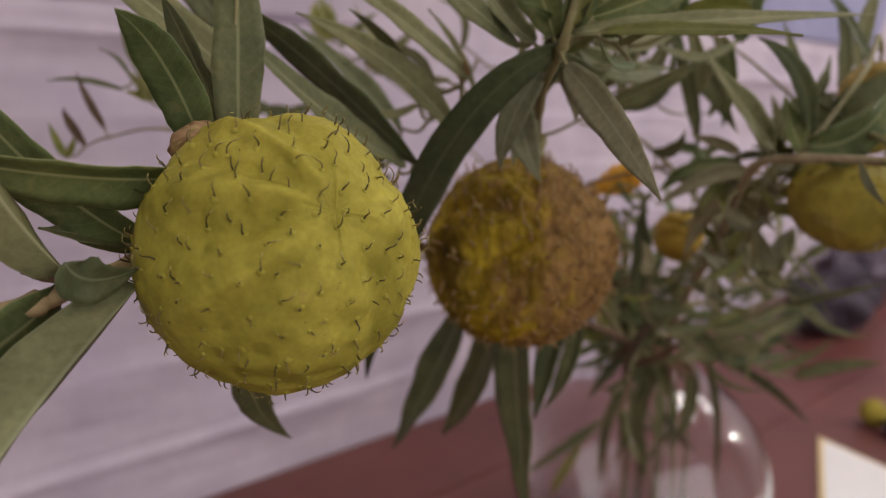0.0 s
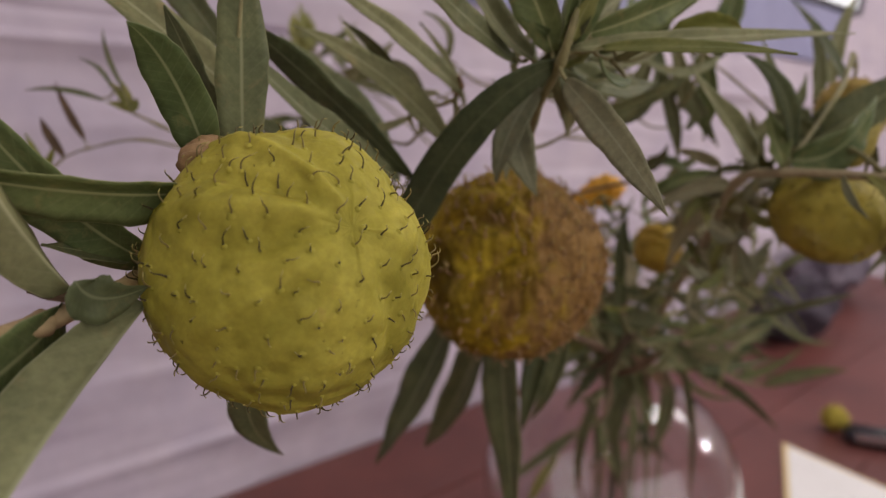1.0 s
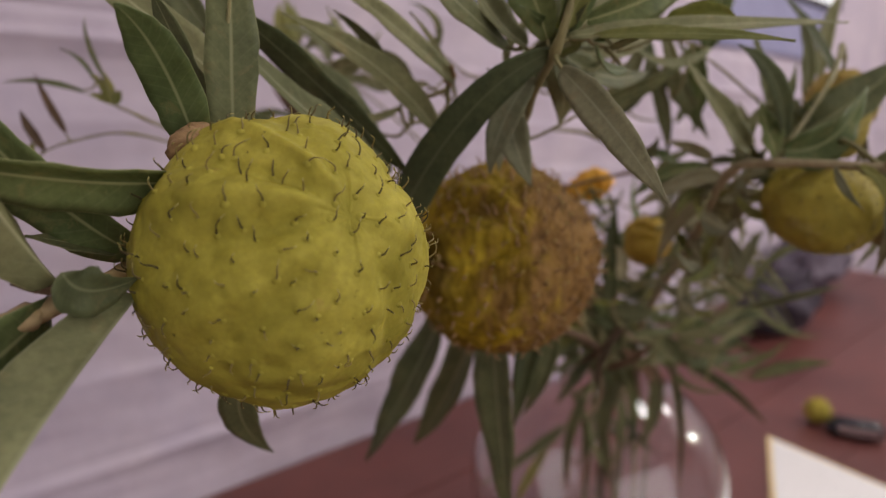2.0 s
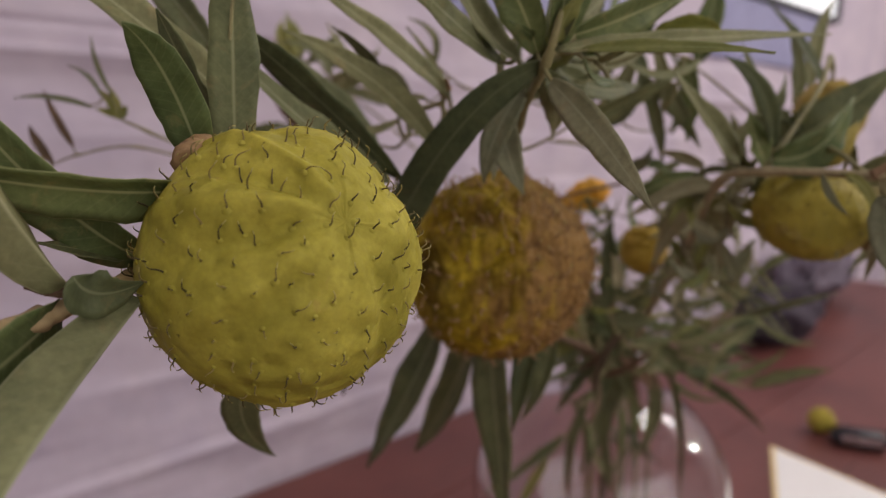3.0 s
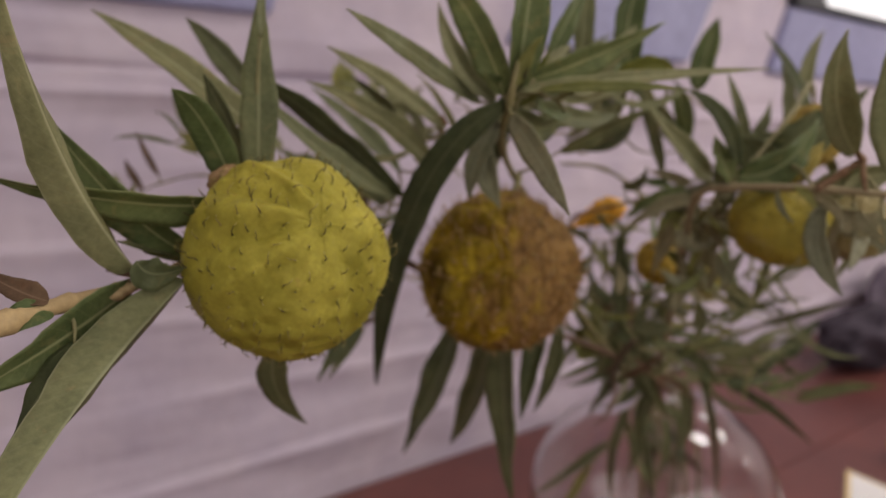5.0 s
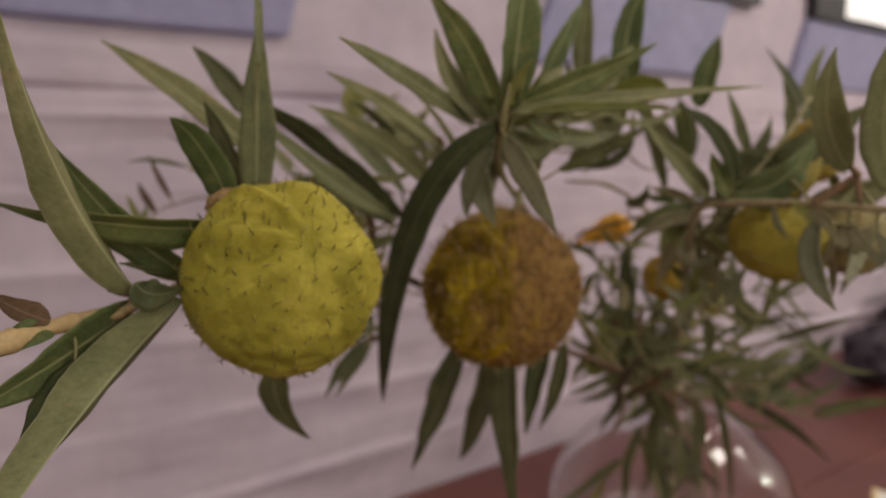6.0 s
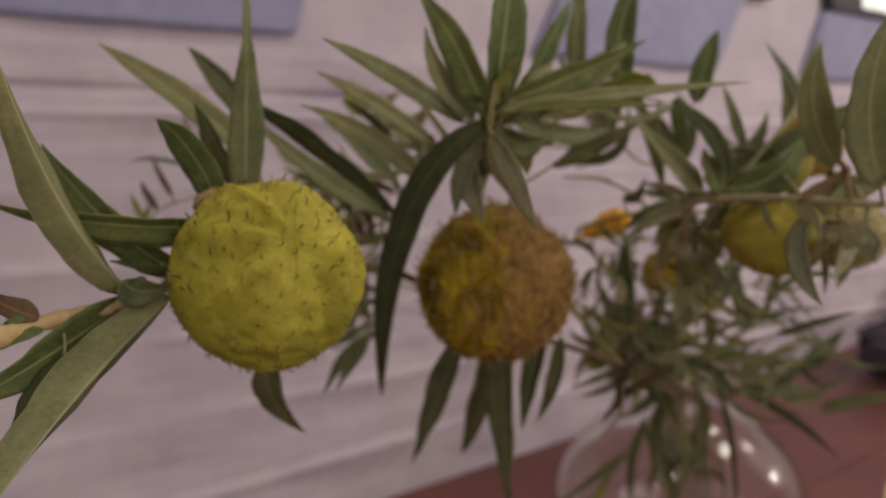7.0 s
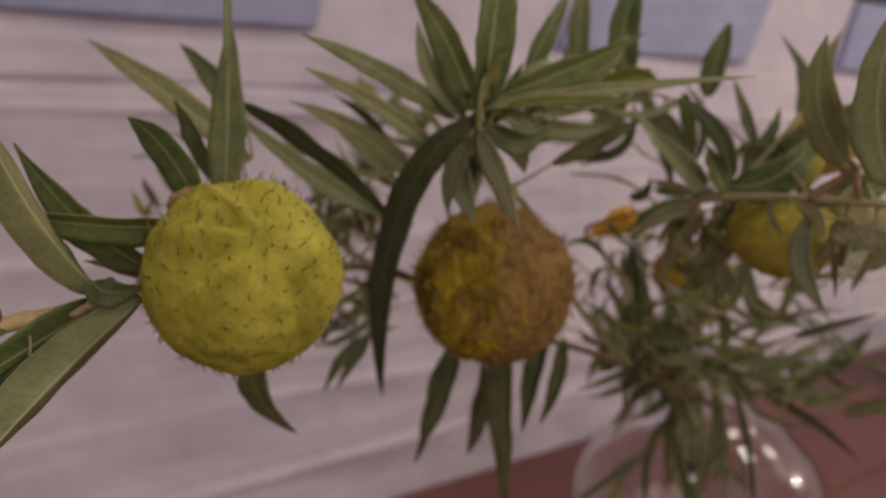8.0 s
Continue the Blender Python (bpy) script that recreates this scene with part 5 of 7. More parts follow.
leaf(branch_c, (0.1622, 0.4812, 1.1703), (0.1428, 0.4744, 1.1686), (0.1262, 0.4736, 1.1774), 0.0139, (0.24, -0.96, 0.16), 1, "d")
leaf(branch_c, (0.1941, 0.5102, 1.2359), (0.1909, 0.4967, 1.2535), (0.2024, 0.4875, 1.2599), 0.014, (-0.81, -0.54, -0.23), 1, "g")
leaf(branch_c, (0.1825, 0.4196, 1.2144), (0.1964, 0.4298, 1.203), (0.2152, 0.4466, 1.1941), 0.0122, (0.47, -0.82, -0.33), 1, "d")
leaf(branch_c, (0.2368, 0.4964, 1.2216), (0.2307, 0.4975, 1.1979), (0.2263, 0.5048, 1.1725), 0.0091, (-0.36, -0.93, -0.08), 1, "d")
leaf(branch_c, (0.159, 0.4694, 1.2444), (0.1559, 0.4613, 1.2683), (0.1741, 0.4588, 1.2797), 0.013, (-0.57, -0.82, -0.00), 1, "g")
leaf(branch_c, (0.145, 0.418, 1.2747), (0.1351, 0.4206, 1.278), (0.1253, 0.4259, 1.2805), 0.0122, (-0.02, -0.62, 0.78), 0, "g")
leaf(branch_c, (0.1648, 0.4839, 1.1823), (0.1725, 0.4804, 1.2035), (0.1771, 0.482, 1.2248), 0.0139, (-0.60, -0.79, 0.14), 1, "g")
leaf(branch_c, (0.1648, 0.4054, 1.2379), (0.1686, 0.4105, 1.2271), (0.1731, 0.4188, 1.2154), 0.0073, (0.65, -0.73, -0.19), 1, "g")
leaf(branch_c, (0.1684, 0.5124, 1.1979), (0.1655, 0.5061, 1.1834), (0.1523, 0.5031, 1.1753), 0.0065, (-0.20, -0.85, 0.49), 0, "d")
leaf(branch_c, (0.1481, 0.5312, 1.2373), (0.1282, 0.5305, 1.2372), (0.1114, 0.5359, 1.2468), 0.012, (0.13, -0.61, 0.79), 1, "g")
leaf(branch_c, (0.1595, 0.4066, 1.261), (0.1518, 0.4002, 1.2434), (0.1633, 0.4001, 1.2277), 0.0089, (-0.21, -0.96, 0.16), 1, "d")
leaf(branch_c, (0.1725, 0.5094, 1.2298), (0.162, 0.4959, 1.2209), (0.1641, 0.487, 1.2096), 0.0127, (0.14, -0.69, 0.71), 1, "g")
leaf(branch_c, (0.1817, 0.5036, 1.2506), (0.174, 0.5044, 1.2323), (0.1802, 0.511, 1.2114), 0.0073, (-0.60, -0.79, -0.13), 1, "g")
leaf(branch_c, (0.1303, 0.5209, 1.1725), (0.142, 0.521, 1.1466), (0.126, 0.5248, 1.1225), 0.019, (0.56, -0.82, -0.11), 0, "g")
leaf(branch_c, (0.1689, 0.3652, 1.2796), (0.1591, 0.3574, 1.2862), (0.1502, 0.3527, 1.2922), 0.0142, (-0.21, -0.52, -0.83), 1, "g")
leaf(branch_c, (0.1551, 0.3709, 1.2795), (0.1646, 0.3628, 1.278), (0.1683, 0.3581, 1.2888), 0.0085, (-0.77, -0.54, 0.35), 1, "g")
leaf(branch_c, (0.2003, 0.3653, 1.2805), (0.1903, 0.3541, 1.2971), (0.1765, 0.3472, 1.3094), 0.0102, (-0.52, -0.46, -0.72), 0, "g")
leaf(branch_c, (0.1565, 0.3615, 1.2757), (0.1579, 0.3587, 1.2951), (0.1698, 0.3607, 1.31), 0.0096, (-0.35, -0.93, 0.12), 1, "g")
leaf(branch_c, (0.1539, 0.3611, 1.2652), (0.162, 0.3609, 1.2746), (0.1685, 0.3638, 1.2855), 0.0101, (0.51, -0.82, -0.26), 1, "p")
leaf(branch_c, (0.1891, 0.3518, 1.2872), (0.1772, 0.3523, 1.3007), (0.1614, 0.3555, 1.3063), 0.0127, (-0.49, -0.64, -0.59), 1, "g")
leaf(branch_c, (0.1479, 0.3257, 1.2703), (0.1518, 0.3214, 1.2823), (0.1454, 0.3191, 1.294), 0.0072, (0.52, -0.84, -0.18), 1, "g")
leaf(branch_c, (0.1731, 0.3872, 1.274), (0.1768, 0.398, 1.2916), (0.1764, 0.4139, 1.3095), 0.0125, (-0.86, -0.37, 0.36), 1, "g")
leaf(branch_c, (0.1648, 0.2578, 1.2813), (0.1681, 0.2455, 1.2774), (0.1663, 0.2353, 1.2694), 0.0078, (-0.97, -0.16, 0.17), 1, "p")
leaf(branch_c, (0.188, 0.2733, 1.2741), (0.1823, 0.2772, 1.2622), (0.1803, 0.2847, 1.2477), 0.0057, (-0.66, -0.74, -0.13), 1, "p")
leaf(branch_c, (0.1959, 0.2646, 1.2711), (0.1964, 0.2562, 1.2624), (0.1862, 0.2499, 1.2566), 0.0069, (-0.69, -0.22, 0.69), 1, "p")
leaf(branch_c, (0.1848, 0.263, 1.2746), (0.1821, 0.2471, 1.2687), (0.1837, 0.2356, 1.2659), 0.0068, (-0.83, -0.14, 0.54), 1, "p")
leaf(branch_c, (0.198, 0.2857, 1.2676), (0.1875, 0.2681, 1.2588), (0.18, 0.2556, 1.2501), 0.0132, (0.63, -0.63, 0.44), 1, "p")
leaf(branch_c, (0.2062, 0.2865, 1.2684), (0.1985, 0.2875, 1.2599), (0.2004, 0.2916, 1.2469), 0.0121, (0.16, -0.95, -0.26), 1, "p")
leaf(branch_c, (0.1863, 0.2884, 1.2656), (0.192, 0.2955, 1.2507), (0.1958, 0.3069, 1.2343), 0.0069, (-0.85, -0.29, -0.43), 1, "p")
leaf(branch_c, (0.1115, 0.3715, 1.2676), (0.1242, 0.3805, 1.2709), (0.1378, 0.394, 1.2748), 0.0088, (0.61, -0.77, 0.17), 1, "y")
leaf(branch_c, (0.1092, 0.3947, 1.2782), (0.117, 0.3809, 1.2809), (0.1185, 0.3708, 1.2908), 0.0093, (-0.85, -0.46, -0.25), 1, "g")
leaf(branch_c, (0.1633, 0.3715, 1.2776), (0.143, 0.3649, 1.2785), (0.1307, 0.3618, 1.2642), 0.0062, (0.31, -0.95, -0.06), 1, "p")
leaf(branch_c, (0.1983, 0.3958, 1.2665), (0.1843, 0.3924, 1.2736), (0.1717, 0.3929, 1.2806), 0.0086, (0.08, -1.00, -0.06), 1, "g")
leaf(branch_c, (0.2327, 0.5074, 1.1806), (0.255, 0.4964, 1.1755), (0.2679, 0.4885, 1.1544), 0.0035, (-0.61, -0.73, -0.29), 0, "d")
leaf(branch_c, (0.2142, 0.5187, 1.1624), (0.2302, 0.5305, 1.1734), (0.2494, 0.5487, 1.183), 0.0037, (0.18, -0.69, 0.70), 0, "d")
leaf(branch_c, (0.2359, 0.4898, 1.2093), (0.247, 0.4823, 1.1927), (0.2612, 0.4803, 1.1765), 0.0039, (-0.01, -0.96, 0.27), 1, "g")
leaf(branch_c, (0.219, 0.4747, 1.2154), (0.2265, 0.4615, 1.1993), (0.2407, 0.4544, 1.1878), 0.0036, (-0.25, -0.86, 0.44), 1, "g")
leaf(branch_c, (0.2247, 0.5122, 1.1765), (0.2459, 0.5013, 1.1859), (0.2691, 0.4955, 1.1877), 0.0041, (-0.34, -0.94, -0.04), 0, "d")
leaf(branch_c, (0.218, 0.4898, 1.2064), (0.2394, 0.4815, 1.2053), (0.2584, 0.4799, 1.2191), 0.0046, (-0.17, -0.96, -0.21), 1, "g")
leaf(branch_c, (0.2791, 0.5139, 1.1468), (0.2549, 0.5028, 1.1683), (0.2363, 0.4997, 1.1896), 0.0046, (0.49, -0.85, 0.21), 1, "d")
leaf(branch_c, (0.1793, 0.3517, 1.2932), (0.1976, 0.3443, 1.3071), (0.226, 0.3455, 1.3314), 0.0330, (-0.42, -0.82, 0.38), 0, "d")
leaf(branch_c, (0.1705, 0.3616, 1.2885), (0.179, 0.3662, 1.2998), (0.1896, 0.3744, 1.31), 0.0309, (0.05, -0.88, 0.48), 0, "d")
leaf(branch_c, (0.1513, 0.3432, 1.27), (0.1526, 0.3528, 1.253), (0.1705, 0.3699, 1.2407), 0.0045, (0.11, -0.77, -0.63), 1, "p")
leaf(branch_c, (0.1413, 0.3511, 1.2685), (0.1267, 0.3456, 1.2649), (0.1194, 0.3432, 1.2527), 0.0089, (-0.00, -0.89, 0.45), 1, "y")
leaf(branch_c, (0.1429, 0.3247, 1.2747), (0.1579, 0.3309, 1.2725), (0.1695, 0.3398, 1.2606), 0.0039, (0.25, -0.86, -0.44), 1, "p")
leaf(branch_c, (0.1268, 0.3552, 1.2716), (0.133, 0.3405, 1.2684), (0.14, 0.3302, 1.2719), 0.0047, (-0.88, -0.47, 0.01), 1, "p")
leaf(branch_c, (0.1452, 0.339, 1.2655), (0.1551, 0.3334, 1.2562), (0.1678, 0.3328, 1.2626), 0.0059, (-0.24, -0.95, 0.18), 1, "y")
leaf(branch_c, (0.1484, 0.3418, 1.2516), (0.1353, 0.3406, 1.2491), (0.1323, 0.3445, 1.2618), 0.0075, (-0.21, -0.97, -0.08), 1, "p")
leaf(branch_c, (0.1441, 0.3594, 1.2593), (0.1512, 0.3521, 1.2683), (0.1615, 0.3474, 1.2718), 0.0048, (-0.38, -0.87, -0.31), 1, "y")
leaf(branch_c, (0.1321, 0.3592, 1.2668), (0.1304, 0.3459, 1.2599), (0.1285, 0.336, 1.253), 0.0078, (0.12, -0.52, 0.85), 1, "y")
leaf(branch_c, (0.1395, 0.3555, 1.2812), (0.1273, 0.3529, 1.2862), (0.1152, 0.353, 1.2887), 0.0082, (0.00, -0.95, -0.30), 1, "p")
leaf(branch_c, (0.15, 0.363, 1.2677), (0.1649, 0.3694, 1.2642), (0.1819, 0.3807, 1.2634), 0.0064, (0.50, -0.85, 0.16), 1, "y")
leaf(branch_c, (0.1462, 0.34, 1.2646), (0.1526, 0.343, 1.2752), (0.1662, 0.3482, 1.2747), 0.0079, (0.14, -0.89, 0.43), 1, "p")
leaf(branch_c, (0.1566, 0.3479, 1.2631), (0.1652, 0.3516, 1.2622), (0.1691, 0.3562, 1.2543), 0.008, (0.28, -0.87, -0.41), 1, "y")
leaf(branch_c, (0.1449, 0.3258, 1.2826), (0.1381, 0.3231, 1.285), (0.1316, 0.3219, 1.2862), 0.0042, (0.31, -0.94, 0.12), 1, "p")
leaf(branch_c, (0.125, 0.3271, 1.2581), (0.1299, 0.3228, 1.2547), (0.1352, 0.3202, 1.2512), 0.007, (-0.44, -0.87, 0.23), 1, "p")
leaf(branch_c, (0.2121, 0.3473, 1.273), (0.2198, 0.3553, 1.2594), (0.2239, 0.3673, 1.2442), 0.0088, (0.44, -0.81, -0.38), 1, "g")
leaf(branch_c, (0.198, 0.3299, 1.2568), (0.1851, 0.3201, 1.2485), (0.1725, 0.3146, 1.2419), 0.0048, (-0.21, -0.48, 0.85), 1, "y")
leaf(branch_c, (0.2172, 0.3697, 1.2957), (0.22, 0.362, 1.287), (0.2165, 0.3563, 1.2769), 0.0094, (-0.95, -0.25, 0.21), 1, "g")
leaf(branch_c, (0.1962, 0.3156, 1.2652), (0.1834, 0.3037, 1.2566), (0.175, 0.2961, 1.2461), 0.0052, (-0.43, -0.35, 0.83), 1, "p")
leaf(branch_c, (0.1855, 0.3154, 1.2638), (0.1852, 0.3174, 1.2518), (0.1944, 0.3237, 1.2409), 0.0067, (0.45, -0.88, -0.14), 0, "g")
leaf(branch_c, (0.2055, 0.3136, 1.2585), (0.2098, 0.3002, 1.2578), (0.2117, 0.2891, 1.2514), 0.0081, (-0.43, -0.35, 0.83), 1, "p")
leaf(branch_c, (0.2241, 0.3483, 1.2453), (0.2225, 0.3529, 1.2368), (0.2226, 0.3602, 1.2273), 0.0079, (0.12, -0.82, -0.56), 1, "g")
leaf(branch_c, (0.2024, 0.293, 1.2922), (0.191, 0.2826, 1.2848), (0.1821, 0.2761, 1.2768), 0.0067, (-0.31, -0.41, 0.86), 1, "g")
leaf(branch_c, (0.1645, 0.2783, 1.2837), (0.174, 0.2767, 1.2754), (0.1769, 0.277, 1.2623), 0.0058, (-0.03, -1.00, 0.04), 1, "y")
leaf(branch_c, (0.1602, 0.2868, 1.2823), (0.1588, 0.2757, 1.2745), (0.1614, 0.2681, 1.2682), 0.0046, (-0.91, -0.28, 0.30), 1, "p")
leaf(branch_c, (0.1276, 0.4768, 1.1953), (0.1423, 0.4901, 1.1947), (0.1583, 0.5091, 1.1952), 0.0056, (0.65, -0.63, -0.42), 1, "d")
leaf(branch_c, (0.1078, 0.4357, 1.1882), (0.1198, 0.4385, 1.1858), (0.132, 0.4451, 1.1883), 0.004, (0.33, -0.86, 0.38), 0, "y")
leaf(branch_c, (0.1295, 0.5142, 1.1844), (0.1461, 0.5281, 1.1909), (0.1669, 0.5477, 1.1901), 0.0029, (0.48, -0.64, 0.60), 0, "g")
leaf(branch_c, (0.1311, 0.4494, 1.1915), (0.1372, 0.4371, 1.2008), (0.144, 0.4283, 1.2084), 0.0026, (-0.21, -0.69, -0.70), 0, "d")
leaf(branch_c, (0.1651, 0.5051, 1.173), (0.1704, 0.5107, 1.183), (0.1764, 0.5196, 1.1925), 0.0036, (0.13, -0.83, 0.54), 0, "d")
leaf(branch_c, (0.1464, 0.4657, 1.1974), (0.1598, 0.4707, 1.203), (0.1741, 0.4797, 1.2083), 0.0035, (0.52, -0.81, -0.28), 0, "y")
leaf(branch_c, (0.1895, 0.4972, 1.2065), (0.1806, 0.5052, 1.1986), (0.1704, 0.5174, 1.1963), 0.005, (-0.58, -0.73, -0.37), 1, "d")
leaf(branch_c, (0.159, 0.5116, 1.1644), (0.1563, 0.4985, 1.1552), (0.1613, 0.4896, 1.1477), 0.0059, (-0.85, -0.37, 0.37), 1, "y")
leaf(branch_c, (0.165, 0.5105, 1.1764), (0.1712, 0.5214, 1.1906), (0.1866, 0.5376, 1.1996), 0.0045, (0.27, -0.74, 0.61), 0, "d")
leaf(branch_c, (0.1586, 0.5044, 1.1721), (0.1613, 0.4952, 1.1827), (0.1659, 0.4891, 1.1913), 0.0049, (-0.93, -0.35, 0.08), 0, "d")
leaf(branch_c, (0.1172, 0.5069, 1.1932), (0.1181, 0.516, 1.2043), (0.1188, 0.5288, 1.215), 0.0035, (-0.80, -0.39, 0.45), 1, "g")
leaf(branch_c, (0.1464, 0.4768, 1.1975), (0.1603, 0.4704, 1.1987), (0.1744, 0.468, 1.2026), 0.0025, (-0.28, -0.95, -0.12), 0, "d")
leaf(branch_c, (0.1352, 0.4614, 1.1869), (0.1436, 0.4617, 1.1936), (0.1503, 0.4646, 1.2019), 0.0037, (-0.43, -0.69, 0.58), 1, "g")
leaf(branch_c, (0.1743, 0.4831, 1.1934), (0.1598, 0.4791, 1.2001), (0.1454, 0.4785, 1.2037), 0.0042, (0.02, -0.93, -0.37), 1, "d")
leaf(branch_c, (0.1506, 0.3541, 1.2512), (0.1426, 0.3584, 1.2374), (0.1485, 0.3681, 1.2193), 0.0071, (-0.13, -0.91, -0.39), 1, "y")
leaf(branch_c, (0.1555, 0.3958, 1.2473), (0.1386, 0.3863, 1.2453), (0.1234, 0.3811, 1.2412), 0.0107, (0.39, -0.91, 0.15), 1, "p")
leaf(branch_c, (0.1051, 0.3767, 1.2151), (0.1075, 0.3804, 1.2239), (0.1046, 0.3858, 1.232), 0.0096, (-0.38, -0.82, 0.43), 1, "p")
leaf(branch_c, (0.1387, 0.3674, 1.2308), (0.1509, 0.3769, 1.214), (0.1732, 0.3952, 1.2091), 0.0072, (0.51, -0.82, -0.25), 1, "p")
leaf(branch_c, (0.1624, 0.3765, 1.2239), (0.1491, 0.3836, 1.2291), (0.138, 0.3955, 1.2373), 0.0081, (-0.45, -0.82, 0.36), 1, "y")
leaf(branch_c, (0.1692, 0.3719, 1.2547), (0.1748, 0.3629, 1.2491), (0.173, 0.3553, 1.2397), 0.0061, (-0.60, -0.60, 0.52), 1, "p")
leaf(branch_c, (0.1571, 0.3772, 1.219), (0.1586, 0.3713, 1.2323), (0.1537, 0.3678, 1.2446), 0.0071, (-0.02, -0.94, -0.35), 1, "p")
leaf(branch_c, (0.1639, 0.3761, 1.2441), (0.1586, 0.3804, 1.254), (0.1479, 0.3857, 1.2548), 0.0081, (-0.38, -0.89, 0.23), 1, "y")
leaf(branch_c, (0.1618, 0.3561, 1.2239), (0.1609, 0.3641, 1.2324), (0.1609, 0.3753, 1.2407), 0.009, (-0.58, -0.55, 0.60), 1, "p")
leaf(branch_c, (0.1458, 0.3666, 1.2337), (0.147, 0.3662, 1.2481), (0.1478, 0.3693, 1.2621), 0.007, (-0.24, -0.96, 0.11), 1, "p")
leaf(branch_c, (0.1504, 0.3755, 1.2274), (0.1391, 0.3765, 1.2113), (0.1514, 0.3844, 1.1922), 0.011, (0.09, -0.97, -0.24), 1, "p")
leaf(branch_c, (0.1442, 0.385, 1.2449), (0.1391, 0.3666, 1.2373), (0.1378, 0.3529, 1.2297), 0.0066, (-0.23, -0.38, 0.90), 1, "p")
leaf(branch_c, (0.1623, 0.4043, 1.2113), (0.1737, 0.4162, 1.2119), (0.1847, 0.4328, 1.2153), 0.0111, (0.49, -0.49, 0.72), 1, "y")
leaf(branch_c, (0.1474, 0.3671, 1.2369), (0.1477, 0.3563, 1.2303), (0.1485, 0.3484, 1.2236), 0.0079, (-0.12, -0.58, 0.81), 1, "p")
leaf(branch_c, (0.1518, 0.3728, 1.2295), (0.1424, 0.3837, 1.2237), (0.1327, 0.3993, 1.2237), 0.0063, (-0.82, -0.56, 0.15), 1, "p")
leaf(branch_c, (0.1469, 0.3741, 1.2032), (0.1371, 0.3805, 1.2074), (0.1285, 0.3903, 1.2127), 0.0062, (-0.62, -0.77, 0.11), 1, "p")
leaf(branch_c, (0.1715, 0.4025, 1.2209), (0.1704, 0.4147, 1.2326), (0.1703, 0.4317, 1.2444), 0.0068, (-0.08, -0.63, 0.78), 1, "p")
leaf(branch_c, (0.1639, 0.3689, 1.2189), (0.1678, 0.3669, 1.2329), (0.1763, 0.3684, 1.2441), 0.009, (-0.27, -0.96, 0.12), 1, "p")
leaf(branch_c, (0.1474, 0.3791, 1.2187), (0.1406, 0.3783, 1.2336), (0.1281, 0.3798, 1.2429), 0.0095, (0.18, -0.97, 0.17), 1, "y")
leaf(branch_c, (0.1495, 0.3586, 1.2318), (0.1368, 0.3473, 1.226), (0.1236, 0.3403, 1.2232), 0.0078, (0.51, -0.83, 0.22), 1, "y")
leaf(branch_c, (0.1428, 0.3525, 1.2215), (0.1306, 0.3462, 1.2286), (0.1206, 0.3437, 1.2369), 0.0081, (0.40, -0.92, 0.05), 1, "p")
leaf(branch_c, (0.1828, 0.3973, 1.2009), (0.1726, 0.4043, 1.2083), (0.1619, 0.4147, 1.214), 0.0061, (-0.46, -0.82, 0.35), 1, "p")

# leaves of greens: base, middle, tip, width, facing, side, colour
leaf(greens, (0.1344, 0.529, 1.1346), (0.1076, 0.5118, 1.1277), (0.0802, 0.5021, 1.1212), 0.0114, (0.09, -0.58, 0.81), 0, "d")
leaf(greens, (0.1366, 0.5274, 1.1186), (0.1224, 0.5216, 1.1037), (0.109, 0.5208, 1.0848), 0.0139, (-0.51, -0.67, 0.55), 0, "d")
leaf(greens, (0.1414, 0.5342, 1.1733), (0.1475, 0.5147, 1.1365), (0.1708, 0.5069, 1.0889), 0.0341, (-0.48, -0.87, 0.12), 0, "d")
leaf(greens, (0.14, 0.5522, 1.1549), (0.1253, 0.5447, 1.1276), (0.1209, 0.5454, 1.1127), 0.0219, (-0.45, -0.82, 0.34), 0, "d")
leaf(greens, (0.1778, 0.5535, 1.1354), (0.2004, 0.551, 1.1266), (0.2249, 0.5538, 1.0993), 0.0178, (-0.26, -0.90, -0.35), 0, "d")
leaf(greens, (0.2493, 0.655, 1.08), (0.296, 0.6491, 1.0544), (0.3478, 0.656, 1.0083), 0.0175, (-0.34, -0.81, -0.48), 0, "d")
leaf(greens, (0.2382, 0.6356, 1.0959), (0.2739, 0.6354, 1.1085), (0.321, 0.6441, 1.101), 0.0189, (0.12, -0.92, -0.38), 1, "g")
leaf(greens, (0.3437, 0.6901, 1.0437), (0.3813, 0.6895, 1.0563), (0.4353, 0.7002, 1.0554), 0.0228, (0.12, -0.98, -0.13), 0, "d")
leaf(greens, (0.1176, 0.4327, 1.1895), (0.113, 0.422, 1.2204), (0.1133, 0.4191, 1.25), 0.0183, (0.22, -0.96, -0.20), 0, "d")
leaf(greens, (0.1989, 0.4401, 1.1863), (0.1884, 0.4387, 1.2137), (0.1877, 0.4457, 1.2436), 0.0174, (0.17, -0.98, 0.13), 0, "d")
leaf(greens, (0.3398, 0.7436, 1.0724), (0.3627, 0.7441, 1.0913), (0.3888, 0.7532, 1.1142), 0.0292, (0.05, -0.98, 0.16), 0, "v")
leaf(greens, (0.2755, 0.6379, 1.0858), (0.2961, 0.6389, 1.0968), (0.3024, 0.6436, 1.112), 0.0146, (0.04, -0.98, 0.17), 0, "v")
leaf(greens, (0.1161, 0.4791, 1.1552), (0.1032, 0.4762, 1.1644), (0.0868, 0.4803, 1.1891), 0.0152, (0.42, -0.82, 0.39), 1, "y")
leaf(greens, (0.1119, 0.4807, 1.172), (0.0992, 0.4787, 1.1852), (0.0827, 0.4809, 1.1976), 0.0101, (0.38, -0.82, 0.44), 1, "y")
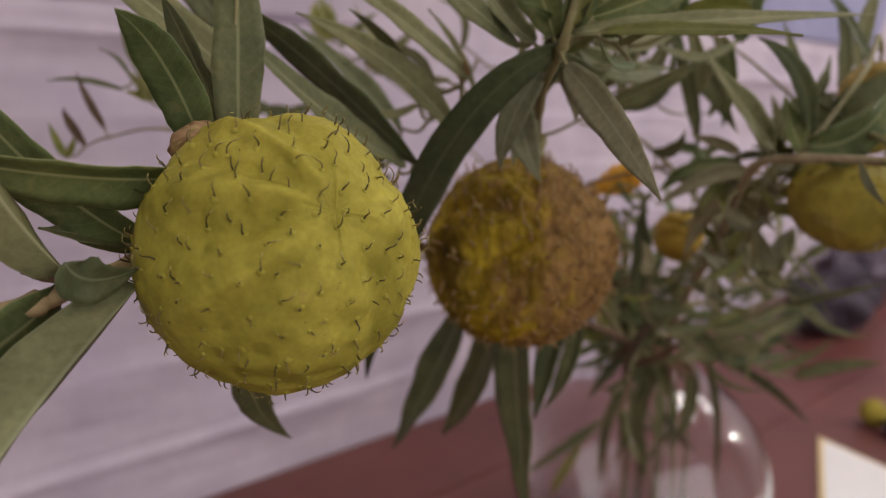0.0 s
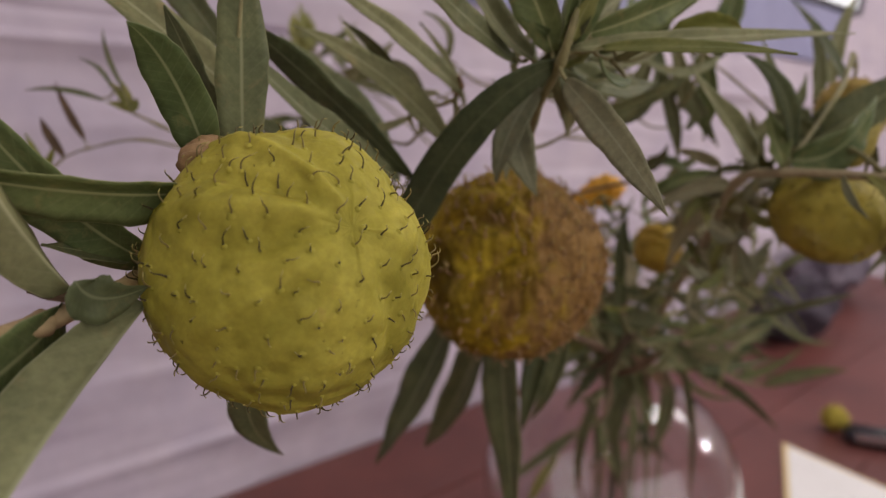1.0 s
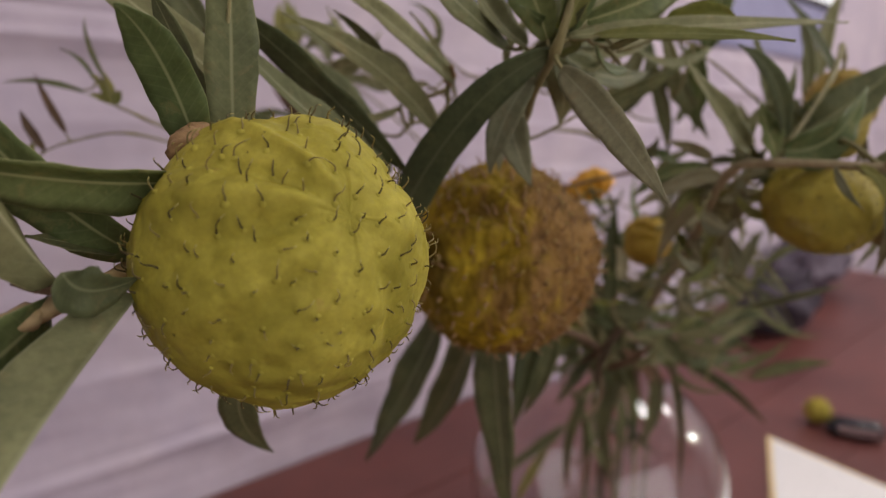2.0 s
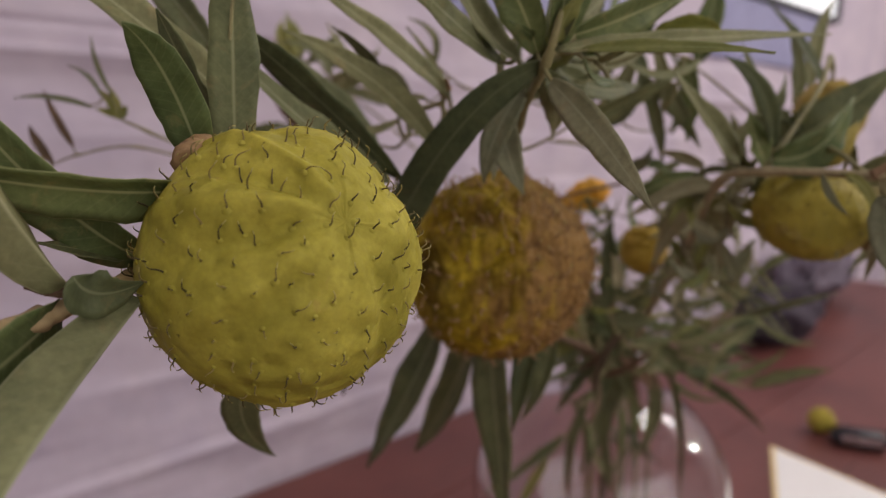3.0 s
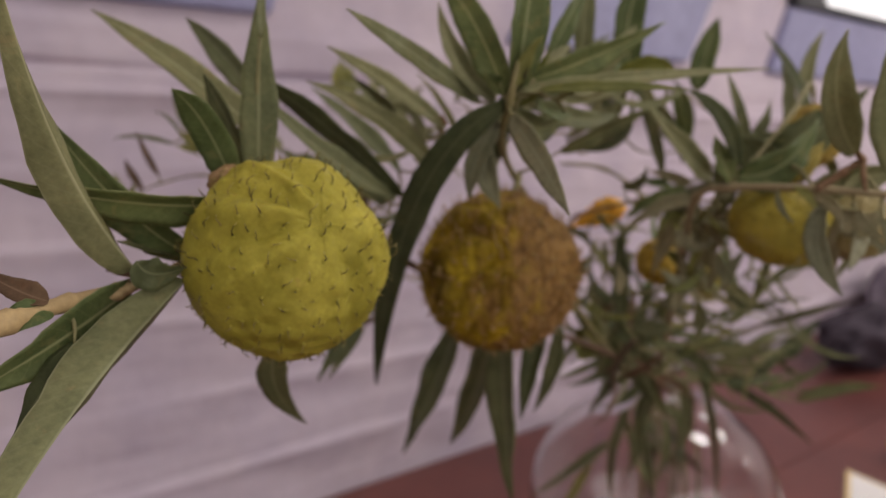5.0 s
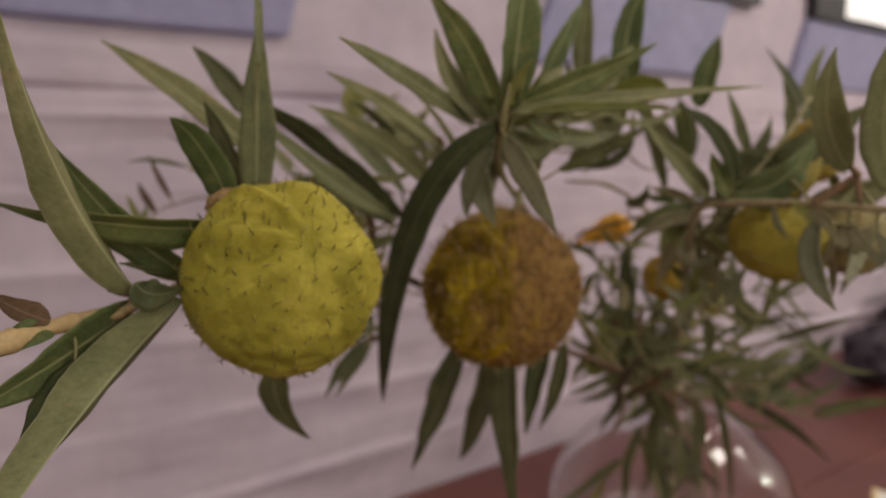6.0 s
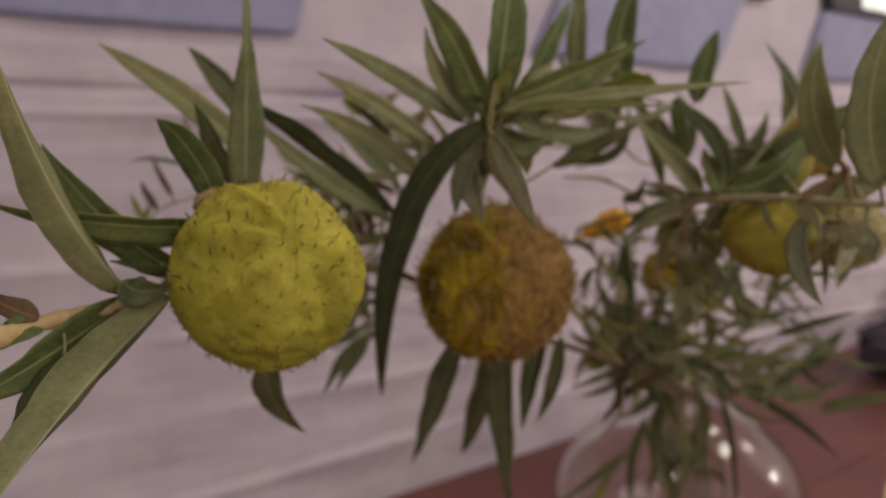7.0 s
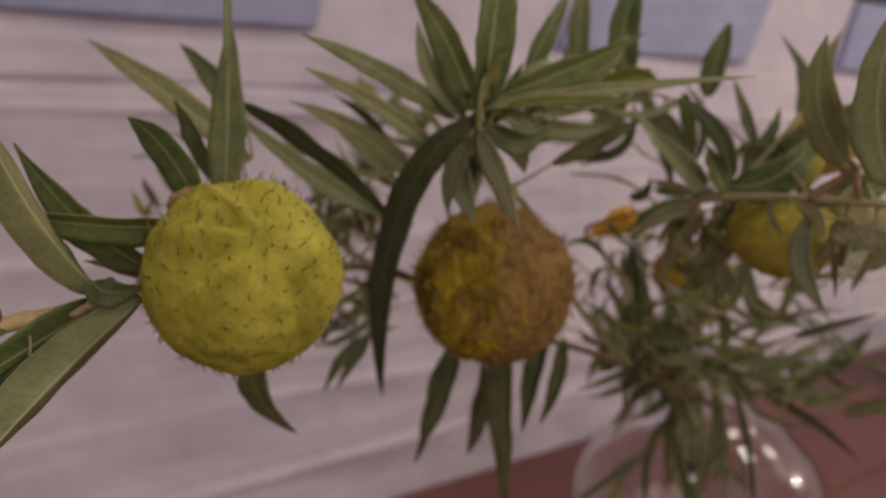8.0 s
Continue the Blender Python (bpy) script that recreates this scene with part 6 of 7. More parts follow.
leaf(greens, (0.1204, 0.4834, 1.1886), (0.1076, 0.4813, 1.1975), (0.0995, 0.4844, 1.214), 0.0101, (0.39, -0.85, 0.35), 0, "d")
leaf(greens, (0.1153, 0.4888, 1.1525), (0.0959, 0.4853, 1.1489), (0.1047, 0.4898, 1.1697), 0.0178, (0.45, -0.83, 0.32), 1, "y")
leaf(greens, (0.1551, 0.5339, 1.1594), (0.1684, 0.5332, 1.1573), (0.1825, 0.5353, 1.1489), 0.0081, (-0.15, -0.85, -0.50), 0, "d")
leaf(greens, (0.1602, 0.5168, 1.1817), (0.1731, 0.5154, 1.1731), (0.1867, 0.5193, 1.1813), 0.0135, (0.08, -0.89, -0.46), 1, "y")
leaf(greens, (0.1834, 0.4893, 1.1876), (0.1869, 0.4857, 1.1713), (0.179, 0.485, 1.1542), 0.0162, (-0.81, -0.55, 0.18), 1, "g")
leaf(greens, (0.1624, 0.4883, 1.1963), (0.1536, 0.4873, 1.2135), (0.1416, 0.4898, 1.2259), 0.0178, (0.34, -0.90, 0.28), 1, "g")
leaf(greens, (0.1792, 0.4899, 1.196), (0.187, 0.4903, 1.213), (0.2045, 0.4957, 1.225), 0.0178, (0.26, -0.96, -0.04), 1, "y")
leaf(greens, (0.1729, 0.5497, 1.1072), (0.1587, 0.5455, 1.0789), (0.1555, 0.5494, 1.0324), 0.0203, (-0.69, -0.70, 0.16), 0, "d")
leaf(greens, (0.1918, 0.5515, 1.1069), (0.1965, 0.5485, 1.0736), (0.1843, 0.5521, 1.0319), 0.0178, (-0.72, -0.69, 0.07), 1, "g")
leaf(greens, (0.2087, 0.5634, 1.1083), (0.2235, 0.5641, 1.0584), (0.2324, 0.5747, 0.9776), 0.0089, (-0.61, -0.75, -0.26), 0, "d")
leaf(greens, (0.1916, 0.5352, 1.1406), (0.2341, 0.5431, 1.1388), (0.2866, 0.5648, 1.1431), 0.0177, (0.27, -0.81, -0.52), 1, "g")
leaf(greens, (0.2014, 0.5549, 1.128), (0.2378, 0.5532, 1.1206), (0.2723, 0.5608, 1.1207), 0.0147, (0.01, -0.82, -0.58), 1, "g")
leaf(greens, (0.1917, 0.4882, 1.1707), (0.2158, 0.4886, 1.1836), (0.2462, 0.4938, 1.1741), 0.0081, (0.12, -0.89, -0.44), 0, "d")
leaf(greens, (0.2085, 0.4423, 1.1976), (0.2301, 0.4434, 1.2207), (0.2658, 0.4501, 1.2176), 0.0094, (0.24, -0.91, -0.34), 0, "d")
leaf(greens, (0.2336, 0.4921, 1.1701), (0.2513, 0.4663, 1.1846), (0.2733, 0.4484, 1.1966), 0.0094, (-0.40, -0.71, -0.58), 1, "g")
leaf(greens, (0.1636, 0.6275, 1.0536), (0.1487, 0.6244, 1.0094), (0.1496, 0.6317, 0.9537), 0.0152, (-0.71, -0.70, 0.07), 0, "d")
leaf(greens, (0.169, 0.6276, 1.0536), (0.1811, 0.6237, 1.0044), (0.191, 0.632, 0.9541), 0.0152, (-0.61, -0.77, -0.17), 1, "g")
leaf(greens, (0.1463, 0.6413, 1.0137), (0.1133, 0.6359, 0.9865), (0.0704, 0.6413, 0.9538), 0.0148, (-0.56, -0.43, 0.71), 0, "d")
leaf(greens, (0.13, 0.6377, 0.9917), (0.1139, 0.6345, 0.9637), (0.1042, 0.6389, 0.9375), 0.0127, (-0.69, -0.65, 0.31), 1, "y")
leaf(greens, (0.1683, 0.5623, 1.1144), (0.1743, 0.5645, 1.0861), (0.1979, 0.5764, 1.0636), 0.0107, (0.71, -0.67, 0.23), 0, "g")
leaf(greens, (0.1319, 0.5857, 1.1367), (0.1429, 0.5979, 1.1547), (0.1481, 0.6159, 1.1743), 0.0105, (-0.70, -0.38, 0.60), 0, "g")
leaf(greens, (0.1392, 0.5544, 1.1748), (0.1356, 0.5459, 1.2014), (0.1312, 0.5435, 1.2262), 0.0106, (-0.55, -0.79, -0.26), 0, "g")
leaf(greens, (0.1505, 0.5702, 1.145), (0.1777, 0.5634, 1.1456), (0.2055, 0.5628, 1.1409), 0.0171, (-0.15, -0.89, -0.44), 0, "g")
leaf(greens, (0.1405, 0.58, 1.1503), (0.1058, 0.5709, 1.1374), (0.0899, 0.5697, 1.1032), 0.0165, (0.45, -0.84, -0.30), 1, "g")
leaf(greens, (0.1197, 0.5163, 1.1498), (0.1499, 0.5196, 1.1428), (0.1714, 0.5274, 1.1163), 0.0092, (0.47, -0.74, 0.48), 0, "g")
leaf(greens, (0.154, 0.5597, 1.1563), (0.1351, 0.5558, 1.1301), (0.148, 0.5614, 1.0972), 0.01, (0.29, -0.96, -0.06), 1, "d")
leaf(greens, (0.1407, 0.5413, 1.1656), (0.1127, 0.5453, 1.1494), (0.0906, 0.5568, 1.1221), 0.0136, (-0.45, -0.87, 0.20), 0, "g")
leaf(greens, (0.1494, 0.5295, 1.1612), (0.1595, 0.5431, 1.1882), (0.1722, 0.5652, 1.2146), 0.0118, (-0.27, -0.74, 0.61), 0, "g")
leaf(greens, (0.1331, 0.5382, 1.1621), (0.1364, 0.5342, 1.1319), (0.1413, 0.5377, 1.0991), 0.015, (-0.35, -0.94, -0.04), 0, "d")
leaf(greens, (0.1656, 0.5852, 1.1659), (0.1824, 0.5828, 1.1593), (0.2014, 0.5856, 1.157), 0.0159, (0.13, -0.86, 0.50), 1, "d")
leaf(greens, (0.1618, 0.5654, 1.1465), (0.1288, 0.5507, 1.1308), (0.1369, 0.545, 1.0964), 0.0144, (-0.07, -0.91, 0.40), 1, "g")
leaf(greens, (0.1582, 0.5896, 1.1311), (0.1387, 0.5941, 1.103), (0.1333, 0.6077, 1.0641), 0.0151, (-0.87, -0.45, 0.20), 1, "g")
leaf(greens, (0.1836, 0.579, 1.1154), (0.1734, 0.5854, 1.0894), (0.1702, 0.5993, 1.0576), 0.0145, (-0.65, -0.75, -0.11), 0, "d")
leaf(greens, (0.1369, 0.5208, 1.1483), (0.136, 0.5055, 1.1221), (0.1216, 0.4962, 1.0981), 0.0092, (0.57, -0.79, 0.21), 1, "g")
leaf(greens, (0.1373, 0.5618, 1.179), (0.1501, 0.5473, 1.1511), (0.1773, 0.5432, 1.134), 0.0162, (-0.12, -0.95, 0.28), 0, "d")
leaf(greens, (0.1593, 0.5507, 1.1351), (0.1451, 0.5561, 1.1082), (0.1208, 0.5691, 1.0905), 0.0113, (-0.45, -0.89, 0.02), 1, "g")
leaf(greens, (0.143, 0.5243, 1.1652), (0.1625, 0.519, 1.1471), (0.163, 0.5168, 1.1189), 0.0112, (0.49, -0.80, 0.34), 1, "g")
leaf(greens, (0.1769, 0.5756, 1.1692), (0.1836, 0.5591, 1.1537), (0.194, 0.5484, 1.1394), 0.0111, (-0.84, -0.55, 0.02), 1, "g")
leaf(greens, (0.1381, 0.5904, 1.1721), (0.1297, 0.5922, 1.1506), (0.1273, 0.6001, 1.1256), 0.0151, (-0.21, -0.97, -0.15), 0, "d")
leaf(greens, (0.1606, 0.5389, 1.1368), (0.1497, 0.5338, 1.1049), (0.1208, 0.5363, 1.0866), 0.0147, (-0.07, -0.99, 0.11), 0, "d")
leaf(greens, (0.1113, 0.5502, 1.1878), (0.1232, 0.5368, 1.1581), (0.1198, 0.5295, 1.125), 0.0162, (-0.65, -0.74, 0.16), 1, "d")
leaf(greens, (0.1413, 0.5247, 1.1523), (0.1493, 0.5176, 1.1256), (0.177, 0.5206, 1.1145), 0.0147, (0.41, -0.78, 0.47), 0, "g")
leaf(greens, (0.1508, 0.5505, 1.149), (0.169, 0.5382, 1.1549), (0.1874, 0.5303, 1.1539), 0.0164, (-0.34, -0.41, 0.84), 1, "g")
leaf(greens, (0.1874, 0.5938, 1.1437), (0.1539, 0.6012, 1.15), (0.1194, 0.6161, 1.1473), 0.0101, (-0.31, -0.91, -0.26), 0, "g")
leaf(greens, (0.1323, 0.5768, 1.1472), (0.1534, 0.5629, 1.1441), (0.1754, 0.5558, 1.1488), 0.0175, (-0.27, -0.50, 0.82), 0, "g")
leaf(greens, (0.1531, 0.5602, 1.1608), (0.1764, 0.5678, 1.1349), (0.2049, 0.5852, 1.1077), 0.0116, (0.65, -0.70, 0.30), 0, "d")
leaf(greens, (0.1678, 0.5725, 1.1508), (0.1475, 0.5493, 1.1267), (0.1377, 0.5352, 1.0979), 0.0086, (-0.40, -0.63, 0.67), 1, "g")
leaf(greens, (0.1418, 0.5643, 1.145), (0.1665, 0.5549, 1.1525), (0.1904, 0.5497, 1.1448), 0.0105, (-0.18, -0.62, 0.76), 0, "g")
leaf(greens, (0.1651, 0.5837, 1.1188), (0.1682, 0.5653, 1.1011), (0.1881, 0.5554, 1.1), 0.0128, (-0.79, -0.61, -0.06), 0, "d")
leaf(greens, (0.2174, 0.6428, 1.0881), (0.2382, 0.6278, 1.0803), (0.2592, 0.6214, 1.0963), 0.011, (-0.30, -0.80, -0.52), 1, "g")
leaf(greens, (0.3188, 0.7061, 1.0971), (0.3349, 0.6957, 1.0758), (0.3625, 0.6945, 1.0659), 0.0102, (-0.54, -0.67, -0.51), 1, "d")
leaf(greens, (0.2083, 0.628, 1.1161), (0.2408, 0.6182, 1.1204), (0.2653, 0.6121, 1.0978), 0.0093, (-0.18, -0.95, 0.25), 0, "g")
leaf(greens, (0.32, 0.663, 1.134), (0.3451, 0.6462, 1.1081), (0.3839, 0.6422, 1.1025), 0.0086, (-0.08, -0.90, 0.43), 0, "d")
leaf(greens, (0.2107, 0.6353, 1.0899), (0.2545, 0.632, 1.0791), (0.3033, 0.6418, 1.0788), 0.0152, (0.14, -0.45, 0.88), 0, "d")
leaf(greens, (0.2352, 0.6667, 1.1052), (0.2877, 0.6817, 1.1341), (0.3448, 0.7031, 1.0937), 0.0074, (0.27, -0.59, 0.76), 1, "d")
leaf(greens, (0.2634, 0.6787, 1.0984), (0.2937, 0.6693, 1.0666), (0.3382, 0.6738, 1.047), 0.01, (0.23, -0.88, 0.42), 1, "g")
leaf(greens, (0.2627, 0.6073, 1.0679), (0.276, 0.6115, 1.106), (0.3166, 0.6244, 1.1181), 0.0066, (-0.29, -0.77, 0.57), 1, "g")
leaf(greens, (0.2781, 0.6825, 1.11), (0.3109, 0.6827, 1.0685), (0.3676, 0.7012, 1.0498), 0.0113, (0.15, -0.99, -0.09), 1, "g")
leaf(greens, (0.2875, 0.6953, 1.0911), (0.3223, 0.6987, 1.1119), (0.3662, 0.7094, 1.1037), 0.0065, (0.11, -0.93, 0.35), 0, "d")
leaf(greens, (0.2593, 0.6187, 1.1075), (0.2859, 0.6289, 1.1234), (0.3202, 0.6474, 1.1306), 0.01, (0.29, -0.89, 0.34), 0, "d")
leaf(greens, (0.2216, 0.6148, 1.0961), (0.2536, 0.6199, 1.0611), (0.3051, 0.6418, 1.0511), 0.0067, (0.17, -0.95, -0.25), 0, "g")
leaf(greens, (0.2843, 0.6271, 1.0728), (0.3156, 0.6232, 1.0833), (0.3448, 0.6283, 1.1025), 0.0117, (-0.38, -0.46, 0.80), 0, "g")
leaf(greens, (0.1669, 0.593, 1.1017), (0.2031, 0.6035, 1.09), (0.2443, 0.6256, 1.0834), 0.0066, (0.43, -0.72, 0.54), 1, "d")
leaf(greens, (0.2503, 0.6186, 1.0791), (0.2865, 0.6272, 1.0841), (0.3275, 0.6458, 1.0846), 0.0096, (0.26, -0.83, 0.49), 0, "d")
leaf(greens, (0.2754, 0.7294, 1.0634), (0.3025, 0.729, 1.0495), (0.3354, 0.7378, 1.0435), 0.0132, (0.02, -0.94, -0.35), 1, "d")
leaf(greens, (0.1829, 0.6873, 1.0041), (0.2072, 0.695, 0.9832), (0.2386, 0.7125, 0.9665), 0.0094, (0.63, -0.50, 0.59), 0, "d")
leaf(greens, (0.2218, 0.7205, 1.0054), (0.2418, 0.7153, 0.971), (0.274, 0.7219, 0.9398), 0.0115, (-0.54, -0.72, -0.44), 1, "d")
leaf(greens, (0.2035, 0.6538, 1.0383), (0.2019, 0.647, 1.0006), (0.1898, 0.6486, 0.9613), 0.0086, (0.41, -0.91, -0.01), 0, "d")
leaf(greens, (0.2348, 0.721, 1.0162), (0.236, 0.7087, 0.9825), (0.2317, 0.7044, 0.9458), 0.0094, (0.31, -0.93, 0.20), 0, "d")
leaf(greens, (0.18, 0.6552, 1.0609), (0.1798, 0.6429, 1.0185), (0.1607, 0.6395, 0.9769), 0.0117, (0.37, -0.93, 0.09), 0, "d")
leaf(greens, (0.2246, 0.703, 1.0264), (0.2313, 0.6982, 0.9934), (0.222, 0.6998, 0.9582), 0.0103, (-0.18, -0.98, 0.05), 0, "g")
leaf(greens, (0.166, 0.6954, 1.0262), (0.1799, 0.6865, 0.9918), (0.176, 0.6845, 0.9513), 0.0124, (-0.72, -0.69, 0.00), 0, "g")
leaf(greens, (0.1739, 0.6605, 1.016), (0.1766, 0.651, 0.9907), (0.1902, 0.6492, 0.9661), 0.0131, (0.55, -0.75, 0.35), 0, "d")
leaf(greens, (0.2037, 0.6738, 1.0272), (0.211, 0.677, 0.9903), (0.2079, 0.6883, 0.9487), 0.0132, (0.38, -0.91, -0.15), 1, "d")
leaf(greens, (0.1931, 0.6867, 1.0249), (0.2047, 0.6839, 0.9977), (0.2287, 0.6903, 0.9748), 0.0097, (0.56, -0.76, 0.34), 0, "d")
leaf(greens, (0.197, 0.5484, 1.1365), (0.2176, 0.5421, 1.1406), (0.2361, 0.5419, 1.1529), 0.0075, (-0.31, -0.86, 0.41), 0, "g")
leaf(greens, (0.17, 0.5439, 1.1374), (0.1852, 0.5308, 1.1261), (0.205, 0.5241, 1.1208), 0.007, (-0.46, -0.88, 0.08), 1, "d")
leaf(greens, (0.1889, 0.5279, 1.1494), (0.2167, 0.5414, 1.1483), (0.2473, 0.5639, 1.1503), 0.0062, (0.52, -0.84, 0.17), 0, "d")
leaf(greens, (0.1884, 0.54, 1.1759), (0.207, 0.5292, 1.1687), (0.2281, 0.5244, 1.1659), 0.0068, (-0.13, -0.75, 0.65), 0, "d")
leaf(greens, (0.1728, 0.5279, 1.1543), (0.1889, 0.5323, 1.1505), (0.2066, 0.5418, 1.1501), 0.0069, (0.39, -0.85, 0.34), 0, "g")
leaf(greens, (0.1795, 0.5172, 1.1611), (0.1575, 0.5099, 1.1716), (0.1357, 0.5078, 1.1773), 0.0062, (0.29, -0.92, 0.26), 1, "d")
leaf(greens, (0.2212, 0.5333, 1.1523), (0.1971, 0.5224, 1.1446), (0.1761, 0.5176, 1.1329), 0.0079, (-0.24, -0.40, 0.88), 1, "y")
leaf(greens, (0.187, 0.5124, 1.166), (0.169, 0.494, 1.168), (0.1528, 0.4816, 1.1721), 0.0041, (0.67, -0.70, 0.23), 1, "y")
leaf(greens, (0.1841, 0.5361, 1.1548), (0.1965, 0.5267, 1.1633), (0.2098, 0.5212, 1.1701), 0.0053, (-0.40, -0.89, -0.20), 1, "d")
leaf(greens, (0.1727, 0.5286, 1.1777), (0.1925, 0.5402, 1.1713), (0.2144, 0.5581, 1.1622), 0.007, (0.39, -0.80, -0.46), 1, "d")
leaf(greens, (0.2171, 0.5074, 1.1589), (0.1988, 0.4949, 1.1671), (0.182, 0.4874, 1.1724), 0.0077, (0.24, -0.79, -0.56), 1, "y")
leaf(greens, (0.1999, 0.5297, 1.1388), (0.2136, 0.5188, 1.147), (0.2282, 0.511, 1.1462), 0.0059, (-0.51, -0.49, 0.71), 0, "g")
leaf(greens, (0.1785, 0.5244, 1.1798), (0.1639, 0.526, 1.1688), (0.1506, 0.532, 1.1557), 0.0067, (0.21, -0.84, -0.50), 0, "d")
leaf(greens, (0.1668, 0.5191, 1.1442), (0.1597, 0.4997, 1.1261), (0.1616, 0.487, 1.1073), 0.0076, (-0.32, -0.69, 0.65), 0, "b")
leaf(greens, (0.1174, 0.5346, 1.1353), (0.1413, 0.5405, 1.1184), (0.1657, 0.5539, 1.0964), 0.0052, (0.34, -0.94, -0.04), 0, "b")
leaf(greens, (0.1378, 0.5403, 1.1593), (0.1152, 0.5222, 1.1583), (0.0937, 0.5109, 1.1598), 0.0063, (0.51, -0.76, 0.41), 0, "d")
leaf(greens, (0.1168, 0.5271, 1.1762), (0.1398, 0.5175, 1.1696), (0.1573, 0.5121, 1.1526), 0.005, (-0.31, -0.95, 0.07), 1, "d")
leaf(greens, (0.1402, 0.4872, 1.1527), (0.1184, 0.4781, 1.1407), (0.0961, 0.4752, 1.1297), 0.0045, (-0.22, -0.63, 0.75), 0, "d")
leaf(greens, (0.1344, 0.5258, 1.2105), (0.1479, 0.5119, 1.1904), (0.1486, 0.5026, 1.165), 0.0046, (-0.19, -0.90, 0.40), 1, "d")
leaf(greens, (0.1601, 0.5394, 1.1508), (0.1346, 0.5259, 1.1523), (0.1114, 0.5196, 1.1591), 0.0053, (0.29, -0.88, -0.38), 1, "d")
leaf(greens, (0.1279, 0.5522, 1.1738), (0.1225, 0.5565, 1.1524), (0.1079, 0.566, 1.1355), 0.0077, (0.04, -0.93, -0.36), 0, "d")
leaf(greens, (0.1297, 0.5111, 1.1318), (0.1108, 0.5074, 1.1209), (0.0902, 0.5092, 1.1135), 0.0082, (0.09, -0.99, -0.08), 0, "d")
leaf(greens, (0.1263, 0.5235, 1.1368), (0.1053, 0.5254, 1.1356), (0.0903, 0.531, 1.1183), 0.0044, (-0.20, -0.98, -0.01), 0, "d")
leaf(greens, (0.1342, 0.4923, 1.1838), (0.1162, 0.4938, 1.179), (0.1037, 0.4992, 1.1637), 0.0062, (-0.43, -0.82, 0.38), 0, "b")
leaf(greens, (0.1234, 0.4626, 1.1637), (0.1445, 0.4663, 1.1504), (0.1689, 0.4771, 1.1378), 0.0055, (-0.12, -0.76, -0.64), 1, "d")
leaf(greens, (0.1288, 0.4371, 1.1573), (0.1439, 0.4422, 1.1436), (0.1598, 0.4527, 1.1268), 0.0079, (0.48, -0.88, 0.04), 0, "b")
leaf(greens, (0.1139, 0.4315, 1.1477), (0.1095, 0.4131, 1.1334), (0.0956, 0.3996, 1.1229), 0.005, (0.62, -0.67, 0.40), 1, "b")
leaf(greens, (0.1437, 0.476, 1.1577), (0.161, 0.4646, 1.1503), (0.1743, 0.4572, 1.1361), 0.0075, (0.02, -0.74, 0.67), 1, "d")
leaf(greens, (0.1209, 0.4871, 1.1415), (0.1476, 0.4983, 1.1257), (0.1584, 0.5142, 1.0918), 0.0083, (0.52, -0.85, -0.07), 1, "d")
leaf(greens, (0.1243, 0.4455, 1.1465), (0.1449, 0.4393, 1.1487), (0.1565, 0.4389, 1.1678), 0.0087, (0.04, -0.94, -0.34), 1, "d")
leaf(greens, (0.1394, 0.493, 1.177), (0.1427, 0.4786, 1.1675), (0.1451, 0.4679, 1.157), 0.0052, (-0.06, -0.63, 0.77), 0, "d")
leaf(greens, (0.1104, 0.4644, 1.138), (0.1234, 0.4507, 1.1561), (0.1274, 0.4424, 1.1778), 0.005, (-0.85, -0.52, 0.07), 0, "b")
leaf(greens, (0.1663, 0.4486, 1.1645), (0.1459, 0.4322, 1.1698), (0.1275, 0.4215, 1.1723), 0.0064, (0.58, -0.81, 0.11), 0, "d")
leaf(greens, (0.1417, 0.4859, 1.1316), (0.1667, 0.495, 1.1246), (0.188, 0.5092, 1.1029), 0.0076, (0.38, -0.91, -0.12), 0, "b")
leaf(greens, (0.1192, 0.4357, 1.1447), (0.1321, 0.4243, 1.156), (0.1432, 0.4176, 1.1688), 0.0077, (-0.30, -0.88, -0.36), 0, "b")
leaf(greens, (0.1242, 0.4842, 1.1662), (0.1327, 0.4729, 1.1567), (0.136, 0.4645, 1.1437), 0.0087, (-0.00, -0.75, 0.66), 0, "d")
leaf(greens, (0.1324, 0.4677, 1.1998), (0.1293, 0.4618, 1.1853), (0.1298, 0.4599, 1.1699), 0.0077, (0.34, -0.92, 0.21), 1, "b")
leaf(greens, (0.1313, 0.439, 1.1717), (0.1147, 0.4243, 1.1573), (0.1084, 0.4156, 1.1372), 0.0092, (-0.53, -0.49, 0.69), 0, "b")
leaf(greens, (0.1066, 0.4513, 1.1672), (0.1032, 0.4453, 1.1768), (0.1036, 0.4421, 1.1859), 0.0057, (-0.72, -0.57, -0.39), 0, "y")
leaf(greens, (0.1101, 0.4576, 1.1662), (0.0995, 0.4494, 1.1789), (0.0907, 0.4455, 1.1913), 0.007, (0.20, -0.93, -0.30), 1, "y")
leaf(greens, (0.1162, 0.472, 1.163), (0.1057, 0.4623, 1.1786), (0.0933, 0.4568, 1.1903), 0.0058, (0.57, -0.82, 0.02), 1, "g")
leaf(greens, (0.113, 0.4649, 1.1828), (0.1022, 0.4554, 1.1896), (0.0978, 0.4503, 1.2006), 0.0064, (0.81, -0.51, 0.28), 1, "y")
leaf(greens, (0.1063, 0.4519, 1.1722), (0.1032, 0.4563, 1.1793), (0.0979, 0.4626, 1.1846), 0.004, (-0.57, -0.77, 0.29), 1, "y")
leaf(greens, (0.1066, 0.4842, 1.1636), (0.097, 0.4864, 1.1768), (0.0908, 0.493, 1.191), 0.0059, (-0.10, -0.96, 0.25), 1, "y")
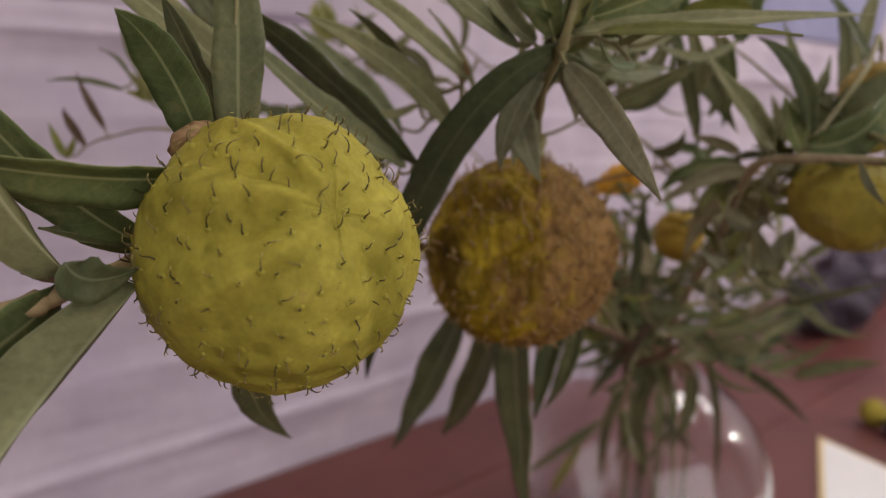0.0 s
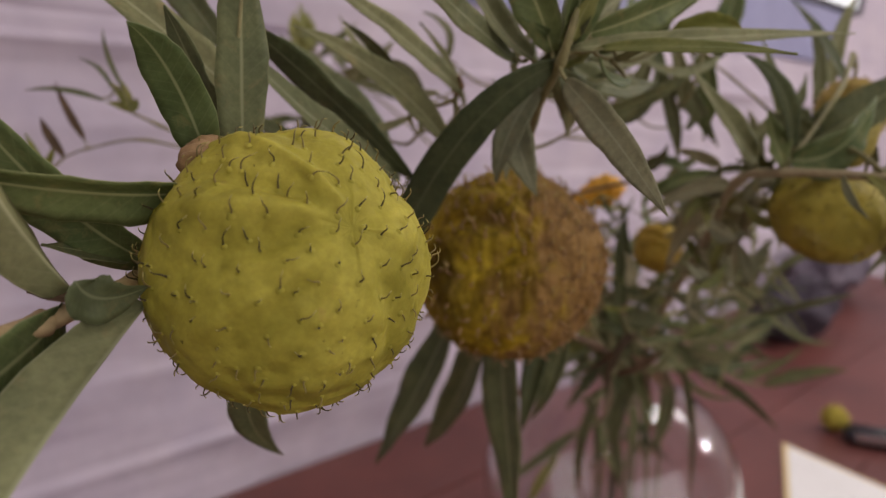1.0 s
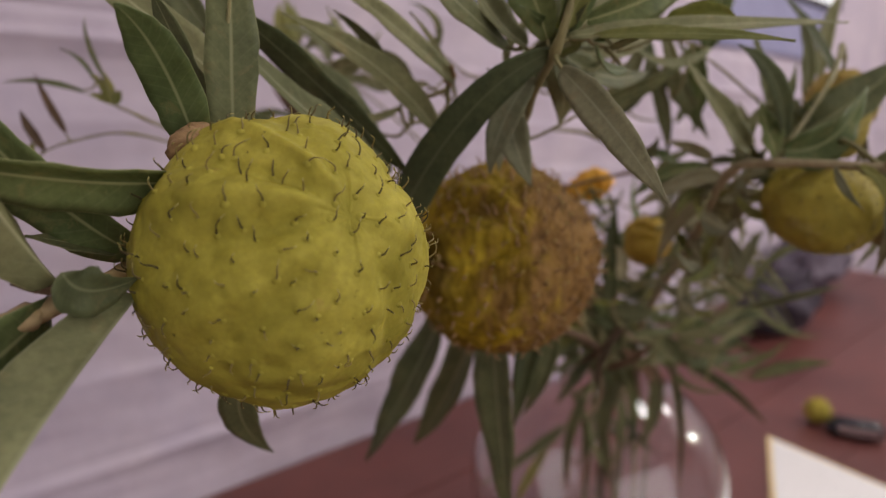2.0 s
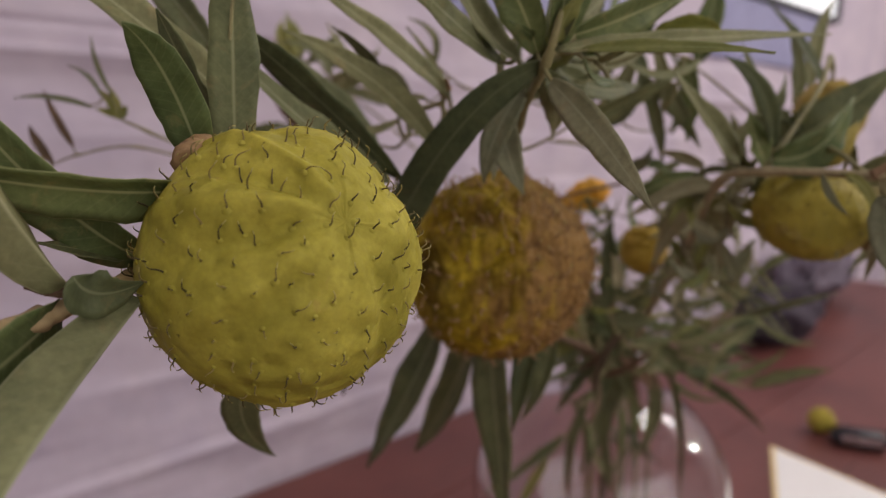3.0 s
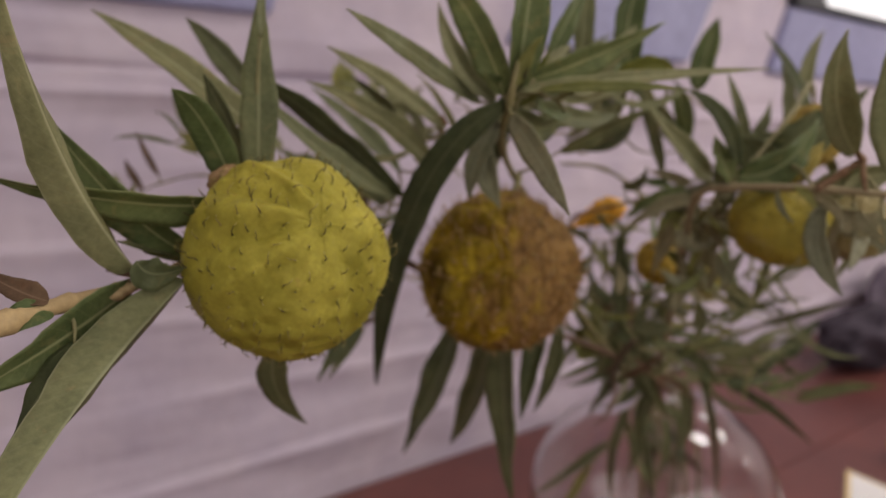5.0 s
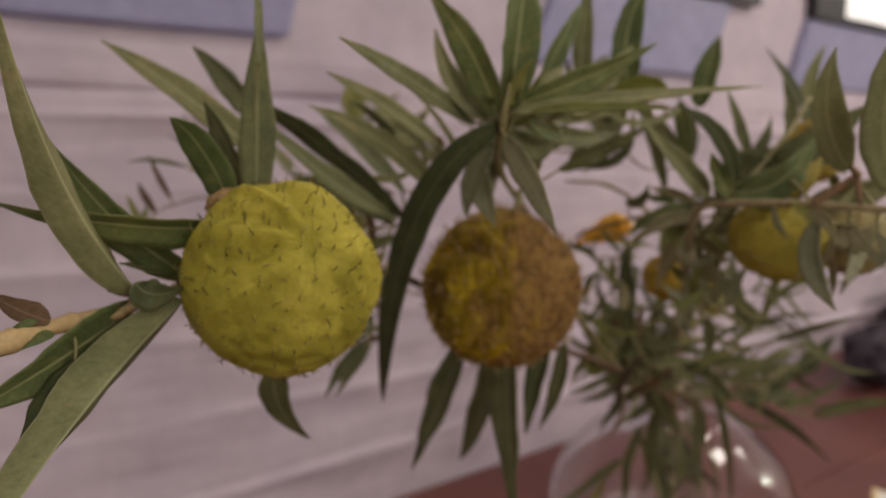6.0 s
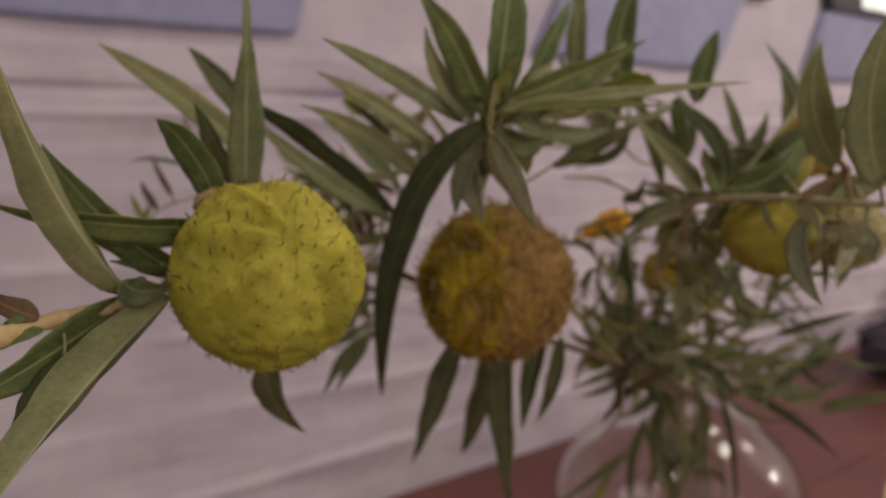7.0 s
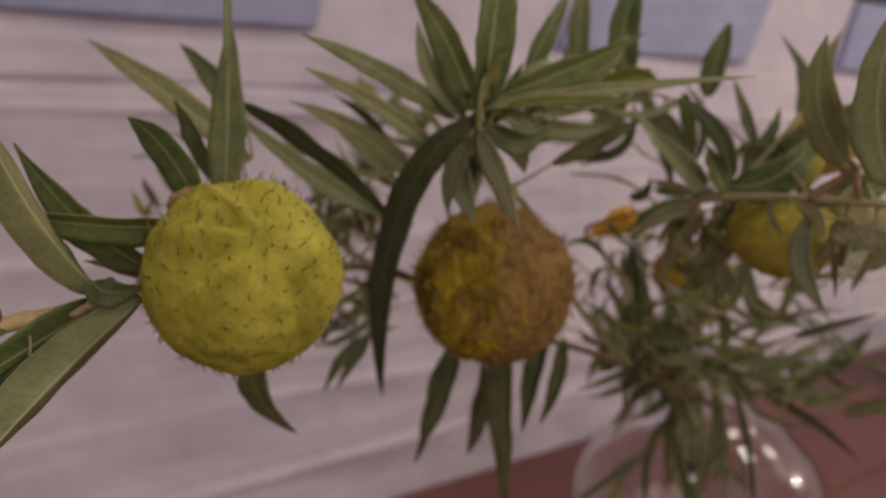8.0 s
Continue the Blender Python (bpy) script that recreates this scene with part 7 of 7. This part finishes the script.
leaf(greens, (0.1035, 0.4555, 1.1715), (0.0915, 0.4456, 1.1826), (0.0875, 0.4408, 1.1971), 0.0046, (-0.43, -0.64, -0.64), 0, "g")
leaf(greens, (0.108, 0.4659, 1.1702), (0.1043, 0.4789, 1.1764), (0.107, 0.4967, 1.1836), 0.0063, (0.51, -0.33, 0.79), 1, "g")
leaf(greens, (0.1043, 0.4851, 1.1645), (0.0904, 0.4789, 1.167), (0.0811, 0.4773, 1.1773), 0.0084, (-0.08, -0.78, -0.62), 0, "y")

# leaves of sprig_left: base, middle, tip, width, facing, side, colour
leaf(sprig_left, (-0.1517, 0.3520, 1.3041), (-0.1701, 0.3520, 1.3083), (-0.1864, 0.3520, 1.3076), 0.0042, (0.30, -0.75, 0.55), 0, "d")
leaf(sprig_left, (-0.1611, 0.3520, 1.2862), (-0.1681, 0.3520, 1.2991), (-0.1730, 0.3520, 1.3121), 0.0052, (0.30, -0.75, 0.55), 0, "b")
leaf(sprig_left, (-0.1709, 0.3520, 1.2776), (-0.1772, 0.3520, 1.2876), (-0.1804, 0.3520, 1.2958), 0.0062, (0.30, -0.75, 0.55), 0, "b")
leaf(sprig_left, (-0.1475, 0.3520, 1.3099), (-0.1528, 0.3520, 1.3182), (-0.1612, 0.3520, 1.3227), 0.0030, (0.30, -0.75, 0.55), 0, "d")
leaf(sprig_left, (-0.1425, 0.3520, 1.3103), (-0.1485, 0.3520, 1.3240), (-0.1500, 0.3520, 1.3366), 0.0034, (0.30, -0.75, 0.55), 0, "d")
leaf(sprig_left, (-0.1814, 0.3520, 1.2725), (-0.1847, 0.3520, 1.2801), (-0.1879, 0.3520, 1.2887), 0.0056, (0.30, -0.75, 0.55), 0, "y")
leaf(sprig_left, (-0.1804, 0.3520, 1.2716), (-0.1772, 0.3520, 1.2772), (-0.1756, 0.3520, 1.2824), 0.0050, (0.30, -0.75, 0.55), 0, "y")
leaf(sprig_left, (-0.1394, 0.3520, 1.2991), (-0.1439, 0.3530, 1.3070), (-0.1484, 0.3520, 1.3129), 0.0060, (0.40, -0.80, 0.30), 1, "y")
leaf(sprig_left, (-0.1394, 0.3520, 1.2991), (-0.1416, 0.3530, 1.3077), (-0.1438, 0.3520, 1.3143), 0.0055, (0.40, -0.80, 0.30), 1, "y")
leaf(sprig_left, (-0.1394, 0.3520, 1.2991), (-0.1375, 0.3530, 1.3031), (-0.1356, 0.3520, 1.3050), 0.0060, (0.40, -0.80, 0.30), 1, "y")
leaf(sprig_left, (-0.1394, 0.3520, 1.2991), (-0.1451, 0.3530, 1.3022), (-0.1507, 0.3520, 1.3034), 0.0050, (0.40, -0.80, 0.30), 1, "y")

# leaves of sprig_back: base, middle, tip, width, facing, side, colour
leaf(sprig_back, (-0.0807, 0.5198, 1.3397), (-0.091, 0.5199, 1.352), (-0.0907, 0.5242, 1.3675), 0.0152, (0.54, -0.78, 0.32), 1, "y")
leaf(sprig_back, (-0.0802, 0.5304, 1.3426), (-0.0822, 0.5308, 1.3551), (-0.0847, 0.5344, 1.368), 0.0127, (0.59, -0.78, 0.23), 1, "g")
leaf(sprig_back, (-0.0586, 0.5278, 1.3258), (-0.0413, 0.5267, 1.3343), (-0.0245, 0.5322, 1.3516), 0.0243, (0.49, -0.69, -0.53), 1, "g")
leaf(sprig_back, (-0.0759, 0.5297, 1.3384), (-0.0629, 0.5297, 1.351), (-0.0503, 0.5337, 1.3619), 0.0108, (0.56, -0.66, -0.50), 1, "g")
leaf(sprig_back, (-0.078, 0.513, 1.3444), (-0.0832, 0.507, 1.355), (-0.0854, 0.5052, 1.3699), 0.0162, (0.79, -0.61, 0.04), 1, "y")
leaf(sprig_back, (-0.1313, 0.5029, 1.3011), (-0.1396, 0.5011, 1.3079), (-0.1489, 0.5038, 1.3235), 0.0162, (0.62, -0.59, 0.51), 1, "g")
leaf(sprig_back, (-0.0871, 0.4843, 1.2793), (-0.1076, 0.481, 1.2925), (-0.134, 0.4809, 1.2885), 0.0135, (0.18, -0.72, 0.67), 0, "d")
leaf(sprig_back, (-0.0639, 0.474, 1.2585), (-0.0885, 0.469, 1.2591), (-0.1058, 0.4715, 1.2717), 0.0135, (0.26, -0.66, 0.70), 1, "y")
leaf(sprig_back, (-0.0549, 0.489, 1.3279), (-0.0682, 0.4903, 1.345), (-0.0908, 0.494, 1.3484), 0.0107, (0.28, -0.70, 0.66), 1, "g")
leaf(sprig_back, (-0.0188, 0.4955, 1.3107), (-0.0357, 0.5047, 1.3178), (-0.0553, 0.5183, 1.3191), 0.0114, (-0.34, -0.76, 0.56), 1, "g")
leaf(sprig_back, (-0.0289, 0.4677, 1.3316), (-0.0418, 0.4566, 1.3382), (-0.0485, 0.4509, 1.3514), 0.009, (0.70, -0.70, 0.10), 1, "g")
leaf(sprig_back, (-0.0376, 0.5243, 1.3388), (-0.0583, 0.5304, 1.3418), (-0.0793, 0.5429, 1.3506), 0.0169, (-0.45, -0.58, -0.68), 1, "g")

for plant, bark, size in ((branch_a, stem_green, 0.0005), (branch_b, stem_green, 0.0006), (branch_c, stem_green, 0.0006), (greens, stem_green, 0.0007), (sprig_left, stem_green, 0.0004), (sprig_back, stem_green, 0.0005)):
    petioles(plant, bark, size)
